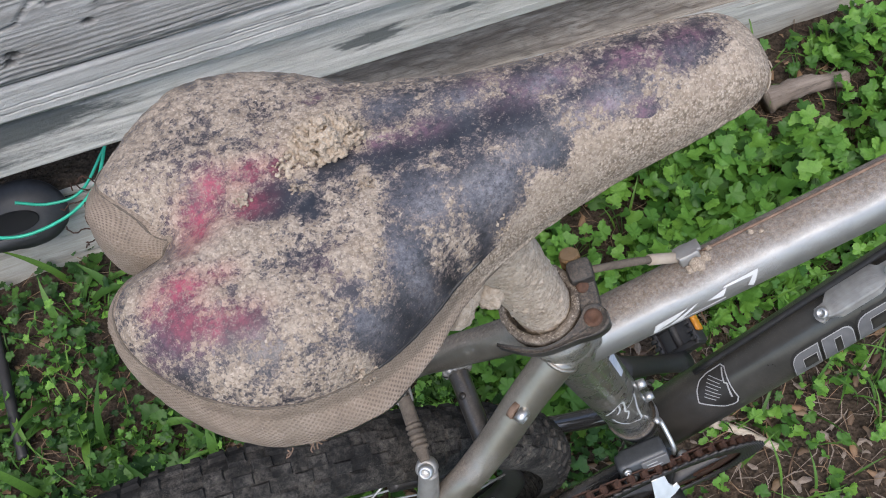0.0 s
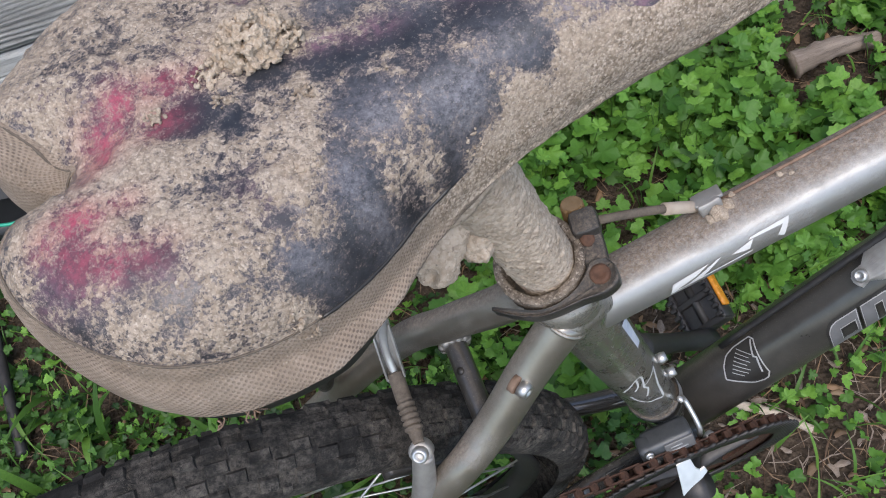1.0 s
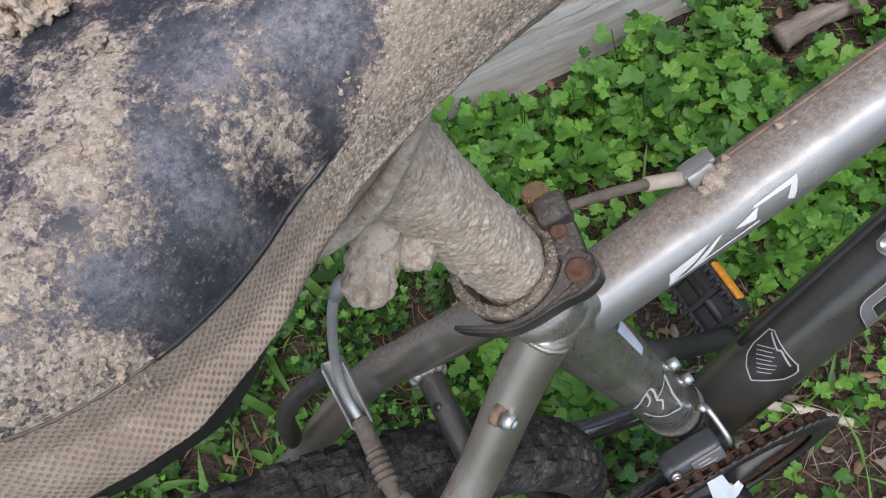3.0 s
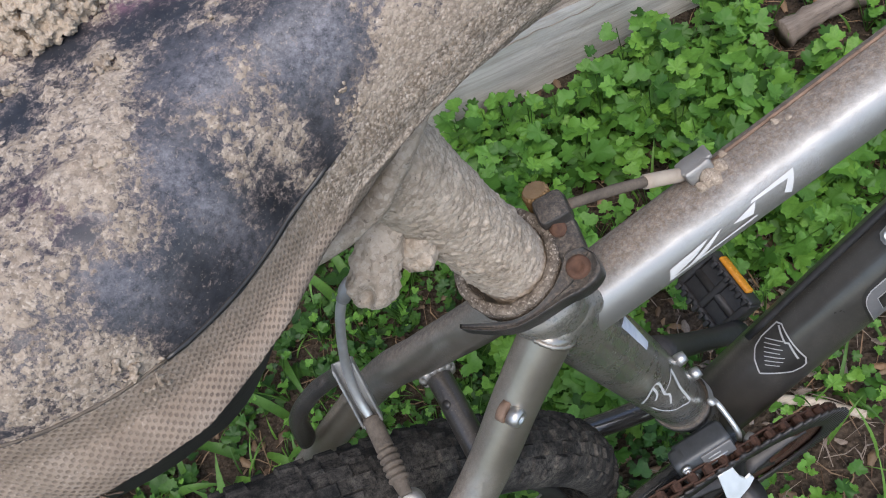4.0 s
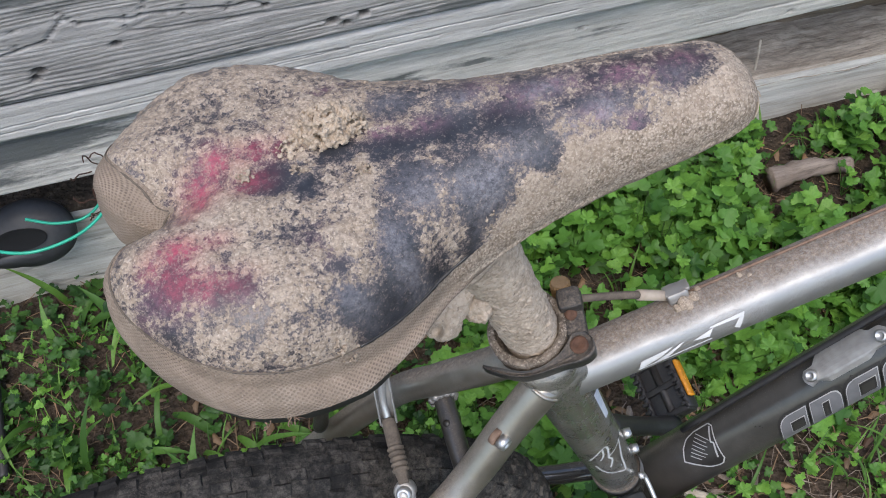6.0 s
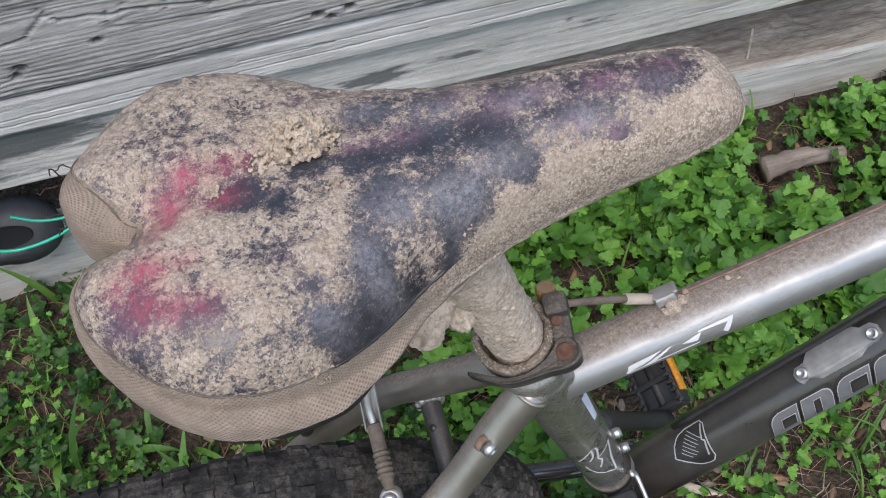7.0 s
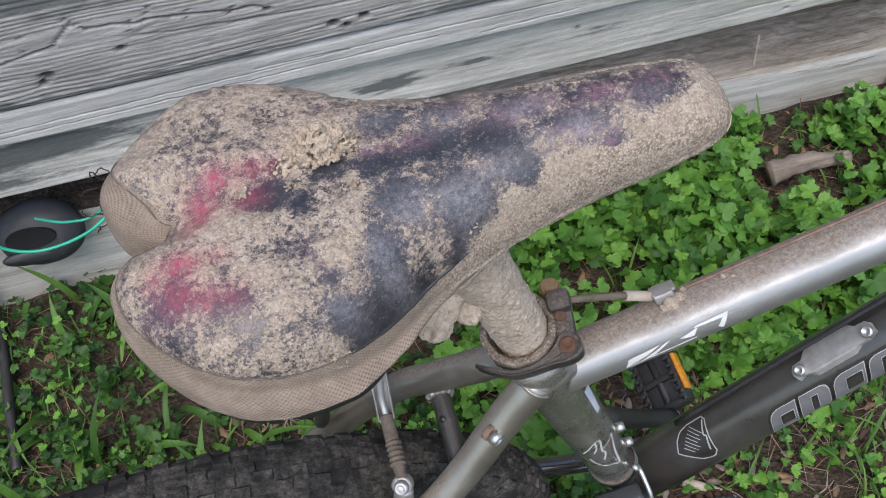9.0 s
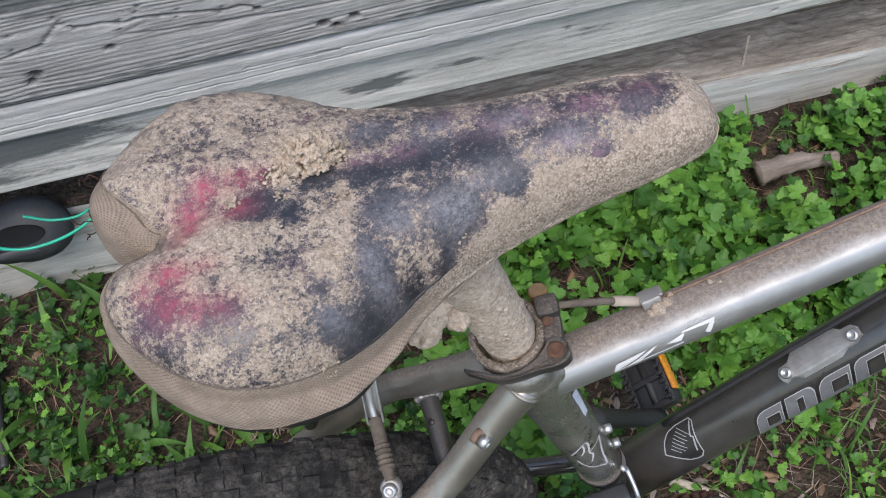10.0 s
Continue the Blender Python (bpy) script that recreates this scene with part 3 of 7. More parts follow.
    bm.faces.new([back[0][0], back[1][0], *[grid[j][0] for j in range(nz, -1, -1)]])
    bm.faces.new([back[0][1], *[grid[j][nx] for j in range(nz + 1)], back[1][1]])
    return bm


wall = tagged(new("wall_back"), "weathered grey wooden wall of wide rough boards", "wall", kind="structure")
KNOTS = [(0.088, 0.503, 0.0056), (0.121, 0.504, 0.0050), (0.101, 0.497, 0.0042), (-0.197, 0.516, 0.0058), (-0.203, 0.508, 0.0046), (-0.120, 0.529, 0.0042), (0.026, 0.538, 0.0034)]
CRACKS = [(-0.262, 0.531, -0.223, 0.541), (-0.223, 0.541, -0.179, 0.548), (-0.179, 0.548, -0.157, 0.567), (-0.157, 0.574, -0.145, 0.560), (-0.145, 0.560, -0.060, 0.553), (-0.060, 0.553, 0.020, 0.542), (-0.205, 0.552, -0.201, 0.570), (-0.106, 0.548, -0.102, 0.562), (-0.089, 0.556, -0.083, 0.566), (-0.050, 0.550, -0.047, 0.558), (-0.010, 0.543, -0.005, 0.552)]
FLATS = [(-0.150, 0.557, 0.095, 0.017), (-0.03, 0.552, 0.08, 0.009), (0.105, 0.503, 0.035, 0.008)]
# darker along its lower edge, at the far left and towards the upper left
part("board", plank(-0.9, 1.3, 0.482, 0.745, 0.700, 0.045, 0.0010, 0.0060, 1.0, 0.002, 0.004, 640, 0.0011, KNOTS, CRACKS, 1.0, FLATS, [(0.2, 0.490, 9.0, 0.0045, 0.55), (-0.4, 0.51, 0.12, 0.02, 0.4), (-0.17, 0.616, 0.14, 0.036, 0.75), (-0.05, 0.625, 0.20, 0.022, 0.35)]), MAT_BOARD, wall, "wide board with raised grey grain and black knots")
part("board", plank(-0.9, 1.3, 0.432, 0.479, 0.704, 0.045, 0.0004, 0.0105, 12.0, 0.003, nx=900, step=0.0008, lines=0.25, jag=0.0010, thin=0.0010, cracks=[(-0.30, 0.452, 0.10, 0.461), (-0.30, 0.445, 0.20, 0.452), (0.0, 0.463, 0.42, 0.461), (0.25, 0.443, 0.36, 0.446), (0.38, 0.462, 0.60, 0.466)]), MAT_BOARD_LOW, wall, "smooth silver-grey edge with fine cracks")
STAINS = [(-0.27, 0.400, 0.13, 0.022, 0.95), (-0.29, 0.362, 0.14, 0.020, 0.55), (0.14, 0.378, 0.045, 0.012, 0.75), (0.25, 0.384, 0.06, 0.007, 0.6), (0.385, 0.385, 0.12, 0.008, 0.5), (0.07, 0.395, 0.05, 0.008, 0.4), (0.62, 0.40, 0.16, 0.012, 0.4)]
part("board", plank(-0.9, 1.3, 0.338, 0.428, 0.722, 0.03, 0.0008, 0.0085, 25.0, 0.003, step=0.0016, lines=0.3, knots=[(0.374, 0.400, 0.0035), (0.655, 0.352, 0.003)], dark_spots=STAINS), MAT_STRIP, wall, "darker stained board set back")
part("board", plank(-0.9, 1.3, 0.749, 1.00, 0.704, 0.045, 0.0022, 0.010, 38.0, 0.003, nx=160, step=0.006), MAT_BOARD, wall)
part("board", plank(-0.9, 1.3, 1.004, 1.30, 0.704, 0.045, 0.0022, 0.010, 41.0, 0.003, nx=160, step=0.006), MAT_BOARD, wall)
for x0, x1 in ((-3.2, -0.904), (1.304, 3.6)):
    for z0, z1 in ((0.490, 0.745), (0.432, 0.487), (0.338, 0.428), (0.749, 1.00), (1.004, 1.30)):
        part("board", plank(x0, x1, z0, z1, 0.705, 0.045, 0.0016, 0.010, x0 * 7 + z0 * 50, 0.003, nx=120, step=0.012), MAT_BOARD, wall)
part("backing_board", plank(-0.9, 1.3, -0.05, 0.45, 0.93, 0.03, 0.002, 0.03, 55.0, nx=200, step=0.005), MAT_EARTHY, wall, "rotten brown board deep in the gap")


def sill():
    bm = plank(-1.1, 1.1, -0.16, 0.0, 0.0, 0.115, 0.0006, 0.034, 71.0, 0.004, 0.012, lines=0.42, knots=[(0.449, -0.074, 0.007)])
    bmesh.ops.transform(bm, matrix=Matrix.Translation((0.2, 0.808, 0.150)) @ Matrix.Rotation(radians(3.2), 4, "Y"), verts=bm.verts)
    return bm


def bed(x0, x1, y1, seed, rough):
    """A rough layer that fills the gap on top of the beam, between two places."""
    bm = bmesh.new()
    nx, ny = 420, 26
    grid = []
    for j in range(ny + 1):
        row = []
        for i in range(nx + 1):
            x, y = x0 + (x1 - x0) * i / nx, 0.818 + (y1 - 0.818) * j / ny
            z = 0.150 + (0.2 - x) * 0.0559 + 0.0055 + rough * (noise.noise(Vector((x * 12, y * 40, seed))) + 0.5 * noise.noise(Vector((x * 40, y * 130, seed))) + 0.45 * noise.noise(Vector((x * 60, y * 420, seed))))
            row.append(bm.verts.new((x, y + 0.006 * noise.noise(Vector((x * 14, seed, 0))) * (j == 0), z - 0.016 * (j < 2) - 0.010 * (i in (0, nx)))))
        grid.append(row)
    for a, b in zip(grid, grid[1:]):
        for i in range(nx):
            bm.faces.new((a[i], a[i + 1], b[i + 1], b[i]))
    return bm


# dark layer added so that the beam's top looks shaded under the boards
part("dirt", bed(-0.95, -0.06, 0.93, 2.0, 0.004), MAT_SOIL, wall, "dark layer on the beam, in place of the gap's shade")
part("rotten_strip", bed(-0.055, 1.20, 0.93, 5.0, 0.0052), MAT_ROT, wall, "grey-brown rotten wood on the beam")
part("sill_beam", sill(), MAT_SILL, wall, "pale bleached beam lying on the soil")


# ---- the bicycle ----
bike = base("bicycle", (0, 0.257, 0), "muddy grey mountain bicycle standing beside a wooden wall", "bicycle", "", (4.29, 0, 0))
BB = Vector((0.250, 0, 0.2655))
AXLE = Vector((-0.1323, 0, 0.3015))
SEAT_DIR = Vector((-math.cos(radians(72.5)), 0, math.sin(radians(72.5))))


FRONT = Vector((math.sin(radians(72.5)), 0, math.cos(radians(72.5))))


D_COLLAR = (0.694 - BB.z) / SEAT_DIR.z - 0.017


def on_seat(d):
    """A point on the axis of seat tube and post, d metres up from the bottom bracket; the post leans a little to the wall."""
    t = min(1.0, max(0.0, (d - D_COLLAR + 0.06) / 0.06))
    return BB + SEAT_DIR * d + Vector((0, 0.0098 * t * t * (3 - 2 * t) + 0.032 * max(0.0, d - D_COLLAR), 0))


def by_collar(f, y, u):
    """A place by the collar: forward, to the left, and up along the seat tube."""
    return BB + SEAT_DIR * (D_COLLAR + u) + FRONT * f + Vector((0, y, 0))


TT0, TT1 = Vector((0.135, 0, 0.6165)), Vector((0.605, 0, 0.797))
DT0, DT1 = BB, Vector((0.615, 0, 0.750))
TT_R, DT_R, ST_R = 0.0170, 0.0265, 0.0195

# saddle: plan outline of one side as (x, half width), from the nose to the cleft
SADDLE_SIDE = [(0.2022, 0.0), (0.2004, 0.0100), (0.1945, 0.0170), (0.184, 0.0208), (0.160, 0.0240), (0.135, 0.0264), (0.110, 0.0302), (0.088, 0.0352), (0.066, 0.0440),
               (0.048, 0.0555), (0.028, 0.0660), (0.008, 0.0712), (-0.012, 0.0700), (-0.030, 0.0600), (-0.0430, 0.0470), (-0.0520, 0.0340), (-0.0550, 0.0220), (-0.0490, 0.0090), (-0.0340, 0.0)]


def saddle_centre(x):
    return 0.0135


def along(x, table):
    """A value read off a table of (x, value) rows."""
    return float(np.interp(x, [r[0] for r in table], [r[1] for r in table]))


CROWN = [(-0.06, 0.8600), (0.0, 0.8605), (0.05, 0.8590), (0.10, 0.8610), (0.15, 0.8640), (0.185, 0.8620), (0.21, 0.8520)]
SEAM_Z = [(-0.06, 0.8400), (-0.01, 0.8360), (0.02, 0.8245), (0.045, 0.8170), (0.07, 0.8165), (0.10, 0.8255), (0.14, 0.8370), (0.19, 0.8440), (0.21, 0.8445)]
RIM_Z = [(-0.06, 0.8200), (-0.02, 0.8185), (0.02, 0.8190), (0.05, 0.8130), (0.075, 0.8105), (0.090, 0.8125), (0.105, 0.8175), (0.14, 0.8235), (0.17, 0.8295), (0.19, 0.8345), (0.21, 0.8370)]
FLARE = [(-0.06, 0.0010), (-0.04, 0.0035), (0.0, 0.0060), (0.026, 0.0080), (0.05, 0.0045), (0.07, -0.0005), (0.10, -0.0050), (0.14, -0.0052), (0.21, -0.0040)]


def saddle_outline(count):
    """The closed plan outline, evenly spaced, and for each point the spine point that it is drawn to."""
    half = spline([(x, -w, 0) for x, w in SADDLE_SIDE], 24)
    ring = half + [Vector((p.x, -p.y, 0)) for p in half[-2:0:-1]]
    length, total = [0.0], 0.0
    for a, b in zip(ring, ring[1:] + ring[:1]):
        total += (b - a).length
        length.append(total)
    out, k = [], 0
    ring.append(ring[0])
    for i in range(count):
        want = total * i / count
        while length[k + 1] < want:
            k += 1
        p = ring[k].lerp(ring[k + 1], (want - length[k]) / (length[k + 1] - length[k]))
        out.append((p, Vector((min(max(p.x, 0.0), 0.192), 0, 0))))
    return out


def smooth(a, b, v):
    t = min(1.0, max(0.0, (v - a) / (b - a)))
    return t * t * (3 - 2 * t)


def saddle_height(x, y, d):
    """Crown of the padding d metres in from the outline."""
    wide = 0.024 if x > 0.08 else 0.024 + 0.010 * min(1.0, (0.08 - x) / 0.08)
    t = min(1.0, d / wide)
    low = along(x, SEAM_Z)
    z = low + (along(x, CROWN) - low) * math.sqrt(max(0.0, 1 - (1 - t) ** 2.3))
    z -= 0.006 * blob(x, y, -0.028, 0.0, 0.030, 0.013) + 0.0042 * smooth(0.015, 0.048, y) * smooth(0.080, 0.045, x)
    return z


def spots(x, y, rows):
    """The strongest of several soft spots: rows are (x, y, reach along, reach across, strength)."""
    return max(k * blob(x, y, cx, cy, rx, ry) for cx, cy, rx, ry, k in rows)


MUD_EDGE = [(0.046, -0.0560), (0.054, -0.0446), (0.074, -0.0393), (0.086, -0.0350), (0.095, -0.0271), (0.108, -0.0241), (0.122, -0.0179), (0.133, -0.0216), (0.144, -0.0225), (0.154, -0.0160), (0.167, -0.0115), (0.180, -0.0081), (0.188, 0.0012), (0.196, 0.030)]
HEAVY = [(0.017, 0.047, 0.0177, 0.0081, 0.50), (0.027, 0.037, 0.0088, 0.0057, 0.50), (-0.015, 0.048, 0.0118, 0.0069, 0.50), (-0.031, 0.041, 0.0068, 0.0060, 0.45), (0.007, 0.033, 0.0078, 0.0058, 0.30), (0.033, 0.017, 0.0144, 0.0109, 0.90), (0.005, 0.017, 0.0055, 0.0045, 0.40), (0.001, 0.003, 0.0031, 0.0041, 0.80), (-0.037, 0.026, 0.0059, 0.0096, 0.40), (-0.028, 0.014, 0.0075, 0.0054, 0.35), (-0.003, -0.015, 0.0144, 0.0077, 0.70), (-0.015, -0.016, 0.0108, 0.0075, 0.60), (0.005, -0.022, 0.0082, 0.0069, 0.60), (-0.032, -0.016, 0.0054, 0.0043, 0.50), (0.031, -0.016, 0.0074, 0.0065, 0.50), (0.037, -0.031, 0.0051, 0.0102, 0.80), (0.044, -0.005, 0.0041, 0.0031, 0.90), (0.022, 0.001, 0.0034, 0.0034, 0.60), (0.068, -0.008, 0.0018, 0.0019, 1.00)]
HEAVY_NEAR = [(0.008, -0.039, 0.0096, 0.0061, 0.60), (0.014, -0.051, 0.0086, 0.0053, 0.60), (0.015, -0.070, 0.0093, 0.0071, 0.60), (-0.001, -0.065, 0.0067, 0.0051, 0.40), (-0.019, -0.058, 0.0067, 0.0042, 0.35), (-0.029, -0.063, 0.0066, 0.0031, 0.40), (0.032, -0.050, 0.0040, 0.0044, 0.80), (0.030, -0.038, 0.0064, 0.0064, 0.60), (0.023, -0.065, 0.0042, 0.0027, 0.90), (-0.001, -0.032, 0.0053, 0.0045, 0.40), (-0.017, -0.035, 0.0039, 0.0042, 0.40), (0.050, -0.056, 0.0042, 0.0054, 0.80), (0.040, -0.071, 0.0025, 0.0026, 0.50), (-0.043, -0.029, 0.0042, 0.0119, 0.35), (0.070, -0.038, 0.0057, 0.0063, 0.90), (0.154, 0.002, 0.0060, 0.0030, 0.25), (0.188, 0.001, 0.0050, 0.0037, 0.50)]
CLEAN = [(0.013, -0.006, 0.0100, 0.0065, 1.10), (0.056, -0.002, 0.0130, 0.0071, 1.00), (0.036, 0.000, 0.0093, 0.0048, 1.00), (0.014, -0.004, 0.0071, 0.0063, 1.00), (0.023, -0.012, 0.0064, 0.0068, 0.80), (0.007, -0.009, 0.0056, 0.0052, 0.80), (0.078, -0.001, 0.0168, 0.0092, 1.00), (0.098, -0.004, 0.0168, 0.0092, 1.00), (0.058, -0.021, 0.0097, 0.0111, 1.00), (0.082, -0.024, 0.0131, 0.0107, 1.00), (0.105, -0.019, 0.0095, 0.0074, 1.00), (0.047, -0.042, 0.0073, 0.0119, 1.00), (0.060, 0.016, 0.0134, 0.0080, 0.65), (0.084, 0.014, 0.0134, 0.0072, 0.70), (0.113, 0.006, 0.0153, 0.0085, 0.70), (0.133, -0.008, 0.0133, 0.0086, 0.75), (0.145, -0.019, 0.0060, 0.0053, 0.90), (0.146, 0.004, 0.0130, 0.0080, 0.80), (0.166, 0.000, 0.0120, 0.0085, 0.85), (0.177, 0.004, 0.0070, 0.0070, 0.70), (0.077, -0.036, 0.0039, 0.0046, 0.60)]
CLEAN_NEAR = [(0.028, -0.056, 0.0079, 0.0071, 0.90), (0.034, -0.069, 0.0060, 0.0100, 0.90), (0.040, -0.061, 0.0049, 0.0075, 0.80), (0.029, -0.083, 0.0067, 0.0057, 0.70), (0.026, -0.045, 0.0053, 0.0047, 0.60), (-0.011, -0.047, 0.0086, 0.0062, 0.70), (-0.006, -0.058, 0.0060, 0.0059, 0.60), (-0.034, -0.041, 0.0087, 0.0074, 0.75), (-0.032, -0.052, 0.0084, 0.0046, 0.50), (-0.001, -0.074, 0.0098, 0.0047, 0.60), (-0.041, -0.031, 0.0044, 0.0043, 0.40), (0.010, -0.060, 0.0040, 0.0056, 0.40), (0.016, -0.034, 0.0089, 0.0069, 0.45), (-0.010, 0.031, 0.0134, 0.0072, 0.35), (-0.021, 0.028, 0.0133, 0.0063, 0.40), (0.015, 0.030, 0.0044, 0.0051, 0.60), (0.037, 0.031, 0.0087, 0.0053, 0.50), (0.009, 0.021, 0.0067, 0.0039, 0.60), (0.021, 0.046, 0.0157, 0.0067, 0.20)]
RED = [(-0.025, -0.026, 0.0071, 0.0055, 1.00), (-0.026, -0.036, 0.0063, 0.0059, 1.00), (-0.033, -0.030, 0.0053, 0.0044, 0.60), (-0.008, 0.008, 0.0061, 0.0059, 1.00), (-0.014, 0.001, 0.0071, 0.0067, 1.00), (-0.017, -0.005, 0.0063, 0.0057, 1.00), (0.005, 0.008, 0.0093, 0.0044, 0.75), (0.002, -0.004, 0.0064, 0.0040, 0.80), (-0.021, -0.011, 0.0044, 0.0041, 0.70), (-0.018, -0.041, 0.0059, 0.0048, 0.75), (-0.008, -0.043, 0.0059, 0.0041, 0.55), (-0.013, -0.026, 0.0060, 0.0034, 0.50), (0.015, 0.008, 0.0056, 0.0026, 0.60)]
VIOLET = [(0.052, 0.005, 0.0075, 0.0038, 1.00), (0.068, 0.003, 0.0084, 0.0040, 0.80), (0.095, 0.015, 0.0096, 0.0054, 0.70), (0.106, 0.005, 0.0114, 0.0062, 0.70), (0.124, 0.005, 0.0097, 0.0064, 0.80), (0.145, 0.002, 0.0115, 0.0063, 0.90), (0.169, 0.005, 0.0097, 0.0055, 1.00), (0.157, -0.003, 0.0090, 0.0060, 0.75), (0.142, -0.017, 0.0070, 0.0056, 0.90), (0.129, -0.012, 0.0095, 0.0062, 0.60), (-0.037, -0.040, 0.0087, 0.0066, 0.70), (-0.026, -0.046, 0.0068, 0.0043, 0.60), (-0.004, -0.049, 0.0069, 0.0054, 0.50), (0.036, 0.030, 0.0097, 0.0059, 0.60), (0.023, -0.037, 0.0090, 0.0086, 0.40), (0.017, 0.020, 0.0060, 0.0074, 0.40), (-0.027, 0.018, 0.0112, 0.0055, 0.40)]
DUSTY = [(0.060, -0.022, 0.0113, 0.0103, 0.90), (0.081, -0.026, 0.0129, 0.0097, 1.00), (0.097, -0.018, 0.0112, 0.0078, 0.80), (0.046, -0.037, 0.0068, 0.0092, 0.90), (0.049, -0.047, 0.0058, 0.0079, 0.80), (0.059, 0.018, 0.0096, 0.0057, 0.70), (0.086, 0.010, 0.0133, 0.0068, 0.60), (0.115, 0.005, 0.0133, 0.0071, 0.70), (0.134, -0.010, 0.0114, 0.0072, 0.80), (0.028, -0.056, 0.0078, 0.0063, 0.70), (0.037, -0.068, 0.0041, 0.0073, 0.30), (0.117, -0.011, 0.0076, 0.0053, 0.80), (0.153, -0.010, 0.0090, 0.0070, 0.65), (0.165, -0.003, 0.0070, 0.0050, 0.50)]


def saddle_marks(x, y, d):
    """Mud, red print, violet print and dust at a place of the cover."""
    p = Vector((x, y, 0))
    n1 = noise.noise(p * 38 + Vector((4, 0, 0)))
    n2 = noise.noise(p * 95 + Vector((0, 9, 0)))
    n3 = noise.noise(p * 230 + Vector((0, 0, 5)))
    clean, heavy, print_left = max(spots(x, y, CLEAN), spots(x, y, CLEAN_NEAR)), max(spots(x, y, HEAVY), spots(x, y, HEAVY_NEAR)), spots(x, y, RED)
    level = 0.58 - 0.78 * clean * (1.0 if x > 0.045 or abs(y + 0.005) < 0.013 else 0.4 if y > 0 else 0.9 if x > 0.022 else 0.72) + 0.42 * heavy - 0.36 * print_left * (1 - 0.8 * heavy)
    if x > 0.046:
        level += 0.95 * smooth(0.005, -0.008, y - along(x, MUD_EDGE) + 0.010 * n2 + 0.005 * n3)
    level -= 0.75 * blob(x, y, 0.050, -0.0555, 0.016, 0.0055)
    if y < 0.0:
        level -= math.exp(-(d / 0.0055) ** 2) * (0.80 * smooth(0.024, 0.040, x) * smooth(0.084, 0.068, x) + 0.08)
    mud = level + 0.08 * n1 + 0.18 * n2 + 0.24 * n3
    red = spots(x, y, [(a, c, r * 1.25, q * 1.3, k) for a, c, r, q, k in RED]) * (0.95 + 0.5 * n2)
    violet = spots(x, y, VIOLET) * (0.8 + 0.6 * n2)
    dust = 0.04 + 0.75 * spots(x, y, DUSTY) * (0.9 + 0.5 * n2) + 0.05 * n1
    return mud, red, violet, dust


def seam_inset(p):
    """How far in from the outline the cover's seam runs; deep at the back by the cleft."""
    deep = 0.0165 if p.y > 0 else 0.006
    return 0.0012 + deep * math.exp(-((abs(p.y) - 0.015) / 0.016) ** 2) * smooth(-0.024, -0.040, p.x)


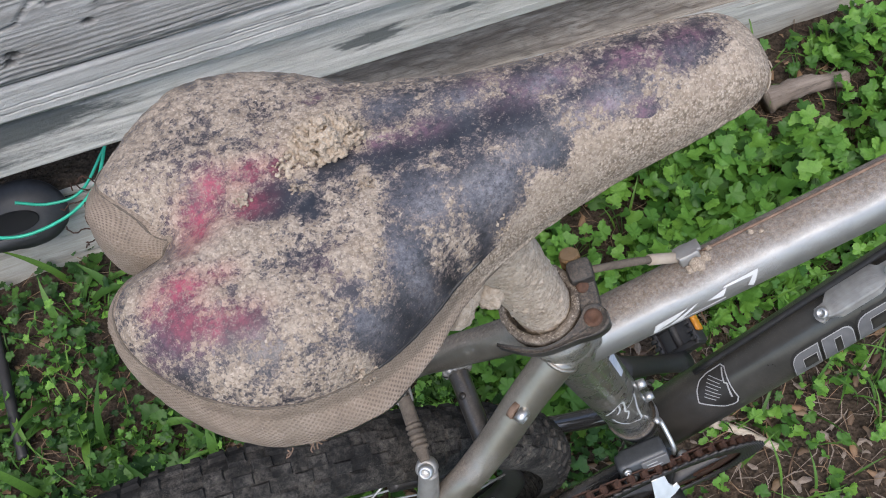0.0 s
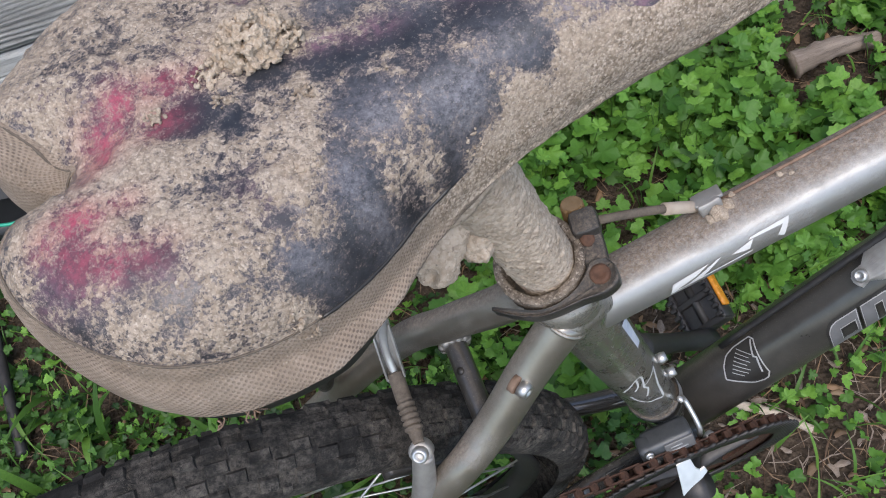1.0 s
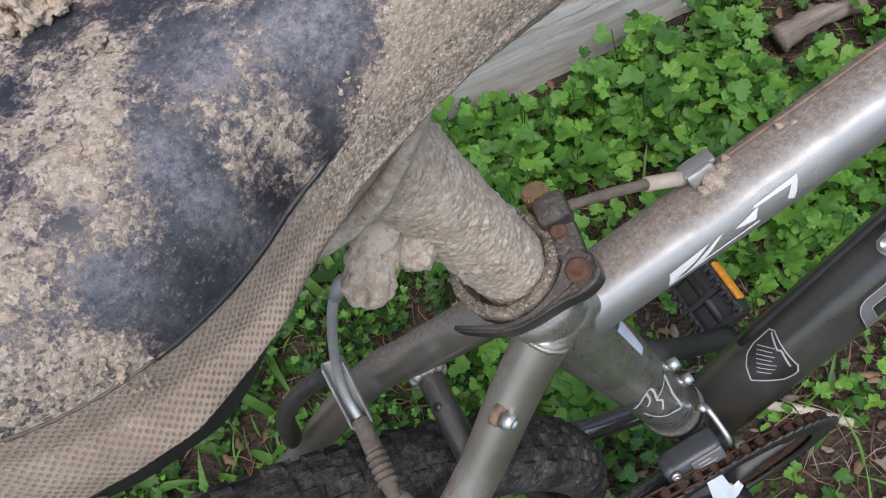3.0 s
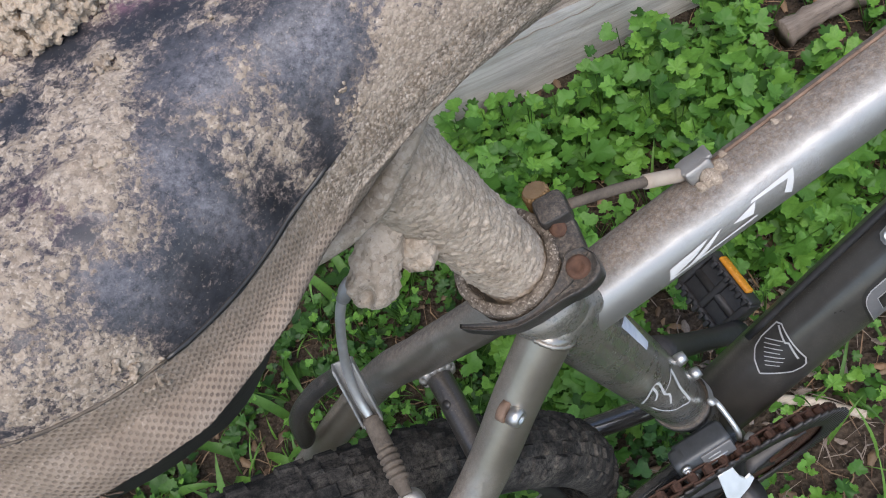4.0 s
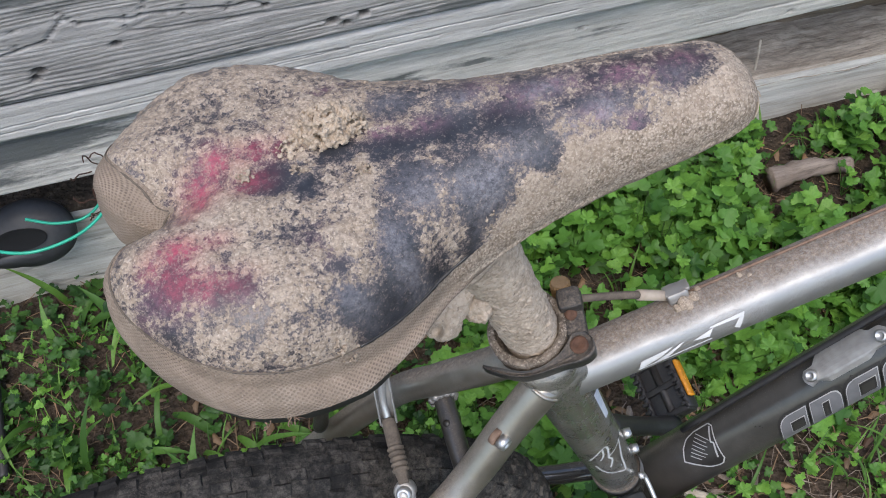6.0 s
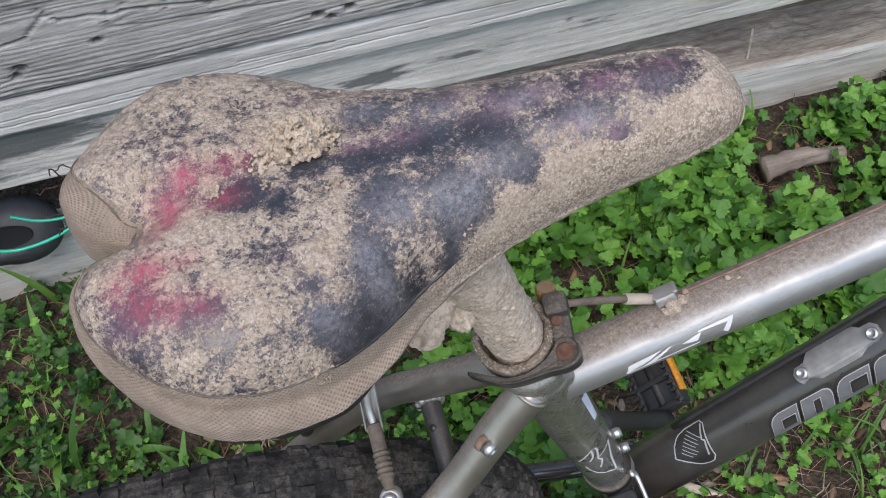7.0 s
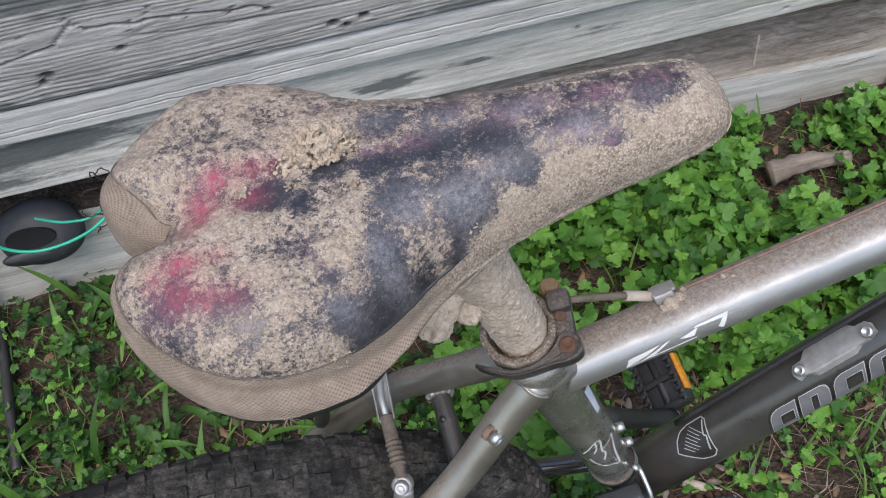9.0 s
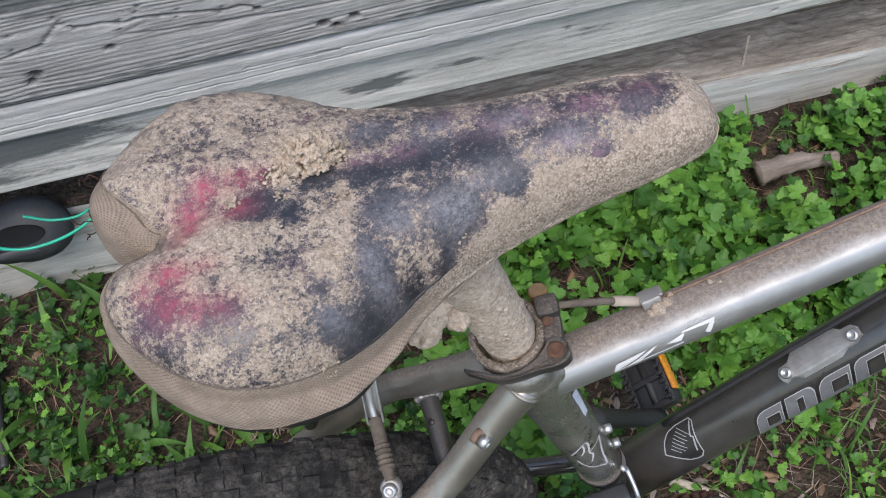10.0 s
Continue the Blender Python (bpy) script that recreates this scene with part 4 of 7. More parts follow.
def build_saddle(parent):
    count, rings = 900, 100
    outline = saddle_outline(count)
    pts = np.array([(p.x, p.y) for p, s in outline])
    bm = bmesh.new()
    names = ("mud", "red", "violet", "dust")
    layers = [bm.verts.layers.float.new(n) for n in names]
    grid = []
    for k in range(rings + 1):
        f = (k / rings) ** 0.9
        row = []
        for p, s in outline:
            reach = max(1e-6, (s - p).length)
            start = min(0.9, seam_inset(p) / reach)
            q = p.lerp(s, start + (1 - start) * f)
            d = float(np.sqrt(((pts - (q.x, q.y)) ** 2).sum(1).min()))
            marks = saddle_marks(q.x, q.y, d)
            z = saddle_height(q.x, q.y, d)
            thick = smooth(0.40, 0.75, marks[0]) * smooth(seam_inset(p), seam_inset(p) + 0.004, d)
            z += thick * (0.0010 + 0.0007 * noise.noise(Vector((q.x, q.y, 2)) * 330) + 0.0004 * noise.noise(Vector((q.x, q.y, 2)) * 800))
            v = bm.verts.new((q.x, q.y + saddle_centre(q.x), z))
            for layer, value in zip(layers, marks):
                v[layer] = min(1.0, max(0.0, value))
            row.append(v)
        grid.append(row)
    for a, b in zip(grid, grid[1:]):
        for i in range(count):
            bm.faces.new((a[i], a[(i + 1) % count], b[(i + 1) % count], b[i]))
    saddle = part("saddle", bm, MAT_COVER, parent, "black vinyl saddle with red print under dried mud")

    # the woven side below the seam, tucked in at its lower edge
    bm = bmesh.new()
    weave = bm.verts.layers.float.new("weave_along")
    rise = bm.verts.layers.float.new("weave_up")
    crust = bm.verts.layers.float.new("crust")
    low = []
    m = 40
    total = 1500
    fine = saddle_outline(total)
    ptsf = np.array([(p.x, p.y) for p, s in fine[::3]])
    climbed, last = [0.0] * total, [None] * total
    for k in range(m + 1):
        f = k / m
        row = []
        for i, (p, s) in enumerate(fine):
            inward = (s - p).normalized()
            top_z, low_z, flare = along(p.x, SEAM_Z), along(p.x, RIM_Z), along(p.x, FLARE)
            cut = 0.16 + 0.26 * (seam_inset(p) - 0.0012) / 0.0165
            if f < cut:
                g = 1 - f / cut
                lip = smooth(0.105, 0.135, p.x)
                width = seam_inset(p) * 1.25 + 0.0012 + lip * (0.0055 + 0.004 * noise.noise(Vector((p.x * 90, p.y * 90, 3))))
                q = p + inward * (width * g)
                d = float(np.sqrt(((ptsf - (q.x, q.y)) ** 2).sum(1).min()))
                over = max(lip, smooth(0.002, 0.006, seam_inset(p)))
                z = saddle_height(q.x, q.y, d) + 0.0005 * over - 0.0016 * (1 - over) + lip * 0.0005 * math.sin(math.pi * g) - 0.0012 * smooth(0.8, 1.0, g)
            elif f < 0.92:
                g = (f - cut) / (0.92 - cut)
                q = p - inward * (flare * g ** 0.8 + 0.0012 * math.sin(math.pi * g))
                z = top_z + (low_z - top_z) * g
            else:
                g = (f - 0.92) / 0.08
                q = p - inward * (flare - 0.006 * g)
                z = low_z - 0.0015 * g
            cr = smooth(0.070, 0.095, q.x + 0.10 * (0.38 - f) + 0.02 * noise.noise(Vector((q.x, q.y, z)) * 60))
            wild = noise.noise(Vector((q.x, q.y, z)) * 150)
            grit = noise.noise(Vector((q.x, q.y, z)) * 420)
            out = -inward * (0.0004 * wild + cr * smooth(cut, cut + 0.3, f) * (0.0012 + 0.0002 * grit))
            v = bm.verts.new((q.x + out.x, q.y + saddle_centre(q.x) + out.y, z))
            here = Vector((q.x, q.y, z))
            if k:
                climbed[i] += (here - last[i]).length
            last[i] = here
            v[weave] = i / total * 2 * math.pi * 330
            v[rise] = 2 * math.pi / 0.0019 * climbed[i] + 0.6 * wild
            v[crust] = cr
            row.append(v)
        low.append(row)
    for a, b in zip(low, low[1:]):
        for i in range(total):
            bm.faces.new((a[i], b[i], b[(i + 1) % total], a[(i + 1) % total]))
    part("side_panel", bm, MAT_FABRIC, saddle, "beige woven mesh side caked with dried mud")

    # the stitched seam between cover and side; brown thread for most of its run
    line = []
    for p, s in outline[::3]:
        if p.x > 0.074:
            continue
        q = p + (s - p).normalized() * (seam_inset(p) + 0.0002)
        d = float(np.sqrt(((pts - (q.x, q.y)) ** 2).sum(1).min()))
        line.append((q.x, q.y + saddle_centre(q.x), saddle_height(q.x, q.y, d) + 0.0003))
    # the first stretch, thicker and black, draws the shadow line at the near waist
    for start, stop in ((0, len(line) // 7), (len(line) // 7, len(line))):
        part("seam", pipe(line[start:stop + 1], 0.0007 if start == 0 else 0.0004, 6, bumps=0.0003, scale=500), MAT_DECALBLACK if start == 0 else MAT_SPRING, saddle, "thin stitched seam, a shadow line painted black at the near waist")

    # plastic pan under the padding
    bm = bmesh.new()
    rows = []
    for drop, inset in ((0.001, 0.0022), (-0.011, 0.0028), (-0.0170, 0.0070), (-0.0190, 0.0160)):
        row = []
        for p, s in outline[::4]:
            q = p + (s - p).normalized() * (inset + 0.004 * smooth(0.030, 0.060, p.x) - along(p.x, FLARE))
            low = smooth(0.060, 0.030, p.x)
            row.append(bm.verts.new((q.x, q.y + saddle_centre(q.x), along(p.x, RIM_Z) + (drop if drop > 0 else drop * (0.15 + 0.85 * low)))))
        rows.append(row)
    n = len(rows[0])
    for a, b in zip(rows, rows[1:]):
        for i in range(n):
            bm.faces.new((a[i], a[(i + 1) % n], b[(i + 1) % n], b[i]))
    bm.faces.new(rows[-1])
    part("pan", bm, MAT_BLACK, saddle, "black plastic saddle pan")
    for sgn in (-1, 1):
        rail = spline([(-0.030, 0.0135 + sgn * 0.034, 0.806), (0.0, 0.0135 + sgn * 0.026, 0.786), (0.035, 0.0135 + sgn * 0.022, 0.7755), (0.075, 0.0135 + sgn * 0.021, 0.7775),
                       (0.100, 0.0135 + sgn * 0.014, 0.798), (0.120, 0.0135 + sgn * 0.008, 0.826)], 8)
        part("rail", pipe(rail, 0.0038, 10, bumps=0.0006, scale=150), MAT_POST, saddle, "steel rail crusted with mud")

    # lumps of mud on the cover
    def clod(cx, cy, size, count, seed, high):
        """One crumbly lump: a heap of crumbs grown together."""
        bm = bmesh.new()
        rng = random.Random(seed)
        for i in range(count):
            a, r = rng.uniform(0, 2 * math.pi), size * math.sqrt(rng.random())
            x, y = cx + r * math.cos(a) * 1.12, cy + r * math.sin(a) * 0.88
            s = size * rng.uniform(0.09, 0.24) * (1.2 - r / size * 0.55)
            d = float(np.sqrt(((pts - (x, y)) ** 2).sum(1).min()))
            z = saddle_height(x, y, d) + high * (1 - 0.75 * (r / size) ** 2) * rng.random()
            c = Vector((x, y + saddle_centre(x), z))
            made = bmesh.ops.create_icosphere(bm, subdivisions=2, radius=s, matrix=Matrix.Translation(c))
            for v in made["verts"]:
                v.co = c + (v.co - c) * (1 + 0.5 * noise.noise(v.co * 420) + 0.5 * noise.noise(v.co * 1000))
        me = mesh_of("heap", bm, MAT_MUD)
        heap = new("heap", me)
        grown = heap.modifiers.new("remesh", "REMESH")
        grown.mode, grown.voxel_size = "VOXEL", max(0.00035, size * 0.035)
        bpy.context.view_layer.update()
        solid = bpy.data.meshes.new_from_object(heap.evaluated_get(bpy.context.evaluated_depsgraph_get()))
        bpy.data.objects.remove(heap)
        bm = bmesh.new()
        bm.from_mesh(solid)
        bpy.data.meshes.remove(solid)
        for v in bm.verts:
            v.co += v.normal * (0.0007 * noise.noise(v.co * 1300) + 0.0007 * noise.noise(v.co * 600))
        return bm

    part("mud_clod", clod(0.0345, 0.0105, 0.0105, 260, 5, 0.0110), MAT_CLOD, saddle, "thick crumbly clod of dried mud")
    part("mud_clod", clod(0.0425, 0.0095, 0.0058, 70, 8, 0.0090), MAT_CLOD, saddle)
    part("mud_clod", clod(0.0205, 0.0060, 0.0055, 60, 9, 0.0030), MAT_CLOD, saddle)
    for cx, cy, size, count, high in ((0.0013, -0.0012, 0.0034, 26, 0.0020), (0.0669, -0.0118, 0.0020, 14, 0.001), (0.0220, -0.0666, 0.0042, 30, 0.0014), (0.0216, -0.0038, 0.0034, 30, 0.0012),
                                      (0.0430, -0.0100, 0.0036, 30, 0.0022), (0.036, -0.034, 0.0050, 40, 0.0010), (0.0538, 0.0338, 0.0020, 16, 0.001), (0.084, -0.0335, 0.0030, 26, 0.0006)):
        part("mud_clod", clod(cx, cy, size, count, int(cx * 1000) + 90, high), MAT_MUD, saddle)
    rng = random.Random(4)
    for i in range(6):
        p = Vector((-0.056 + rng.uniform(-0.004, 0.004), 0.050 + rng.uniform(-0.012, 0.016), 0.828 + rng.uniform(-0.006, 0.010)))
        line = [p]
        d = Vector((-1, rng.uniform(-0.4, 0.8), rng.uniform(-0.3, 0.5)))
        for j in range(7):
            d = (d + Vector((rng.uniform(-0.8, 0.8), rng.uniform(-0.8, 0.8), rng.uniform(-0.8, 0.8)))).normalized()
            line.append(line[-1] + d * 0.0017)
        part("rootlet", pipe(line, 0.0003, 5), MAT_CHAIN, saddle, "dry brown rootlet")
    # pale straws stuck to the woven side by the seam
    for first, count_s, g0, g1 in ((150, 34, 0.10, 0.40), (165, 22, 0.30, 0.05), (178, 40, 0.18, 0.28), (205, 24, 0.35, 0.12), (130, 20, 0.45, 0.25), (232, 18, 0.08, 0.30)):
        straw = []
        for j in range(0, count_s, 3):
            p, s = outline[(first + 110 + j) % count]
            inward = (s - p).normalized()
            g = g0 + (g1 - g0) * j / count_s + 0.05 * math.sin(j * 0.5 + first)
            q = p - inward * (along(p.x, FLARE) * g ** 0.8 + 0.0022)
            straw.append((q.x, q.y + saddle_centre(q.x), along(p.x, SEAM_Z) + (along(p.x, RIM_Z) - along(p.x, SEAM_Z)) * g))
        part("straw", pipe(straw, 0.0003, 5), MAT_STICK, saddle, "thin pale dry straw")
    # torn threads and crumbs that hang from the lower edge
    for i in range(9):
        x = -0.006 + rng.uniform(-0.006, 0.006)
        p = Vector((x, 0.0135 - 0.0755 + rng.uniform(-0.001, 0.002), 0.8185 + rng.uniform(-0.003, 0.001)))
        line = [p]
        d = Vector((rng.uniform(-0.6, 0.6), -0.6, -0.8))
        for j in range(5):
            d = (d + Vector((rng.uniform(-0.7, 0.7), rng.uniform(-0.7, 0.5), rng.uniform(-0.7, 0.4)))).normalized()
            line.append(line[-1] + d * 0.0011)
        part("thread", pipe(line, 0.0003, 5), MAT_RUSTY, saddle, "torn muddy thread")
    return saddle


saddle = build_saddle(bike)


def gritty(bm, high, seed):
    """Raises sand grains and sinks pits all over a skin."""
    bm.normal_update()
    moves = []
    for v in bm.verts:
        p = v.co + Vector((seed, 0, 0))
        grain = noise.noise(p * 560) + 0.8 * noise.noise(p * 1200)
        pit = max(0.0, noise.noise(p * 260 + Vector((0, 7, 0))) - 0.32) * 5
        moves.append(v.normal * high * (grain - pit))
    for v, move in zip(bm.verts, moves):
        v.co += move
    return bm


# seat post, mud-crusted, with the saddle clamp at its head
def build_post(parent):
    top = (0.806 - BB.z) / SEAT_DIR.z
    line = [on_seat(D_COLLAR - 0.05 + (top - D_COLLAR + 0.05) * i / 260) for i in range(261)]
    rad = [0.0159 + 0.0010 * smooth(130, 208, i) for i in range(261)]
    post = part("seat_post", gritty(pipe(line, rad, 190, bumps=0.0005, scale=90), 0.0005, 7), MAT_POST, parent, "seat post under a thick crust of dried mud")
    head = on_seat((0.775 - BB.z) / SEAT_DIR.z + 0.010)
    bm = bmesh.new()
    sweep(bm, [head + Vector((0.0, y, 0.0)) for y in np.linspace(-0.0140, 0.0150, 15)], [0.003, 0.005, 0.006] + [0.0065] * 9 + [0.006, 0.005, 0.003], 24, bumps=0.0012, scale=150)
    part("saddle_clamp", bm, MAT_POST, post, "saddle clamp caked with mud")
    for root, tip, r, slot in ((Vector((0.091, 0.014, 0.752)), Vector((0.0635, -0.0040, 0.7220)), 0.0082, True), (Vector((0.098, 0.010, 0.745)), Vector((0.0840, -0.0020, 0.7258)), 0.0066, False)):
        line = steps(root, tip, 48)
        bm = gritty(pipe(line, [r * (0.92 + 0.16 * smooth(18, 36, i)) * math.sqrt(max(0.04, 1 - max(0.0, (i - 38) / 10.2) ** 2)) for i in range(49)], 64, bumps=0.0014, scale=170), 0.0005, int(r * 1e4))
        d = (tip - root).normalized()
        face = (Vector((-0.25, -0.55, 0.8)) - d * Vector((-0.25, -0.55, 0.8)).dot(d)).normalized()
        for v in bm.verts:
            q = v.co - tip
            along_it, up = q.dot(d), q.dot(face)
            across = (q - d * along_it - face * up).length
            if slot and up > 0:
                v.co -= face * 0.0065 * math.exp(-((along_it + 0.006) / 0.0055) ** 2 - (across / 0.0026) ** 2)
            if not slot and up > 0:
                v.co -= face * 0.003 * math.exp(-((along_it + 0.004) / 0.003) ** 2 - (across / 0.003) ** 2)
        part("clamp_ear", bm, MAT_POST, post, "rounded clamp end with a bolt hole")
    return post


post = build_post(bike)


# frame tubes
def frame_tube(name, a, b, r0, r1, material, label, flat=1.0, n=24):
    return part(name, pipe(steps(a, b, n), [r0 + (r1 - r0) * i / n for i in range(n + 1)], 40, flat=flat), material, bike, label)


seat_tube = frame_tube("seat_tube", on_seat(-0.01), BB + SEAT_DIR * (D_COLLAR - 0.014), ST_R, ST_R, MAT_SEATTUBE, "dusty olive-grey seat tube")
top_tube = frame_tube("top_tube", TT0, TT1, TT_R, TT_R, MAT_PAINT, "silver-grey top tube dusted with mud")
down_tube = frame_tube("down_tube", DT0, DT1, DT_R, DT_R, MAT_DOWN, "black-grey down tube")
frame_tube("head_tube", (0.600, 0, 0.830), (0.640, 0, 0.715), 0.019, 0.019, MAT_PAINT, "grey head tube")
bm = lathe(bmesh.new(), [(0.020, -0.036), (0.0215, -0.034), (0.0215, 0.034), (0.020, 0.036)], aim(BB, (0, 1, 0)), 32)
part("bottom_bracket", bm, MAT_DOWN, bike)


def weld(p, direction, r):
    """A bead of weld round a joint."""
    m = aim(p, direction)
    ring = [m @ Vector((r * math.cos(a), r * math.sin(a), 0.0004 * math.sin(a * 31))) for a in np.linspace(0, 2 * math.pi, 73)]
    return pipe(ring, 0.0013, 8, cap=False, bumps=0.0003, scale=900)


def bumpy_weld(p, direction, r):
    """A wide weld bead with ripples like a row of coins."""
    m = aim(p, direction)
    ring = [m @ Vector((r * math.cos(a), r * math.sin(a), 0.0)) for a in np.linspace(0, 2 * math.pi, 145)]
    return pipe(ring, [0.0021 + 0.0007 * abs(math.sin(i * 0.25)) for i in range(145)], 8, cap=False)


TT_DIR = (TT1 - TT0).normalized()
STAY_SPAN = []
for sgn in (-1, 1):
    line = spline([(0.128, sgn * 0.010, 0.640), (0.1035, sgn * 0.020, 0.610), (0.0748, sgn * 0.034, 0.5755), (0.040, sgn * 0.046, 0.540), (-0.040, sgn * 0.056, 0.432), (-0.126, sgn * 0.060, 0.310)], 10)
    rad = [0.0119 - 0.0028 * i / (len(line) - 1) for i in range(len(line))]
    stay = part("seat_stay", pipe(line, rad, 28), MAT_STAY, bike, "grey seat stay with dust on its upper side")
    STAY_SPAN.append(stay)
    part("weld", weld(line[1], line[2] - line[0], 0.0117), MAT_STAY, stay)
    part("stay_end", pipe(spline([(0.124, sgn * 0.0118, 0.6365), (0.136, sgn * 0.0095, 0.6400), (0.150, sgn * 0.0045, 0.6320)], 6), [0.0112] * 4 + [0.0100] * 5 + [0.0085] * 4, 24), MAT_SEATTUBE, stay, "rounded stay end welded to the seat tube")
    chain_line = spline([(0.235, sgn * 0.026, 0.2655), (0.17, sgn * 0.034, 0.272), (0.05, sgn * 0.056, 0.287), (-0.125, sgn * 0.060, 0.300)], 8)
    part("chain_stay", pipe(chain_line, [0.0105 - 0.003 * i / 24 for i in range(25)], 18), MAT_GLOSS, bike, "dark glossy chain stay")
    block_bm = block(bmesh.new(), (0.035, 0.005, 0.04), Matrix.Translation((-0.130, sgn * 0.060, 0.302)), 0.002)
    part("dropout", block_bm, MAT_DOWN, bike)

# bridge between the stays; a black disc stands for its drain hole's darkness
bridge = part("stay_bridge", pipe(steps((0.0755, -0.036, 0.5615), (0.0755, 0.036, 0.5615), 12), 0.0069, 24), MAT_DOWN, bike, "short black tube bridging the seat stays")
part("drain_hole", lathe(bmesh.new(), [(0.0024, 0.0), (0.0024, 0.0006)], aim((0.0722, 0.0066, 0.5673), (-0.5, -0.1, 0.9)), 14), MAT_DECALBLACK, bridge, "small black disc painted as a dark hole")
part("weld", bumpy_weld((0.0755, 0.0258, 0.5615), (0, 1, 0), 0.0078), MAT_ALLOY, bridge, "bright rippled weld bead")
BOSS_DIR = Vector((0.45, -0.85, 0.10)).normalized()
BOSS = Vector((0.0998, -0.0365, 0.6145))
part("rack_boss", lathe(bmesh.new(), [(0.0056, -0.0045), (0.0056, -0.0012), (0.0050, -0.0006)], aim(BOSS - BOSS_DIR * 0.0102, BOSS_DIR), 20), MAT_RUSTY, STAY_SPAN[0], "dusty brown washer")
part("bolt", screw(BOSS - BOSS_DIR * 0.0098, BOSS_DIR, 0.0047, 0.0055), MAT_STEEL, STAY_SPAN[0], "shiny socket bolt")


# clamp collar round the seat tube's top, with its bolt and cable stop
def build_collar():
    m = aim(by_collar(-0.0014, 0.0098, 0.0), SEAT_DIR)
    ring = [(0.0222, -0.018), (0.0226, -0.015), (0.0226, -0.0035), (0.0222, -0.0022), (0.0208, -0.0016), (0.0184, -0.0018), (0.0178, -0.003), (0.0178, -0.016)]
    bm = lathe(bmesh.new(), ring, m, 144)
    for v in bm.verts:
        v.co += Vector((noise.noise(v.co * 160), noise.noise(v.co * 170 + Vector((5, 0, 0))), noise.noise(v.co * 180))) * 0.0009 + Vector((0, 0, 0.0006 * noise.noise(v.co * 600)))
    collar = part("seat_collar", bm, MAT_RING, bike, "black seat clamp crusted with mud, with a rusty bolt")
    # a flat lever that starts round the bolt and runs back along the ring to a thin tip
    outer = spline([(0.0300, -0.0100, 0), (0.0283, -0.0172, 0), (0.0205, -0.0200, 0), (0.0090, -0.0184, 0), (-0.0040, -0.0172, 0), (-0.0135, -0.0150, 0), (-0.0225, -0.0095, 0), (-0.0322, -0.0012, 0)], 6)
    inner = spline([(0.0276, -0.0048, 0), (0.0205, -0.0026, 0), (0.0150, -0.0078, 0), (0.0080, -0.0121, 0), (-0.0020, -0.0140, 0), (-0.0115, -0.0121, 0), (-0.0205, -0.0067, 0), (-0.0312, 0.0004, 0)], 6)
    edge = outer + inner[::-1]
    middle = [(a + b) / 2 for a, b in zip(outer, inner)]
    middle += middle[::-1]
    bm = bmesh.new()
    rows = []
    for shrink, u in ((0.14, -0.0098), (0.0, -0.0085), (0.0, -0.0012), (0.08, 0.0), (0.22, 0.0), (0.30, -0.0012), (0.96, -0.0014)):
        rows.append([bm.verts.new(by_collar(p.x + (c.x - p.x) * shrink, p.y + (c.y - p.y) * shrink, u - 0.0025 - 0.10 * max(0.0, 0.012 - p.x))) for p, c in zip(edge, middle)])
    n = len(edge)
    for a, b in zip(rows, rows[1:]):
        for j in range(n):
            bm.faces.new((a[j], a[(j + 1) % n], b[(j + 1) % n], b[j]))
    part("clamp_lever", bm, MAT_CLAMP, collar, "flat black clamp lever along the ring")
    return collar


collar = build_collar()


part("bolt", lathe(bmesh.new(), [(0.0050, -0.003), (0.0050, 0.0006), (0.0042, 0.0013), (0.0026, 0.0013), (0.0022, 0.0006), (0.0003, 0.0006)], aim(by_collar(0.0219, -0.0107, -0.0036), SEAT_DIR), 20), MAT_RUST, collar, "rusty round bolt head")


def lump(size, at, turn, bevel, seed):
    """A cast block with soft corners and an uneven, dirty skin."""
    bm = block(bmesh.new(), size, Matrix.Translation(at) @ turn, bevel)
    bmesh.ops.subdivide_edges(bm, edges=bm.edges, cuts=2, use_grid_fill=True)
    for v in bm.verts:
        v.co += Vector((noise.noise(v.co * 200 + Vector((seed, 0, 0))), noise.noise(v.co * 210), noise.noise(v.co * 190))) * 0.0005
    return bm


TILT = Matrix.Rotation(radians(-15), 4, "Y")
part("cable_stop", lump((0.0140, 0.0135, 0.012), by_collar(0.0260, 0.0150, -0.0035), TILT @ Matrix.Rotation(radians(-8), 4, "Z"), 0.0036, 1), MAT_CLAMP, collar, "black cable stop block")
part("stop_bracket", lump((0.0120, 0.0180, 0.0095), by_collar(0.0240, 0.0030, -0.0085), TILT @ Matrix.Rotation(radians(-10), 4, "Z"), 0.003, 4), MAT_CLAMP, collar, "black bracket of the seat clamp")
part("stop_screw", lathe(bmesh.new(), [(0.0034, -0.004), (0.0034, 0.0012), (0.0022, 0.0018)], aim(by_collar(0.0238, 0.0072, -0.0030), (0.2, -0.5, 0.9)), 14), MAT_RUST, collar, "rusty screw in the clamp gap")
knob = bmesh.new()
km = aim(by_collar(0.0232, 0.0240, -0.010), (-0.15, 0.30, 1))
rows = []
for z, r in ((0, 0.0052), (0.0085, 0.0052), (0.0098, 0.0044)):
    rows.append([knob.verts.new(km @ Vector(((r + (0.0006 if j % 2 else 0)) * math.cos(math.pi * j / 20), (r + (0.0006 if j % 2 else 0)) * math.sin(math.pi * j / 20), z))) for j in range(40)])
for a, b in zip(rows, rows[1:]):
    for i in range(40):
        knob.faces.new((a[i], a[(i + 1) % 40], b[(i + 1) % 40], b[i]))
knob.faces.new(rows[-1])
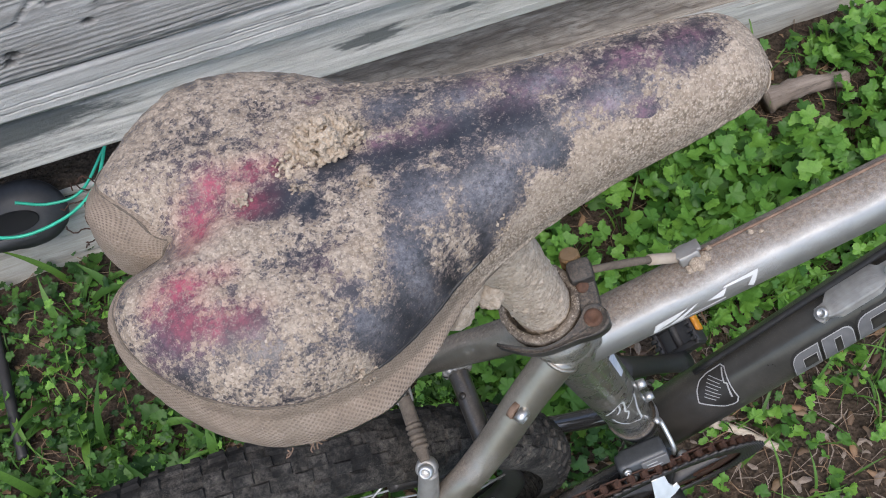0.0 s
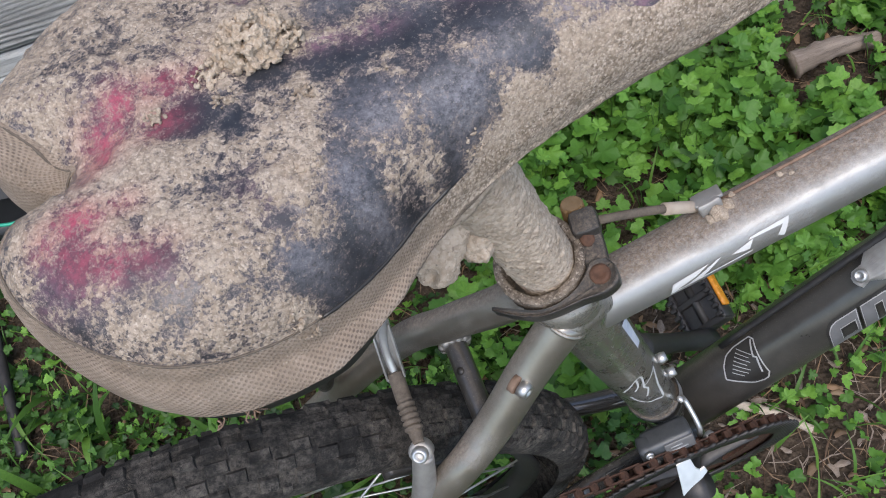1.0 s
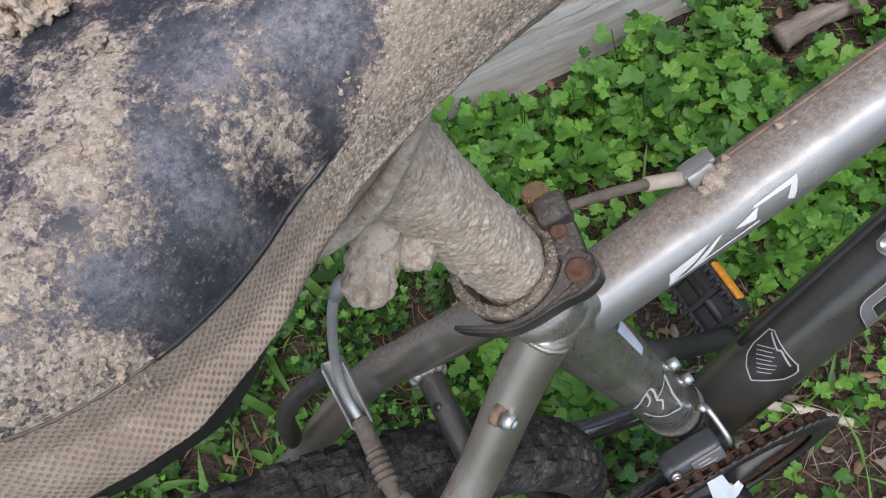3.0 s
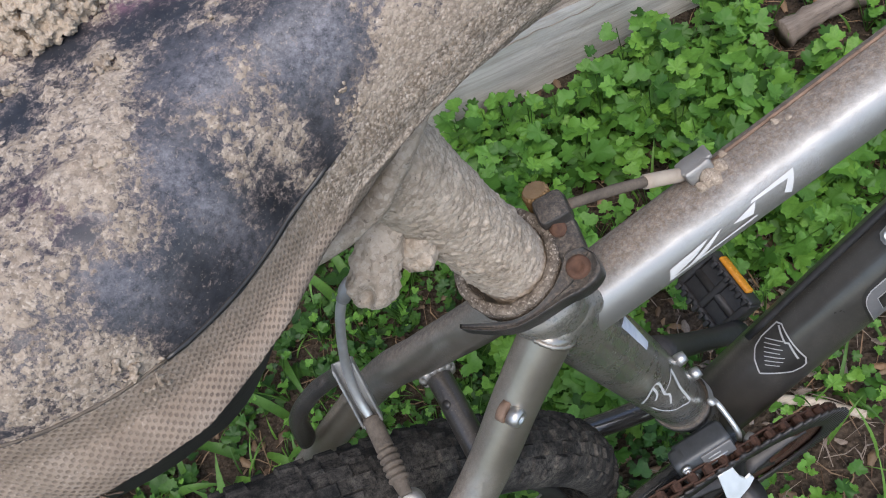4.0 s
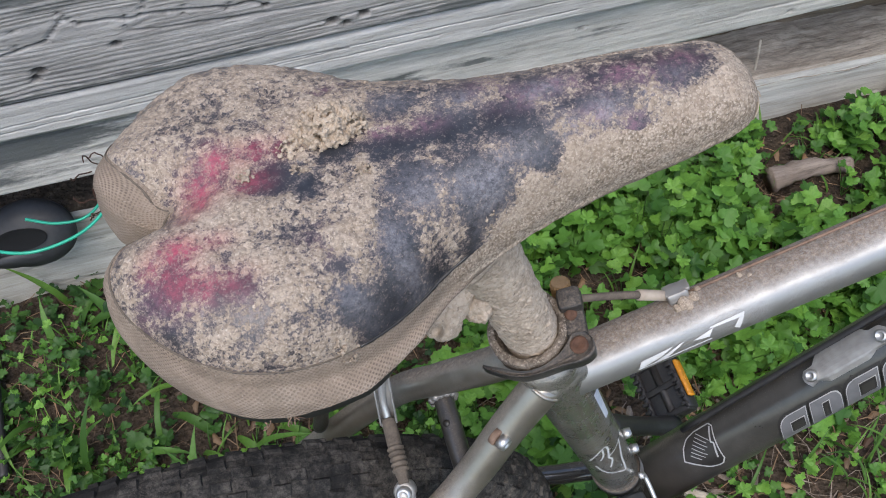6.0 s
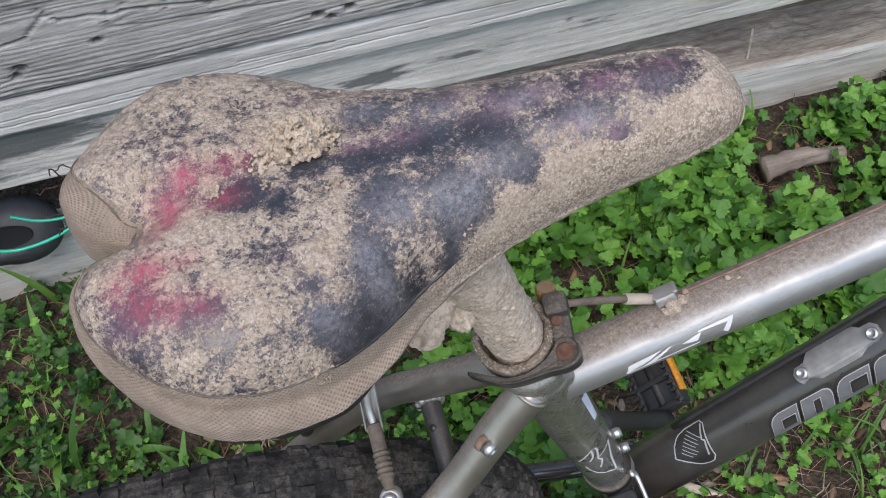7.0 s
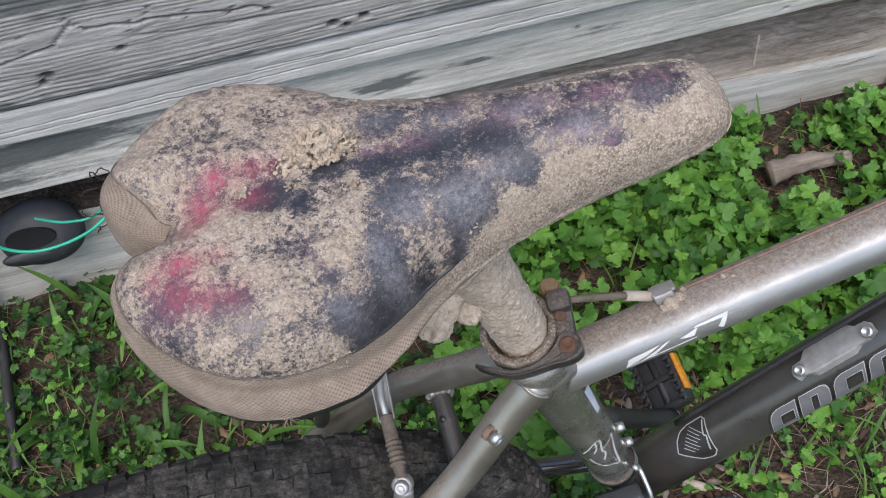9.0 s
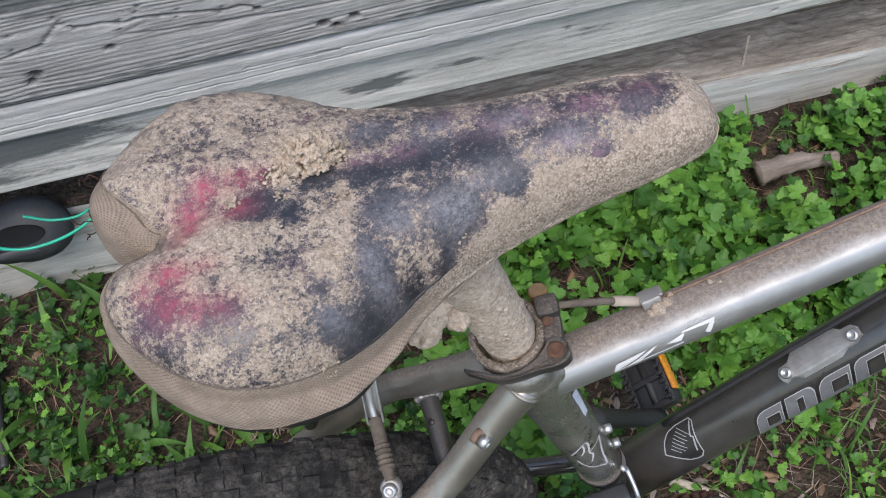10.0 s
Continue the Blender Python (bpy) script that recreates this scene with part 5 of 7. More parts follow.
part("adjuster_knob", knob, MAT_BRASS, collar, "knurled brass adjuster", smooth=False)


# cable along the top tube and its clip
def on_tube(a, b, r, s, phi, lift=0.0):
    """A place on a tube's skin: s metres along, phi radians round from the top towards the right side."""
    d = (b - a).normalized()
    left = Vector((0, 1, 0))
    upward = d.cross(left)
    if upward.z < 0:
        upward = -upward
    return a + d * s + (upward * math.cos(phi) - left * math.sin(phi)) * (r + lift)


def tt(s, phi, lift=0.0):
    return on_tube(TT0, TT1, TT_R, s, phi, lift)


def dt(s, phi, lift=0.0):
    return on_tube(DT0, DT1, DT_R, s, phi, lift)


def st(s, phi, lift=0.0):
    """On the seat tube: s up from the bottom bracket, phi round from the front towards the right side."""
    return on_seat(s) + (FRONT * math.cos(phi) - Vector((0, 1, 0)) * math.sin(phi)) * (ST_R + lift)


cable_line = [tt(s, -0.60, 0.0006) for s in np.linspace(0.092, 0.50, 24)]
part("brake_cable", pipe(cable_line, 0.0009, 8), MAT_RUSTY, bike, "brown dusty bare cable along the top tube")
STOP, CLIP = by_collar(0.0320, 0.0140, -0.004), tt(0.082, -0.62, 0.004)
housing = [STOP.lerp(CLIP, k) + Vector((0, 0, 0.0025 * math.sin(math.pi * k))) for k in np.linspace(0, 0.7, 14)]
part("cable_housing", pipe(housing, 0.0023, 10, bumps=0.0003, scale=300), MAT_SPRING, bike, "dusty grey cable housing")
part("cable_ferrule", pipe([STOP.lerp(CLIP, k) + Vector((0, 0, 0.0025 * math.sin(math.pi * k))) for k in np.linspace(0.66, 1.0, 6)], 0.0032, 12), MAT_TAN, bike, "tan cable ferrule")


def clip_bm():
    bm = bmesh.new()
    d = TT_DIR
    up = d.cross(Vector((0, 1, 0)))
    up = up if up.z > 0 else -up
    rot = Matrix((d, Vector((0, 1, 0)), up)).transposed().to_4x4()
    block(bm, (0.0125, 0.0110, 0.0080), Matrix.Translation(tt(0.0885, -0.60, 0.0030)) @ rot @ Matrix.Rotation(-0.5, 4, "X"), 0.0018)
    block(bm, (0.0150, 0.0085, 0.0022), Matrix.Translation(tt(0.0890, -0.60, 0.0062)) @ rot @ Matrix.Rotation(-0.42, 4, "X"), 0.0009)
    bmesh.ops.subdivide_edges(bm, edges=bm.edges, cuts=2, use_grid_fill=True)
    for v in bm.verts:
        v.co += Vector((noise.noise(v.co * 260), noise.noise(v.co * 240 + Vector((3, 0, 0))), noise.noise(v.co * 250 + Vector((0, 7, 0))))) * 0.0005
    return bm


part("cable_clip", clip_bm(), MAT_ALLOY, bike, "small silver cable clip")
for s, phi, r in ((0.0905, -0.20, 0.0046), (0.0960, -0.36, 0.0036), (0.0850, -0.14, 0.0026), (0.1000, -0.62, 0.0022), (0.1240, -0.42, 0.0020), (0.1290, -0.28, 0.0016)):
    bm = bmesh.new()
    bmesh.ops.create_icosphere(bm, subdivisions=3, radius=r, matrix=Matrix.Translation(tt(s, phi, -0.2 * r)))
    for v in bm.verts:
        v.co += Vector((noise.noise(v.co * 300), noise.noise(v.co * 310 + Vector((9, 0, 0))), 0.6 * noise.noise(v.co * 290))) * 0.45 * r
    part("mud_crumb", bm, MAT_MUD, top_tube, "crumb of dried mud")


# decals lie as thin patches on the tubes
def ribbon(bm, skin, line, width, lift=0.0004):
    """A flat stroke on a tube; line holds (along, round) with both in metres."""
    pts = [Vector((a, b, 0)) for a, b in line]
    rows = []
    for i, p in enumerate(pts):
        t = (pts[min(i + 1, len(pts) - 1)] - pts[max(i - 1, 0)]).normalized()
        n = Vector((-t.y, t.x, 0)) * width / 2
        rows.append([bm.verts.new(skin(q.x, q.y, lift)) for q in (p - n, p + n)])
    for a, b in zip(rows, rows[1:]):
        bm.faces.new((a[0], a[1], b[1], b[0]))
    return bm


def dense(line, step=0.0015):
    out = []
    for a, b in zip(line, line[1:]):
        n = max(1, int(math.dist(a, b) / step))
        out += [(a[0] + (b[0] - a[0]) * i / n, a[1] + (b[1] - a[1]) * i / n) for i in range(n)]
    return out + [line[-1]]


def rounded(line, cut=0.003):
    """Corners cut by short curves."""
    out = [line[0]]
    for a, b, c in zip(line, line[1:], line[2:]):
        for k in (0.0, 0.5, 1.0):
            u = (b[0] + (a[0] - b[0]) / math.dist(a, b) * cut * (1 - k) + (c[0] - b[0]) / math.dist(c, b) * cut * k,
                 b[1] + (a[1] - b[1]) / math.dist(a, b) * cut * (1 - k) + (c[1] - b[1]) / math.dist(c, b) * cut * k)
            out.append(u)
    return out + [line[-1]]


def fill(bm, skin, outline, lift, steps_n=10):
    """A four-sided patch: outline holds its corners."""
    a, b, c, d = outline
    grid = []
    for j in range(steps_n + 1):
        v = j / steps_n
        row = []
        for i in range(steps_n + 1):
            u = i / steps_n
            x = (a[0] * (1 - u) + b[0] * u) * (1 - v) + (d[0] * (1 - u) + c[0] * u) * v
            y = (a[1] * (1 - u) + b[1] * u) * (1 - v) + (d[1] * (1 - u) + c[1] * u) * v
            row.append(bm.verts.new(skin(x, y, lift)))
        grid.append(row)
    for j in range(steps_n):
        for i in range(steps_n):
            bm.faces.new((grid[j][i], grid[j][i + 1], grid[j + 1][i + 1], grid[j + 1][i]))
    return bm


def tt_skin(s, a, lift):
    return tt(s, a / TT_R, lift)


def dt_skin(s, a, lift):
    return dt(s, a / DT_R, lift)


def st_skin(s, a, lift):
    return st(s, a / ST_R, lift)


# white slanted shapes on the top tube
bm = bmesh.new()
fill(bm, tt_skin, [(0.0510, 0.0252), (0.0540, 0.0190), (0.0745, 0.0172), (0.0655, 0.0215)], 0.0004)
fill(bm, tt_skin, [(0.0600, 0.0246), (0.0790, 0.0172), (0.0810, 0.0172), (0.0680, 0.0246)], 0.0004)
fill(bm, tt_skin, [(0.0510, 0.0258), (0.0510, 0.0246), (0.0960, 0.0226), (0.0960, 0.0238)], 0.00045)
fill(bm, tt_skin, [(0.0860, 0.0190), (0.0985, 0.0160), (0.0950, 0.0212), (0.0900, 0.0202)], 0.0004)
fill(bm, tt_skin, [(0.0975, 0.0146), (0.1180, 0.0136), (0.1168, 0.0162), (0.0965, 0.0157)], 0.0004)
fill(bm, tt_skin, [(0.1140, 0.0161), (0.1169, 0.0160), (0.1124, 0.0244), (0.1098, 0.0215)], 0.0004)
part("decal", bm, MAT_WHITE, top_tube, "worn white slanted decal")


# plain grey shapes with a thin silver line and a black edge, each with a slot, along the down tube
def wedge(s0, s1, a0, a1, round_l=0.0, round_r=0.0, lift=0.0004):
    """A leaning patch with straight rows along the tube, whose upper corners may be rounded."""
    bm = bmesh.new()
    rows = []
    for j in range(21):
        a = a0 + (a1 - a0) * j / 20
        lean = -0.62 * (a - 0.0170)
        l, r = (k * (1 - math.sqrt(max(0.0, 1 - (1 - min(1.0, (a - a0) / k)) ** 2))) if k else 0.0 for k in (round_l, round_r))
        rows.append([bm.verts.new(dt_skin(s0 + l + (s1 - s0 - l - r) * i / 8 + lean, a, lift)) for i in range(9)])
    for p, q in zip(rows, rows[1:]):
        for i in range(8):
            bm.faces.new((p[i], p[i + 1], q[i + 1], q[i]))
    return bm


LO, HI = 0.0170, 0.0405
for s0, s1, rl, rr, h0, h1, h2, h3 in ((0.1850, 0.2116, 0.008, 0.0, 0.0105, 0.0235, 0.0070, 0.0165), (0.2150, 0.2440, 0.0, 0.008, 0.0115, 0.0175, 0.0050, 0.0190),
                                       (0.2478, 0.2774, 0.008, 0.0, 0.0120, 0.0265, 0.0055, 0.0165), (0.2806, 0.3095, 0.006, 0.0, 0.0115, 0.0262, 0.0045, 0.0200)):
    for e, lift, material, label in ((0.0023, 0.0004, MAT_DECALBLACK, "black edge of a decal shape"), (0.0, 0.0007, MAT_SILVER, "thin silver edge"), (-0.0007, 0.0010, MAT_GREYDECAL, "grey decal shape")):
        part("decal", wedge(s0 - e, s1 + e, LO - e, HI + e, rl, rr, lift), material, down_tube, label)
    for e, lift, material, label in ((0.0006, 0.0013, MAT_SILVER, "thin silver edge"), (0.0, 0.0016, MAT_DECALBLACK, "black slot in a decal shape"), (-0.0018, 0.0019, MAT_DOWN, "bare paint in a decal slot")):
        part("decal", wedge(s0 + h0 - e, s0 + h1 + e, LO + h2 - e, LO + h3 + e, 0.0, 0.0, lift), material, down_tube, label)

# black shield sticker with a silver edge and unreadable lines
shield = [(0.0885, 0.0100), (0.0955, -0.0030), (0.1050, -0.0085), (0.1300, -0.0090), (0.1210, 0.0270), (0.1085, 0.0275), (0.0885, 0.0100)]
bm = bmesh.new()
fill(bm, dt_skin, [shield[0], shield[1], shield[2], (0.110, 0.007)], 0.0004)
fill(bm, dt_skin, [(0.110, 0.007), shield[2], shield[3], shield[4]], 0.0004)
fill(bm, dt_skin, [shield[0], (0.110, 0.007), shield[4], shield[5]], 0.0004)
sticker = part("sticker", bm, MAT_DECALBLACK, down_tube, "black shield sticker with a silver edge")
part("sticker", ribbon(bmesh.new(), dt_skin, dense(rounded(shield, 0.004)), 0.0012, 0.0007), MAT_SILVER, down_tube)
bm = bmesh.new()
for i in range(7):
    k = i / 6
    a = Vector((0.1110 - 0.0140 * k, -0.0060 + 0.0140 * k))
    c = a + Vector((0.0100, 0.0105))
    c = a.lerp(c, (1.0, 0.85, 0.95, 0.8, 1.0, 0.9, 0.7)[i])
    ribbon(bm, dt_skin, dense([tuple(a), tuple(c)]), 0.0007, 0.0008)
ribbon(bm, dt_skin, dense([(0.1265, -0.006), (0.1215, 0.006), (0.1235, 0.008), (0.1180, 0.020)]), 0.0015, 0.0008)
part("sticker", bm, MAT_SILVER, down_tube, "thin bars of unreadable print")

# silver scrawl and pale sticker on the seat tube
bm = bmesh.new()
for width, pts in ((0.0019, [(0.2279, 0.0125), (0.1950, 0.0175), (0.1700, 0.0190), (0.1556, 0.0204), (0.1650, 0.0255)]), (0.0016, [(0.2279, 0.0125), (0.2240, 0.0190), (0.2193, 0.0263), (0.2080, 0.0250), (0.1900, 0.0290)]),
                   (0.0016, [(0.1650, 0.0255), (0.1715, 0.0312), (0.1860, 0.0365), (0.2024, 0.0387)]), (0.0016, [(0.2193, 0.0263), (0.2429, 0.0238), (0.2466, 0.0276), (0.2330, 0.0350), (0.2204, 0.0406)]), (0.0014, [(0.2466, 0.0276), (0.2300, 0.0290), (0.2180, 0.0330)])):
    ribbon(bm, st_skin, [(p.x, p.y) for p in spline([(u, v, 0) for u, v in pts], 10)], width, 0.0005)
part("decal", bm, MAT_WHITE, seat_tube, "thin silver scrawled emblem")
bm = bmesh.new()
fill(bm, st_skin, [(0.2902, 0.0133), (0.2856, 0.0081), (0.3357, 0.0050), (0.3441, 0.0129)], 0.0004)
part("sticker", bm, MAT_BLUE, seat_tube, "peeling pale blue paper sticker")
for s in (0.137, 0.190):
    part("bottle_boss", screw(st(s, 0.0, -0.001), FRONT, 0.0042, 0.0075), MAT_STEEL, seat_tube, "small steel bottle bolt")


# bottle-cage plate on the down tube
def plate_bm():
    """A thin bent sheet with clipped corners and a folded lower edge that stands a little off the tube."""
    upper = [(0.2244, -0.0010), (0.2270, -0.0045), (0.2360, -0.0052), (0.2432, -0.0135), (0.2500, -0.0145), (0.2720, -0.0157), (0.2780, -0.0140), (0.2872, -0.0068), (0.2960, -0.0066), (0.3003, -0.0030)]
    lower = [(0.2244, 0.0030), (0.2268, 0.0078), (0.2330, 0.0062), (0.2380, 0.0080), (0.2423, 0.0104), (0.2770, 0.0102), (0.2847, 0.0068), (0.2935, 0.0068), (0.3003, 0.0035)]
    bm = bmesh.new()
    rows = []
    for s in np.linspace(0.2244, 0.3003, 61):
        a0, a1 = along(s, upper), along(s, lower)
        fold = min(a1 - 0.0008, 0.0052)
        flat = [(a0 + (fold - a0) * i / 6, 0.0040) for i in range(7)] + [(fold + 0.3 * (a1 - fold), 0.0036), (a1, 0.0016)]
        rows.append([bm.verts.new(dt_skin(s, a, lift + 0.0002 * noise.noise(Vector((s * 90, a * 90, 0))))) for a, lift in flat] + [bm.verts.new(dt_skin(s, a1, 0.0004)), bm.verts.new(dt_skin(s, a0, 0.0022))])
    n = len(rows[0])
    for p, q in zip(rows, rows[1:]):
        for i in range(n):
            bm.faces.new((p[i], p[(i + 1) % n], q[(i + 1) % n], q[i]))
    bm.faces.new(rows[0][::-1])
    bm.faces.new(rows[-1])
    return bm


bm = plate_bm()
plate = part("guard_plate", bm, MAT_ALLOY, bike, "bare bent aluminium plate on the down tube", smooth=False)
for s in (0.2322, 0.2948):
    part("bolt", screw(dt(s, 0.04, 0.003), dt(s, 0.04, 1.0) - dt(s, 0.04, 0.0), 0.0050, 0.005), MAT_STEEL, plate, "silver socket bolt")
part("gear_cable", pipe([dt(s, -0.5, 0.004) for s in np.linspace(0.10, 0.52, 20)], 0.0028, 10), MAT_HOSE, bike, "black gear cable on the down tube")


# rear wheel
R = 0.3015


def build_wheel():
    rim_bm = bmesh.new()
    n = 96
    prof = [(0.252, -0.012), (0.246, -0.0115), (0.238, -0.006), (0.235, 0.0), (0.238, 0.006), (0.246, 0.0115), (0.252, 0.012), (0.2505, 0.009), (0.245, 0.0), (0.2505, -0.009)]
    rings = []
    for i in range(n):
        a = 2 * math.pi * i / n
        rings.append([rim_bm.verts.new((AXLE.x + r * math.cos(a), y, AXLE.z + r * math.sin(a))) for r, y in prof])
    for i in range(n):
        p, q = rings[i], rings[(i + 1) % n]
        for j in range(len(prof)):
            rim_bm.faces.new((p[j], p[(j + 1) % len(prof)], q[(j + 1) % len(prof)], q[j]))
    wheel = part("rear_wheel", rim_bm, MAT_BLACK, bike, "dark dusty rear wheel rim")
    tyre = bmesh.new()
    n, m = 240, 22
    rings = []
    half, deep = 0.0235, 0.023
    for i in range(n):
        a = 2 * math.pi * i / n
        row = []
        for j in range(m):
            b = -0.62 * math.pi + 1.24 * math.pi * j / (m - 1)
            r = R - 0.005 - deep + deep * math.cos(b)
            y = half * math.sin(b)
            row.append(tyre.verts.new((AXLE.x + r * math.cos(a), y, AXLE.z + r * math.sin(a))))
        rings.append(row)
    for i in range(n):
        p, q = rings[i], rings[(i + 1) % n]
        for j in range(m - 1):
            tyre.faces.new((p[j], p[j + 1], q[j + 1], q[j]))
    # knobs: a centre row of pairs and shoulder rows
    count = 76
    rng = random.Random(3)
    for i in range(count):
        for b, size, shift, high in ((0.15, (0.0120, 0.0068), 0.0, 0.0030), (-0.15, (0.0120, 0.0068), 0.5, 0.0030), (0.48, (0.0105, 0.0075), 0.5, 0.0030), (-0.48, (0.0105, 0.0075), 0.0, 0.0030),
                                     (0.84, (0.0105, 0.0085), 0.0, 0.0034), (-0.84, (0.0105, 0.0085), 0.5, 0.0034), (1.16, (0.0060, 0.0070), 0.5, 0.0024), (-1.16, (0.0060, 0.0070), 0.0, 0.0024)):
            a = 2 * math.pi * (i + shift) / count + rng.uniform(-0.009, 0.009)
            if rng.random() < 0.06:
                continue
            ca, sa, cb, sb = math.cos(a), math.sin(a), math.cos(b), math.sin(b)
            nrm = Vector((ca * cb, sb, sa * cb))
            tng = Vector((-sa, 0, ca))
            crs = nrm.cross(tng)
            r = R - 0.005 - deep + deep * cb
            c = Vector((AXLE.x + r * ca, half * sb, AXLE.z + r * sa))
            low = [tyre.verts.new(c + tng * (size[0] * 0.56 * u) + crs * (size[1] * 0.56 * v) - nrm * 0.001) for u, v in ((-1, -1), (1, -1), (1, 1), (-1, 1))]
            top = [tyre.verts.new(c + tng * (size[0] * 0.46 * u) + crs * (size[1] * 0.44 * v) + nrm * (high * 0.8 + rng.uniform(-0.0010, 0.0004))) for u, v in ((-1, -1), (1, -1), (1, 1), (-1, 1))]
            tyre.faces.new(top)
            for k in range(4):
                tyre.faces.new((low[k], low[(k + 1) % 4], top[(k + 1) % 4], top[k]))
    ob = part("tyre", tyre, MAT_RUBBER, wheel, "worn black knobbly tyre with dry dirt", smooth=False)
    hub = lathe(bmesh.new(), [(0.006, -0.062), (0.016, -0.045), (0.024, -0.034), (0.024, -0.030), (0.014, -0.026), (0.014, 0.028), (0.024, 0.032), (0.024, 0.036), (0.006, 0.062)], aim(AXLE, (0, 1, 0)), 24)
    part("hub", hub, MAT_ALLOY, wheel)
    for i in range(32):
        a = 2 * math.pi * (i + 0.5) / 32
        sgn = 1 if i % 2 else -1
        lean = 0.45 * (1 if (i // 2) % 2 else -1)
        p = AXLE + Vector((0.022 * math.cos(a + lean), sgn * 0.033, 0.022 * math.sin(a + lean)))
        q = AXLE + Vector((0.237 * math.cos(a), sgn * 0.003, 0.237 * math.sin(a)))
        part("spoke", pipe([p, q], 0.001, 6), MAT_STEEL, wheel)
    return wheel


wheel = build_wheel()


# rear brake: arms, noodle and rubber boot
def build_brake():
    arms = []
    for sgn, tip, shape, r0 in ((-1, Vector((0.0355, -0.0325, 0.5735)), ((0.032, -0.040, 0.556), (0.026, -0.050, 0.524), (0.034, -0.055, 0.492)), 0.0062),
                                (1, Vector((0.0375, 0.0370, 0.600)), ((0.0300, 0.0440, 0.580), (0.0140, 0.0500, 0.562), (-0.0030, 0.0530, 0.536), (-0.0095, 0.0545, 0.500)), 0.0046)):
        line = spline([tip, *shape], 8)
        n = len(line)
        arm = part("brake_arm", pipe(line, [r0 + 0.0022 * i / (n - 1) for i in range(n)], 18, flat=0.8), MAT_ALLOY if sgn < 0 else MAT_CLAMP, bike, "grey cast brake arm" if sgn < 0 else "black curved brake arm")
        pad = block(bmesh.new(), (0.05, 0.009, 0.012), Matrix.Translation((0.030, sgn * 0.020, 0.505)) @ Matrix.Rotation(radians(35), 4, "Y"), 0.003)
        part("brake_pad", pad, MAT_BLACK, arm)
        arms.append(arm)
    eye = lathe(bmesh.new(), [(0.0060, -0.0055), (0.0068, -0.004), (0.0068, 0.002), (0.0056, 0.0034)], aim((0.0352, -0.0300, 0.5730), (-0.35, -0.55, 0.8)), 24)
    part("arm_eye", eye, MAT_ALLOY, arms[0], "round dusty alloy arm end")
    part("bolt", screw((0.0350, -0.0315, 0.5752), (-0.35, -0.55, 0.8), 0.0048, 0.0056), MAT_STEEL, arms[0], "silver socket pinch bolt")
    # the rubber boot: a smooth sleeve, then ribs, then a narrow tail
    boot_line = steps((0.0364, 0.0145, 0.5790), (0.0358, -0.0270, 0.5795), 60)
    rib = [0.0050] * 3 + [0.0046] * 22 + [0.0036 + 0.0018 * abs(math.sin((i - 25) * math.pi / 5)) for i in range(25, 51)] + [0.0040 - 0.0001 * i for i in range(10)]
    part("boot", pipe(boot_line, rib, 22), MAT_SPRING, arms[0], "ribbed dusty rubber boot")
    noodle = spline([(0.0735, 0.036, 0.6785), (0.0626, 0.036, 0.6727), (0.0525, 0.0355, 0.6590), (0.0445, 0.0345, 0.6330), (0.0385, 0.0310, 0.6080), (0.0360, 0.0240, 0.5920), (0.0363, 0.0138, 0.5790)], 8)
    part("noodle", pipe(noodle, 0.0023, 14), MAT_WHITESTEEL, arms[1], "bent steel cable guide")
    part("noodle_end", pipe(spline([(0.0640, 0.036, 0.6738), (0.0590, 0.0360, 0.6690), (0.0545, 0.0357, 0.6625)], 5), [0.0030] * 3 + [0.0036] * 5 + [0.0030] * 3, 16), MAT_ALLOY, arms[1], "grey end sleeve of the cable guide")
    # the folded link: a back plate and two walls, open to the front
    a, b = Vector((0.0376, 0.0350, 0.6085)), Vector((0.0363, 0.0140, 0.5780))
    d = (b - a).normalized()
    front = (Vector((-0.1, -0.75, 0.65)) - d * Vector((-0.1, -0.75, 0.65)).dot(d)).normalized()
    rot = Matrix((d, front, d.cross(front))).transposed().to_4x4()
    bm = bmesh.new()
    block(bm, ((b - a).length, 0.0012, 0.0105), Matrix.Translation((a + b) / 2 - front * 0.003) @ rot, 0.0004)
    for s in (-1, 1):
        block(bm, ((b - a).length, 0.0068, 0.0013), Matrix.Translation((a + b) / 2 + rot.to_3x3() @ Vector((0, 0, s * 0.0050))) @ rot, 0.0005)
    block(bm, (0.0030, 0.0070, 0.0100), Matrix.Translation(b) @ rot, 0.0012)
    part("link_carrier", bm, MAT_ALLOY, arms[1], "folded metal link")
    hose = spline([(0.0625, 0.036, 0.6735), (0.074, 0.036, 0.681), (0.090, 0.034, 0.688), (0.115, 0.028, 0.690)], 8)
    part("cable_housing", pipe(hose, 0.0026, 10), MAT_HOSE, arms[1], "black brake cable housing")
    part("straddle_wire", pipe(steps((0.0345, -0.034, 0.572), (0.030, -0.040, 0.515), 4), 0.0008, 6), MAT_STEEL, arms[0])


build_brake()


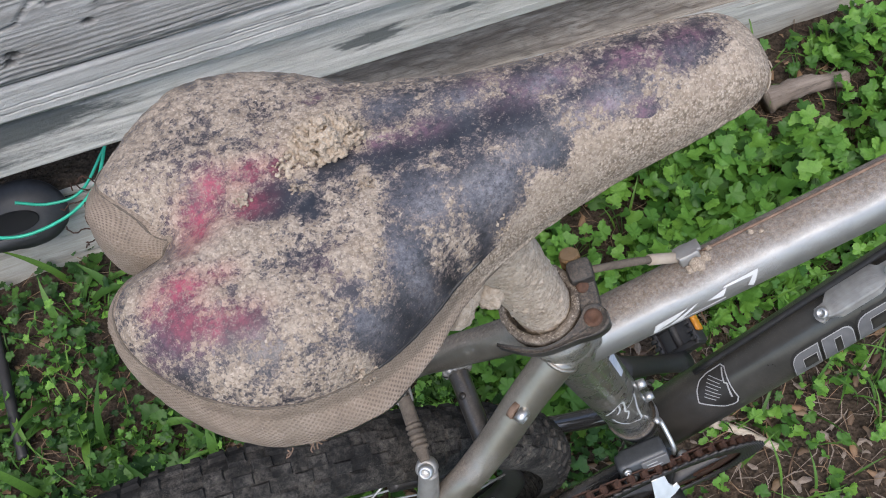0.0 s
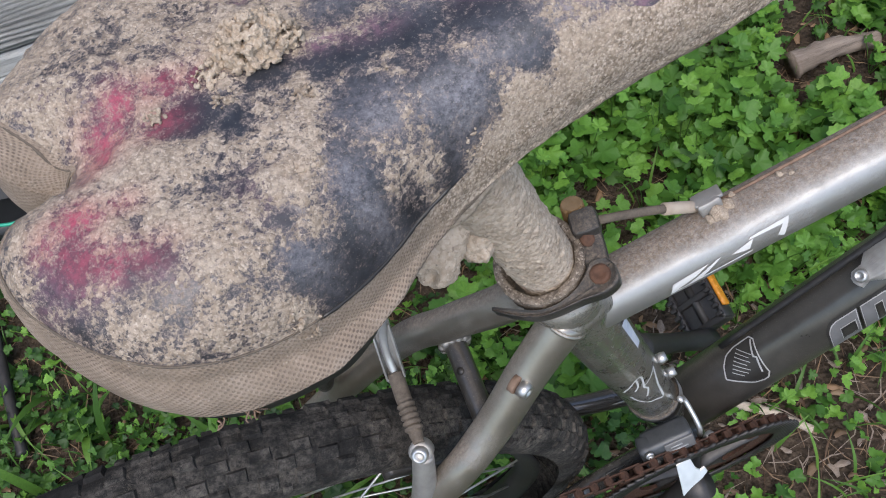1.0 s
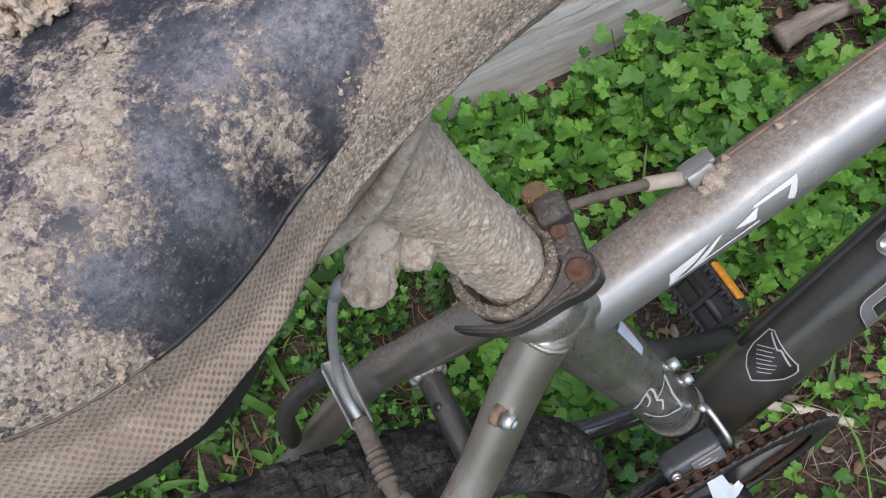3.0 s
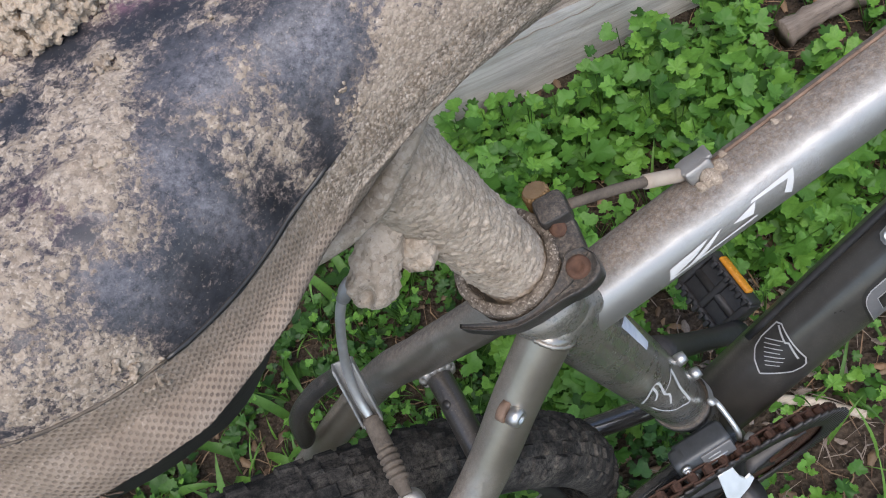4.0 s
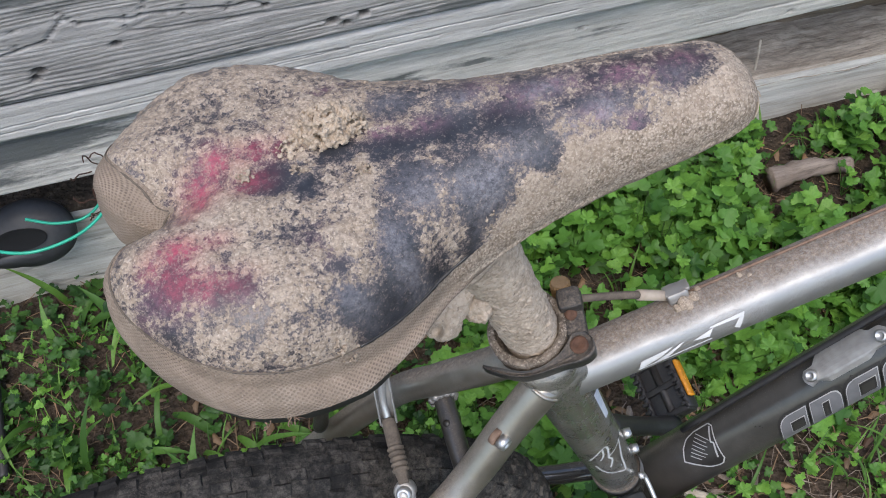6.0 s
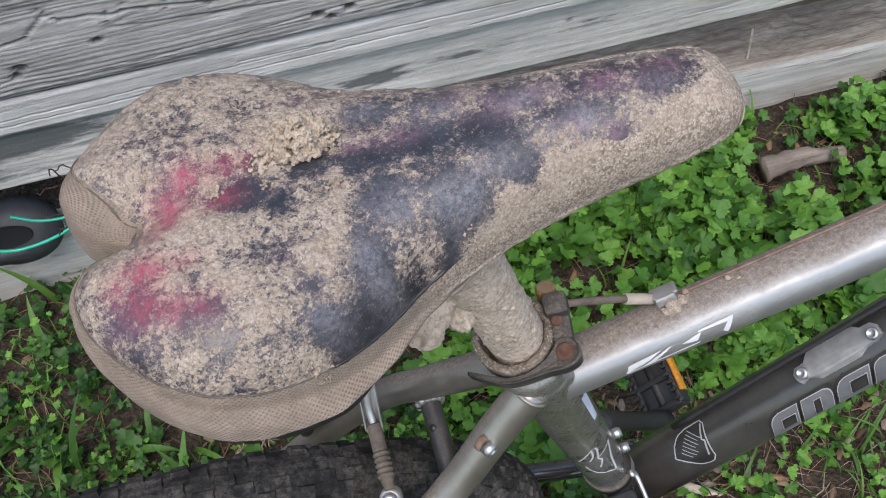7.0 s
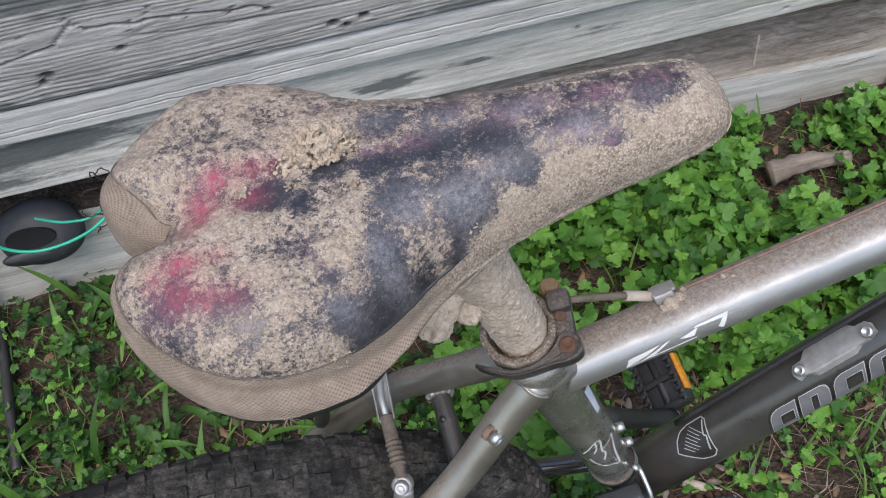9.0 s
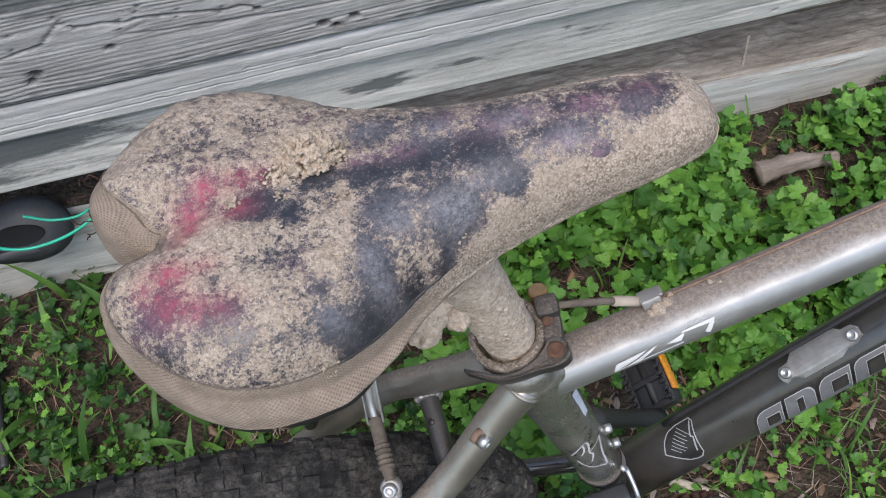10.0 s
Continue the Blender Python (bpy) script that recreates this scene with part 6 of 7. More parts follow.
# front derailleur, chainrings, chain, cranks and the far pedal
def ring_bm(r, y, thick, teeth, hole):
    bm = bmesh.new()
    n = teeth * 4
    outer = []
    for k in range(n):
        a = 2 * math.pi * k / n
        rr = r + (0.0035 if k % 4 in (1, 2) else -0.0015)
        outer.append((BB.x + rr * math.cos(a), BB.z + rr * math.sin(a)))
    inner = [(BB.x + hole * math.cos(2 * math.pi * k / n), BB.z + hole * math.sin(2 * math.pi * k / n)) for k in range(n)]
    lay = [[bm.verts.new((x, y + t, z)) for x, z in line] for line, t in ((outer, -thick / 2), (outer, thick / 2), (inner, thick / 2), (inner, -thick / 2))]
    for a, b in zip(lay, lay[1:] + lay[:1]):
        for k in range(n):
            bm.faces.new((a[k], a[(k + 1) % n], b[(k + 1) % n], b[k]))
    return bm


crankset = part("chainring", ring_bm(0.084, -0.050, 0.003, 42, 0.052), MAT_CHAIN, bike, "rusty toothed chainring", smooth=False)
part("inner_ring", ring_bm(0.066, -0.042, 0.003, 32, 0.040), MAT_CHAIN, crankset, smooth=False)
guard = ring_bm(0.0915, -0.0545, 0.002, 60, 0.072)
part("chain_guard", guard, MAT_BLACK, crankset, "black plastic chain guard ring")
for i in range(5):
    a = 2 * math.pi * i / 5 + 0.4
    arm_bm = pipe(steps(BB + Vector((0, -0.047, 0)), BB + Vector((0.06 * math.cos(a), -0.047, 0.06 * math.sin(a))), 4), [0.012, 0.009, 0.007, 0.006, 0.006], 12, flat=0.5)
    part("spider_arm", arm_bm, MAT_BLACK, crankset)
for sgn, direction in ((-1, Vector((-0.45, 0, -0.89))), (1, Vector((0.110, 0, -0.110)))):
    direction.normalize()
    y = sgn * 0.066
    end = BB + Vector((0, y + sgn * 0.008, 0)) + direction * 0.150
    crank = part("crank_arm", pipe(steps(BB + Vector((0, y, 0)), end, 8), [0.0155, 0.0135, 0.012, 0.011, 0.0105, 0.0105, 0.011, 0.012, 0.0125], 18, flat=0.75), MAT_BLACK, bike, "black crank arm")


# pedal on the far crank with its amber reflectors
def build_pedal(c, turn):
    m = Matrix.Translation(c) @ Matrix.Rotation(turn, 4, "Y") @ Matrix.Diagonal((0.6, 0.8, 0.9, 1))
    bm = bmesh.new()
    for dx in (-0.038, 0.038):
        block(bm, (0.012, 0.086, 0.024), m @ Matrix.Translation((dx, 0, 0)), 0.003)
    for dy in (-0.040, 0.0, 0.040):
        block(bm, (0.078, 0.010, 0.022), m @ Matrix.Translation((0, dy, 0)), 0.002)
    block(bm, (0.080, 0.080, 0.014), m, 0.002)
    for i in range(7):
        for dx in (-0.038, 0.038):
            block(bm, (0.012, 0.006, 0.006), m @ Matrix.Translation((dx - 0.002, -0.036 + i * 0.012, 0.013)), 0.001)
    lathe(bm, [(0.011, -0.045), (0.011, 0.045)], m @ Matrix.Rotation(radians(90), 4, "X"), 18)
    pedal = part("pedal", bm, MAT_BLACK, bike, "black plastic pedal with amber reflectors")
    for dx in (0.0455,):
        part("reflector", block(bmesh.new(), (0.008, 0.056, 0.013), m @ Matrix.Translation((dx + 0.003, 0, 0.004)), 0.0020), MAT_ORANGE, pedal, "amber reflector bar")
    return pedal


build_pedal(Vector((0.364, 0.121, 0.1515)), radians(-45))


def build_derailleur():
    bm = lathe(bmesh.new(), [(ST_R + 0.0004, -0.007), (ST_R + 0.0022, -0.007), (ST_R + 0.0022, 0.007), (ST_R + 0.0004, 0.007)], aim(on_seat(0.092), SEAT_DIR), 40)
    band = part("front_derailleur", bm, MAT_CLAMP, bike, "front derailleur clamped to the seat tube")
    strap = bmesh.new()
    for a0, a1 in zip(np.linspace(-0.5, 0.75, 12), np.linspace(-0.5, 0.75, 12)[1:]):
        lo, hi = 0.080, 0.106
        quad = [st(0.080 + 0.012 * (a - 0.1), a, 0.0032) for a in (a0, a1)] + [st(0.108 + 0.006 * (0.75 - a), a, 0.0032) for a in (a1, a0)]
        strap.faces.new([strap.verts.new(q) for q in quad])
    bmesh.ops.remove_doubles(strap, verts=strap.verts, dist=0.0002)
    part("strap", strap, MAT_WHITESTEEL, band, "bright steel clamp strap")
    c = Vector((0.218, -0.036, 0.349))
    rot = Matrix.Translation(c) @ Matrix.Rotation(radians(-14), 4, "Y") @ Matrix.Rotation(radians(-28), 4, "X")
    body = bmesh.new()
    block(body, (0.040, 0.020, 0.020), rot, 0.004)
    block(body, (0.016, 0.018, 0.026), rot @ Matrix.Translation((-0.017, -0.001, -0.003)), 0.005)
    part("derailleur_body", body, MAT_LINK, band, "slate grey linkage body")
    part("derailleur_plate", block(bmesh.new(), (0.024, 0.0022, 0.013), rot @ Matrix.Translation((0.007, -0.0102, 0.001)), 0.0008), MAT_GREYDECAL, band)
    for i, (dx, w) in enumerate(((0.002, 0.010), (0.004, 0.014))):
        part("print", block(bmesh.new(), (w, 0.0004, 0.0012), rot @ Matrix.Translation((dx + 0.002, -0.0115, 0.003 - 0.004 * i))), MAT_SILVER, band)
    for dx, dz in ((-0.018, 0.005), (-0.016, -0.007)):
        part("bolt", screw(rot @ Vector((dx, -0.0105, dz)), rot.to_3x3() @ Vector((0, -1, 0)), 0.0036, 0.0025), MAT_STEEL, band, "small steel screw")
    arm = spline([st(0.106, 0.7, 0.004), st(0.094, 0.62, 0.006), c + Vector((0.026, 0.0, 0.006)), c + Vector((0.028, -0.004, -0.010))], 6)
    part("cable_arm", pipe(arm, 0.0030, 10, flat=0.7), MAT_WHITESTEEL, band, "bright cable arm")
    part("bolt", screw(c + Vector((0.031, -0.008, -0.004)), (0.4, -0.8, 0.4), 0.0055, 0.006), MAT_STEEL, band, "clamp bolt")
    cage = bmesh.new()
    # outer cage plate, folded over the chain, with a hooked tip
    side = [(-0.004, 0.0), (0.019, 0.004), (0.024, -0.014), (0.030, -0.020), (0.038, -0.018), (0.041, -0.024), (0.030, -0.031), (0.010, -0.038), (-0.006, -0.046)]
    b0 = c + Vector((0.001, -0.010, -0.008))
    near, far = ([cage.verts.new(b0 + Vector((0.52 * x, t + 0.46 * z, 0.40 * z))) for x, z in side] for t in (-0.0105, -0.0088))
    n = len(side)
    for i in range(n):
        cage.faces.new((near[i], near[(i + 1) % n], far[(i + 1) % n], far[i]))
    cage.faces.new(near)
    cage.faces.new(far[::-1])
    part("cage", cage, MAT_WHITESTEEL, band, "bright chrome chain cage with a hooked tip", smooth=False)


build_derailleur()


# chain: links over the ring and back to the hub
def build_chain():
    y = -0.050
    rear = AXLE + Vector((0, y, 0))
    r0, r1 = 0.086, 0.036
    path = []
    for a in np.linspace(radians(-80), radians(98), 40):
        path.append(Vector((BB.x + r0 * math.cos(a), y, BB.z + r0 * math.sin(a))))
    top = path[-1]
    path += [top.lerp(rear + Vector((0.005, 0, r1)), i / 24) for i in range(1, 25)]
    low = rear + Vector((0, 0, -r1))
    path += [low.lerp(path[0], i / 24) for i in range(0, 24)]
    bm = bmesh.new()
    length = 0.0
    last = path[0]
    k = 0
    pitch = 0.0127
    spots = [path[0]]
    for q in path[1:]:
        while (q - last).length >= pitch:
            last = last + (q - last).normalized() * pitch
            spots.append(last)
    for i, (a, b) in enumerate(zip(spots, spots[1:])):
        if (b - a).length > 0.02:
            continue
        d = (b - a).normalized()
        up = Vector((0, 1, 0)).cross(d)
        rot = Matrix((d, Vector((0, 1, 0)), up)).transposed().to_4x4()
        gap = 0.0042 if i % 2 else 0.0028
        for s in (-1, 1):
            block(bm, (0.0165, 0.0011, 0.0082), Matrix.Translation((a + b) / 2 + Vector((0, s * gap, 0))) @ rot)
        lathe(bm, [(0.004, -0.0028), (0.004, 0.0028)], aim(a, (0, 1, 0)), 8)
    return part("chain", bm, MAT_CHAIN, bike, "brown rusty chain", smooth=False)


build_chain()


# ---- small things by the wall ----
def build_reel():
    ob = base("plastic_reel", (-0.336, 0.800, 0.183), "black plastic reel leaning on the pale beam", "reel", "", (50, 4, 0))
    body = lathe(bmesh.new(), [(0.041, -0.004), (0.0445, 0.0), (0.045, 0.004), (0.043, 0.010), (0.036, 0.017), (0.024, 0.0215), (0.010, 0.0232), (0.0004, 0.0235)], None, 56)
    for v in body.verts:
        v.co.x *= 1.24 + 0.10 * (v.co.y < 0) * v.co.y / -0.045
        v.co.z += 0.0015 * noise.noise(v.co * 40)
    part("spool", body, MAT_REEL, ob, "domed black plastic cover")
    # a closed plate over the dome; its black stands for the dark inside
    slot = lathe(bmesh.new(), [(0.0160, -0.012), (0.0160, 0.0), (0.0150, -0.0006), (0.0004, -0.0004)], Matrix.Translation((-0.010, -0.004, 0.0255)) @ Matrix.Rotation(radians(9), 4, "X") @ Matrix.Diagonal((2.0, 0.88, 1.0, 1.0)), 36)
    part("slot", slot, MAT_VOID, ob, "rounded slot, its inner darkness painted black")
    lip = lathe(bmesh.new(), [(0.0170, -0.004), (0.0180, 0.0), (0.0165, 0.0030), (0.0004, 0.0036)], Matrix.Translation((-0.020, -0.030, 0.0150)) @ Matrix.Rotation(radians(28), 4, "X") @ Matrix.Diagonal((1.9, 0.62, 1.0, 1.0)), 36)
    part("flap", lip, MAT_REEL, ob, "grey-black plastic lip below the slot")
    return ob


build_reel()


def line_thing(name, pts, r, material, label, category, sides=10, n=14):
    return thing(name, pipe(spline(pts, n), r, sides), material, label, category)


line_thing("green_wire", [(-0.4, 0.755, 0.298), (-0.376, 0.746, 0.281), (-0.362, 0.736, 0.243), (-0.32, 0.732, 0.224), (-0.261, 0.736, 0.232), (-0.218, 0.751, 0.255), (-0.183, 0.774, 0.303)], 0.0021, MAT_WIRE, "bright green plastic wire looped by the wall", "wire")
line_thing("green_wire", [(-0.316, 0.759, 0.255), (-0.282, 0.754, 0.24), (-0.242, 0.757, 0.241), (-0.194, 0.778, 0.28)], 0.0019, MAT_WIRE, "bright green plastic wire looped by the wall", "wire")


# ---- dead wood on the soil ----
def wood_thing(name, pts, rad, material, label, category, bumps):
    line = spline(pts, 10)
    n = len(line)
    rr = [rad[0] + (rad[1] - rad[0]) * i / (n - 1) for i in range(n)]
    return thing(name, pipe(line, rr, 18, bumps=bumps, scale=50), material, label, category)


wood_thing("dead_branch", [(0.700, 0.688, 0.046), (0.715, 0.689, 0.047), (0.745, 0.690, 0.050), (0.785, 0.687, 0.048), (0.835, 0.686, 0.040)], (0.0190, 0.0120), MAT_DEADWOOD, "thick brown dead branch lying among weeds", "branch", 0.004)
wood_thing("dry_stick", [(0.385, 0.29, 0.012), (0.42, 0.265, 0.014), (0.46, 0.225, 0.012)], (0.006, 0.005), MAT_STICK, "short pale dry stick on bare soil", "stick", 0.001)


for pts in ([(0.742, 0.862, 0.165), (0.733, 0.842, 0.128), (0.724, 0.828, 0.098)], [(0.895, 0.860, 0.112), (0.915, 0.845, 0.104), (0.935, 0.830, 0.096)]):
    wood_thing("dry_stalk", pts, (0.0022, 0.0014), MAT_STICK, "thin dry stalk leaning on the rotten beam", "stalk", 0.0003)
wood_thing("dry_stick", [(-0.034, 0.705, 0.040), (-0.010, 0.715, 0.047), (0.022, 0.722, 0.052)], (0.003, 0.010), MAT_STICK, "pale dry husk on weedy soil", "stick", 0.001)


# ---- weeds and grass ----
def leaf_outline(kind):
    """A lobed leaf seen from above, as (angle, radius) from its base to its tip and back: rounded lobes with deep notches and small blunt teeth."""
    lobes = (((0.0, 1.0, 0.62), (1.05, 0.92, 0.60), (2.05, 0.72, 0.62)), ((0.0, 1.0, 0.80), (1.30, 0.88, 0.80), (2.3, 0.55, 0.5)), ((0.0, 1.0, 0.52), (0.88, 0.90, 0.50), (1.75, 0.78, 0.52), (2.5, 0.5, 0.4)), ((0.0, 0.98, 0.95), (1.5, 0.85, 0.95)))[kind]
    pts = []
    n = 60
    for i in range(n + 1):
        a = -math.pi + 2 * math.pi * i / n
        r = max(R * max(0.0, 1 - 0.42 * ((abs(a) - c) / w) ** 2) for c, R, w in lobes)
        r = max(r, 0.34) * (0.95 + 0.07 * math.cos(a * (15, 18, 21, 16)[kind]))
        if abs(a) > 2.9:
            r *= 0.5
        pts.append((a, r))
    return pts


def leaf_verts(kind):
    """Points and faces of one leaf of unit size that points along +x from its base, cupped and gently ruffled."""
    verts, faces = [(0.36, 0.0, 0.0)], []
    for a, r in leaf_outline(kind)[:-1]:
        x, y = 0.36 + 0.60 * r * math.cos(a), 0.66 * r * math.sin(a)
        verts.append((x, y, 0.28 * abs(y) ** 1.2 - 0.20 * (x - 0.3) ** 2 + 0.055 * math.sin((4, 5, 6, 3)[kind] * a + kind)))
    n = len(verts) - 1
    for i in range(n):
        faces.append((0, 1 + i, 1 + (i + 1) % n))
    return verts, faces


LEAF_MESH = []
for kind in range(4):
    v, f = leaf_verts(kind)
    me = bpy.data.meshes.new("leaf")
    me.from_pydata(v, [], f)
    for p in me.polygons:
        p.use_smooth = True
    me.materials.append(MAT_LEAF)
    LEAF_MESH.append((me, v, f))


def leaf_pose(rng, p, spread, size):
    yaw = rng.uniform(0, 360)
    return Matrix.Translation(p) @ pose(0, 0, 0, 0, 0, yaw) @ pose(0, 0, 0, rng.uniform(-34, 34), -rng.uniform(-14, 42) * spread, 0) @ Matrix.Diagonal((size, size * rng.uniform(0.85, 1.1), size, 1))


def density(x, y):
    """How thick the weeds stand: dense between wheel line and wall ahead of the saddle, thin on the bare soil."""
    if y > 0.775:
        return 0.0
    d = 0.12
    d += 1.0 * smooth(0.17, 0.26, x) * smooth(0.40, 0.47, y) * smooth(0.80, 0.74, y + 0.05 * noise.noise(Vector((x * 9, y * 9, 1)))) * (1 - smooth(0.62, 0.72, x) * smooth(0.72, 0.60, y) * 0.0)
    d -= 0.8 * blob(x, y, 0.80, 0.62, 0.13, 0.07) + 0.7 * blob(x, y, 0.36, 0.46, 0.06, 0.05) + 1.7 * blob(x, y, 0.405, 0.600, 0.070, 0.036) + 1.2 * blob(x, y, 0.84, 0.685, 0.16, 0.035) + 1.4 * blob(x, y, 0.70, 0.665, 0.055, 0.035)
    d += 0.5 * smooth(0.25, 0.10, x) * smooth(0.28, 0.34, y) * smooth(-0.05, 0.06, x)
    d += 0.15 * smooth(0.1, -0.1, x) * smooth(0.34, 0.42, y) + 0.2 * smooth(0.45, 0.6, x) * smooth(0.35, 0.42, y)
    d -= 1.3 * blob(x, y, 0.770, 0.764, 0.075, 0.040) + 0.9 * blob(x, y, 0.665, 0.650, 0.05, 0.035)
    d += 1.1 * blob(x, y, 0.225, 0.370, 0.055, 0.075)
    d += 0.25 * noise.noise(Vector((x * 6, y * 6, 3)))
    return d


def build_weeds():
    rng = random.Random(11)
    mass_v, mass_f = [], []
    stem_v, stem_f = [], []
    plants = 0
    singles = 0
    for _ in range(9500):
        x, y = rng.uniform(-0.75, 1.35), rng.uniform(0.02, 0.79)
        if rng.random() > density(x, y) * 0.33 or y > 0.768:
            continue
        if abs(y - 0.245) < 0.06 and -0.2 < x < 0.15:
            continue
        g = ground_height(x, y)
        thick = density(x, y)
        tall = rng.uniform(0.015, 0.100) * (0.5 + 0.5 * min(1.0, max(0.0, thick)))
        leaves = rng.randint(3, 6) if thick < 0.5 else rng.randint(5, 9)
        big = rng.uniform(0.020, 0.035) * (1.0 if x > 0.12 and thick > 0.4 else 0.62 if x > 0.12 else 0.42)
        as_thing = 0.28 < x < 0.75 and 0.42 < y < 0.76 and singles < 300 and rng.random() < 0.75
        if as_thing:
            plant = base("weed", (x, y, g), "leafy green weed with lobed leaves on soil", "weed", "weeds by the wall")
        for i in range(leaves):
            a = rng.uniform(0, 2 * math.pi)
            out = rng.uniform(0.006, 0.034)
            top = Vector((out * math.cos(a), out * math.sin(a), tall * rng.uniform(0.35, 1.05)))
            m = leaf_pose(rng, top, 1.0, big * rng.uniform(0.7, 1.2))
            if as_thing:
                ob = new("leaf", LEAF_MESH[rng.randrange(4)][0])
                ob.parent = plant
                ob.matrix_local = m
                singles += 1
            else:
                _, v, f = LEAF_MESH[rng.randrange(4)]
                k = len(mass_v)
                w = Matrix.Translation((x, y, g)) @ m
                mass_v += [tuple(w @ Vector(q)) for q in v]
                mass_f += [tuple(k + i for i in face) for face in f]
            foot = Vector((x, y, g - 0.003))
            head = Vector((x, y, g)) + m.translation
            side = Vector((0.0008, 0.0006, 0))
            mid = foot.lerp(head, 0.6) + Vector((0, 0, 0.006))
            k = len(stem_v)
            for q in (foot, mid, head):
                stem_v += [tuple(q - side), tuple(q + side), tuple(q + Vector((-0.0006, 0.0008, 0)))]
            stem_f += [(k + r * 3 + s, k + r * 3 + (s + 1) % 3, k + r * 3 + 3 + (s + 1) % 3, k + r * 3 + 3 + s) for r in (0, 1) for s in (0, 1, 2)]
    for name, v, f, material, label in (("weed_patch", mass_v, mass_f, MAT_LEAFMASS, "dense patch of bright green lobed weeds"), ("weed_stems", stem_v, stem_f, MAT_GRASS, "thin green weed stems")):
        me = bpy.data.meshes.new(name)
        me.from_pydata(v, [], f)
        for p in me.polygons:
            p.use_smooth = True
        me.materials.append(material)
        tagged(new(name, me), label, "weeds", kind="stuff")


build_weeds()


def blades(count, where, length, width, seed, droop):
    rng = random.Random(seed)
    verts, faces = [], []
    made = 0
    while made < count:
        x, y, keep = where(rng)
        if not keep:
            continue
        made += 1
        yaw = rng.uniform(0, 2 * math.pi)
        ll, ww = length * rng.uniform(0.5, 1.2), width * rng.uniform(0.6, 1.2)
        lean = rng.uniform(0.3, 1.2)
        g = ground_height(x, y)
        d = Vector((math.cos(yaw), math.sin(yaw), 0))
        s = Vector((-d.y, d.x, 0))
        p = Vector((x, y, g - 0.004))
        ang = math.pi / 2 - lean * 0.5
        k = len(verts)
        n = 6
        for i in range(n + 1):
            u = i / n
            w = ww * (0.5 + 0.5 * math.sin(math.pi * min(1.0, 0.25 + u * 0.75))) * (1 - u ** 3)
            verts += [tuple(p - s * w / 2 + Vector((0, 0, w * 0.2))), tuple(p), tuple(p + s * w / 2 + Vector((0, 0, w * 0.2)))]
            p = p + (d * math.cos(ang) + Vector((0, 0, 1)) * math.sin(ang)) * ll / n
            ang -= droop * lean / n
            p.z = max(p.z, g + 0.004)
        for i in range(n):
            q = k + i * 3
            faces += [(q, q + 1, q + 4, q + 3), (q + 1, q + 2, q + 5, q + 4)]
    return verts, faces


def stuff(name, data, material, label, category):
    me = bpy.data.meshes.new(name)
    me.from_pydata(data[0], [], data[1])
    for p in me.polygons:
        p.use_smooth = True
    me.materials.append(material)
    return tagged(new(name, me), label, category, kind="stuff")


def left_side(rng):
    x, y = rng.uniform(-0.75, 0.05), rng.uniform(0.32, 0.79)
    return x, y, rng.random() < 0.7


def right_side(rng):
    x, y = rng.uniform(0.40, 1.3), rng.uniform(-0.1, 0.78)
    return x, y, rng.random() < 0.35 + 0.5 * noise.noise(Vector((x * 4, y * 4, 8)))


def low_leaves(count, seed, x0, x1, y0, y1):
    """Small creeping leaves in loose rosettes, close to the soil."""
    rng = random.Random(seed)
    verts, faces = [], []
    while len(verts) < count * 61:
        x, y = rng.uniform(x0, x1), rng.uniform(y0, y1)
        if rng.random() > 0.55 + 0.8 * noise.noise(Vector((x * 7, y * 7, 12))) + 0.25 * smooth(0.5, 0.35, y):
            continue
        g = ground_height(x, y)
        size = rng.uniform(0.008, 0.017) if rng.random() < 0.85 else rng.uniform(0.020, 0.030)
        for i in range(rng.randint(3, 7)):
            a, out = rng.uniform(0, 2 * math.pi), rng.uniform(0.003, 0.020)
            m = leaf_pose(rng, Vector((x + out * math.cos(a), y + out * math.sin(a), g + rng.uniform(0.003, 0.030))), 1.0, size * rng.uniform(0.7, 1.2))
            _, v, f = LEAF_MESH[rng.randrange(4)]
            k = len(verts)
            verts += [tuple(m @ Vector(q)) for q in v]
            faces += [tuple(k + j for j in face) for face in f]
    return verts, faces


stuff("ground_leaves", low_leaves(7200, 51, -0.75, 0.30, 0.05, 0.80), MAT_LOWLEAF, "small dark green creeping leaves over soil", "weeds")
stuff("sparse_leaves", low_leaves(1100, 52, 0.32, 1.25, -0.10, 0.46), MAT_LEAFMASS, "small scattered green leaves on bare soil", "weeds")
stuff("wide_grass", blades(130, left_side, 0.13, 0.0135, 21, 2.6), MAT_GRASS, "broad bright grass blades on soil", "grass")
stuff("thin_grass", blades(520, left_side, 0.055, 0.0028, 22, 2.2), MAT_GRASS, "thin short grass", "grass")
stuff("grass", blades(760, right_side, 0.085, 0.0042, 23, 2.4), MAT_GRASS, "thin grass tufts on bare soil", "grass")


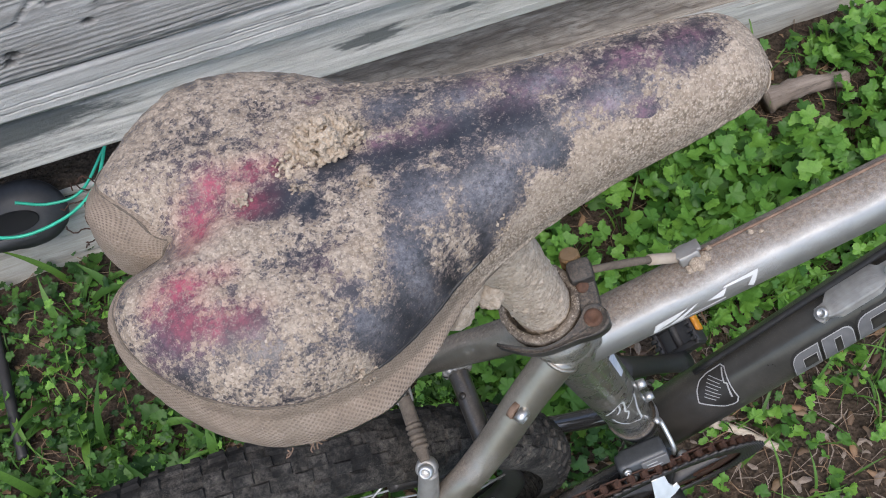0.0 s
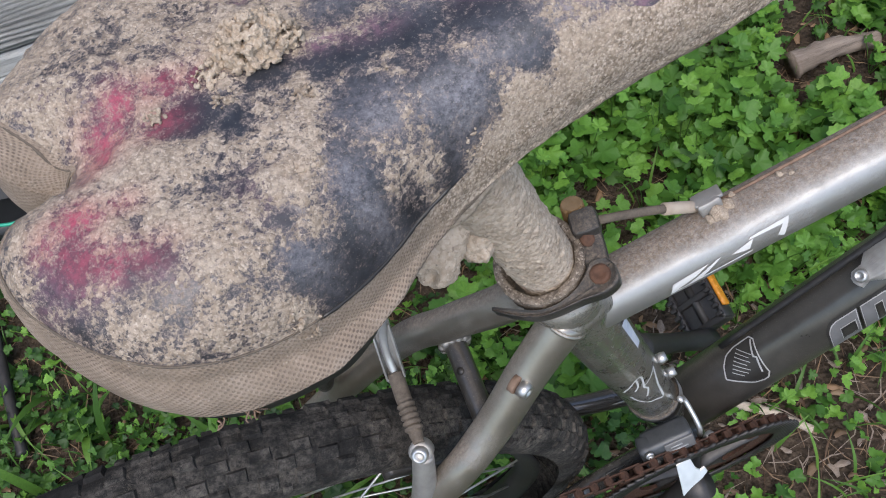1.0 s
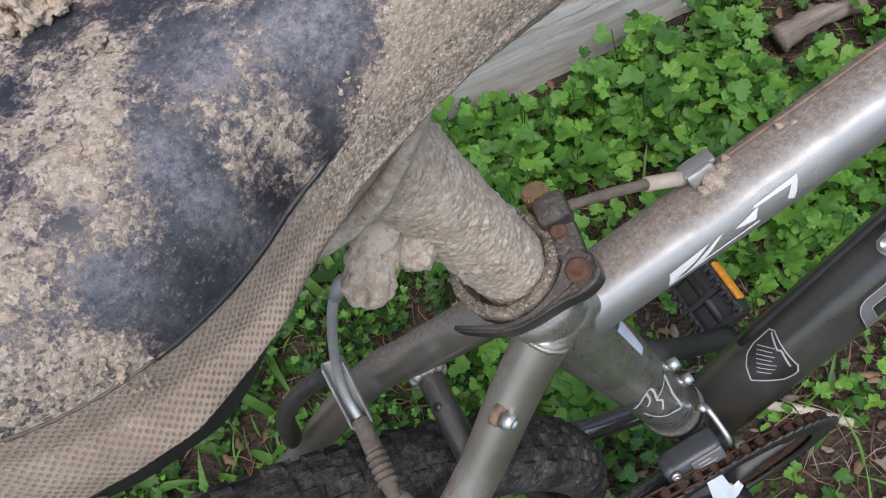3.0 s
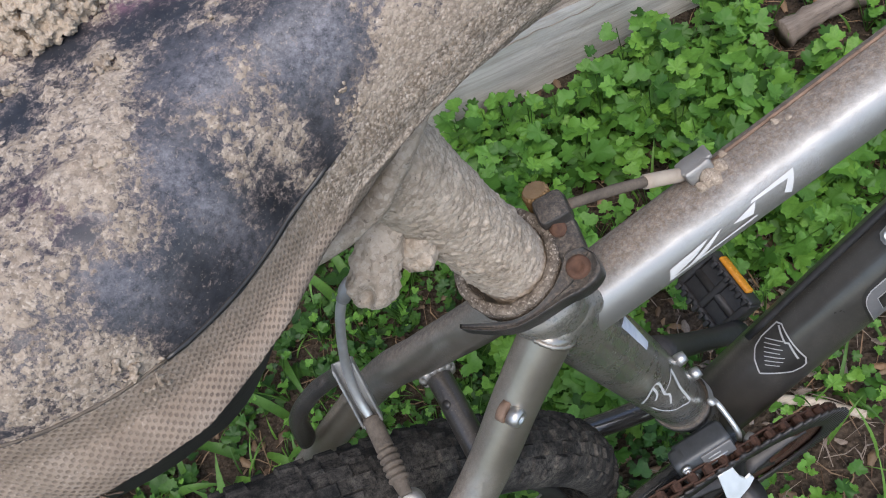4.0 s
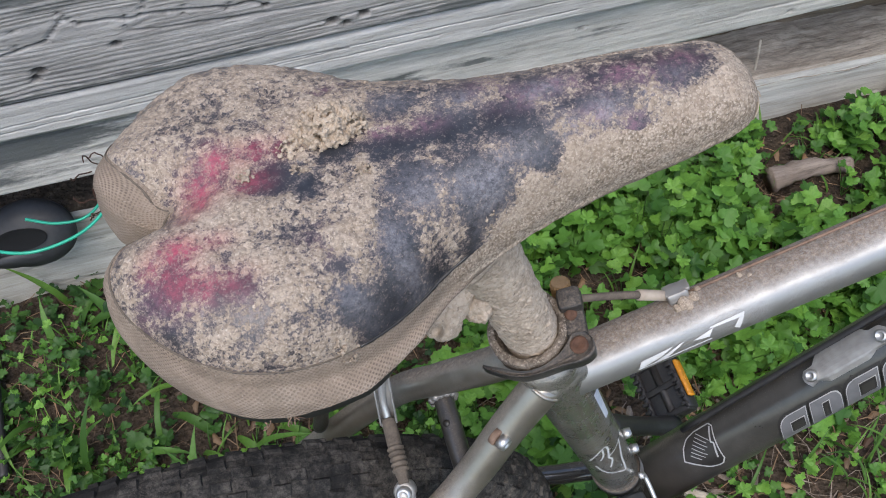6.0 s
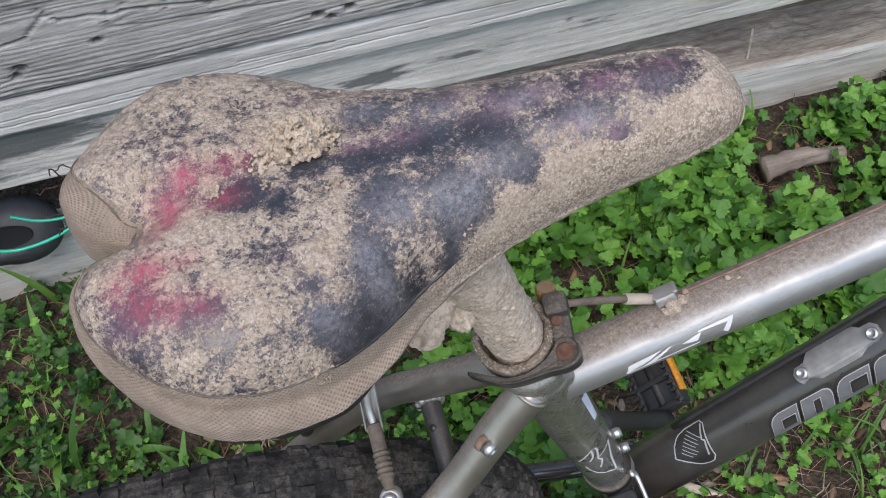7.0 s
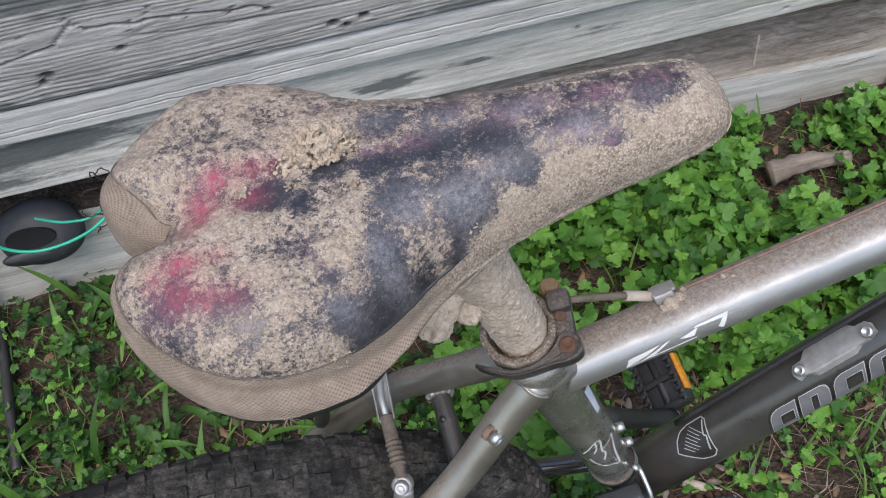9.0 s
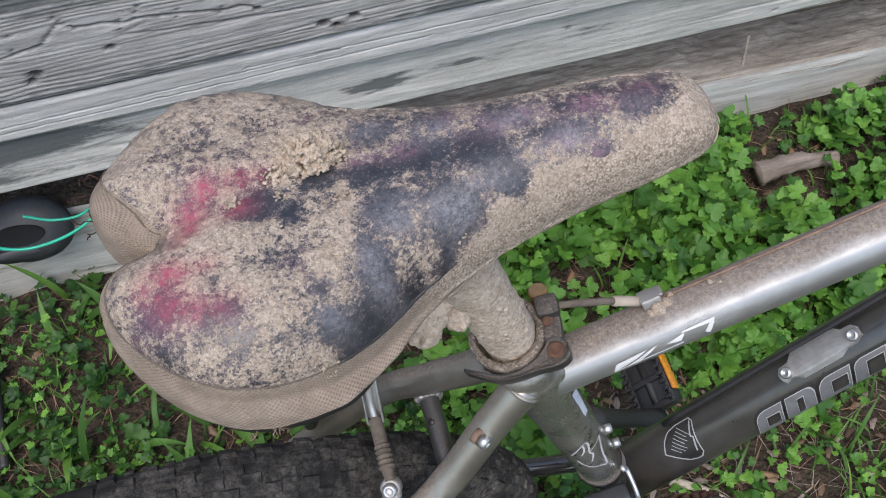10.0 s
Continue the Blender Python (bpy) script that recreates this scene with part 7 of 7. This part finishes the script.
def litter(count, seed, x0=-0.75, x1=1.3, y0=-0.05, y1=0.80):
    """Dry stalks and crumbs of dead leaf on the soil."""
    rng = random.Random(seed)
    verts, faces = [], []
    for _ in range(count):
        x, y = rng.uniform(x0, x1), rng.uniform(y0, y1)
        g = ground_height(x, y) + 0.002
        yaw = rng.uniform(0, math.pi)
        d = Vector((math.cos(yaw), math.sin(yaw), rng.uniform(-0.1, 0.25)))
        s = Vector((-d.y, d.x, 0)).normalized()
        flat = rng.random() < 0.35
        ll = rng.uniform(0.008, 0.02) if flat else rng.uniform(0.015, 0.06)
        ww = ll * 0.5 if flat else rng.uniform(0.0008, 0.0022)
        p = Vector((x, y, g))
        k = len(verts)
        bend = s * rng.uniform(-0.2, 0.2) * ll
        for u in (0.0, 0.5, 1.0):
            c = p + d * ll * u + bend * math.sin(math.pi * u) + Vector((0, 0, 0.15 * ll * math.sin(math.pi * u)))
            w = ww * (0.5 + math.sin(math.pi * u) * 0.5)
            verts += [tuple(c - s * w / 2), tuple(c + Vector((0, 0, w * 0.5))), tuple(c + s * w / 2)]
        for r in (0, 3):
            faces += [(k + r, k + r + 1, k + r + 4, k + r + 3), (k + r + 1, k + r + 2, k + r + 5, k + r + 4)]
    return verts, faces


stuff("litter", litter(4200, 31), MAT_DEADLEAF, "dry stalks and dead leaf crumbs on soil", "litter")
stuff("litter", litter(500, 47, 0.10, 0.75, 0.05, 0.50), MAT_DEADWOOD, "brown bits of straw and bark on bare soil", "litter")

# black cables that hang down by the wall and run into the grass
line_thing("black_cable", [(-0.47, 0.785, 0.27), (-0.452, 0.790, 0.165), (-0.456, 0.790, 0.060), (-0.446, 0.722, 0.048), (-0.438, 0.617, 0.042), (-0.436, 0.545, 0.028)], 0.0072, MAT_HOSE, "black rubber cable trailing into grass", "cable")
line_thing("black_cable", [(-0.480, 0.785, 0.27), (-0.465, 0.790, 0.16), (-0.500, 0.780, 0.050), (-0.504, 0.68, 0.046), (-0.516, 0.585, 0.038), (-0.53, 0.50, 0.028)], 0.0072, MAT_HOSE, "black rubber cable trailing into grass", "cable")
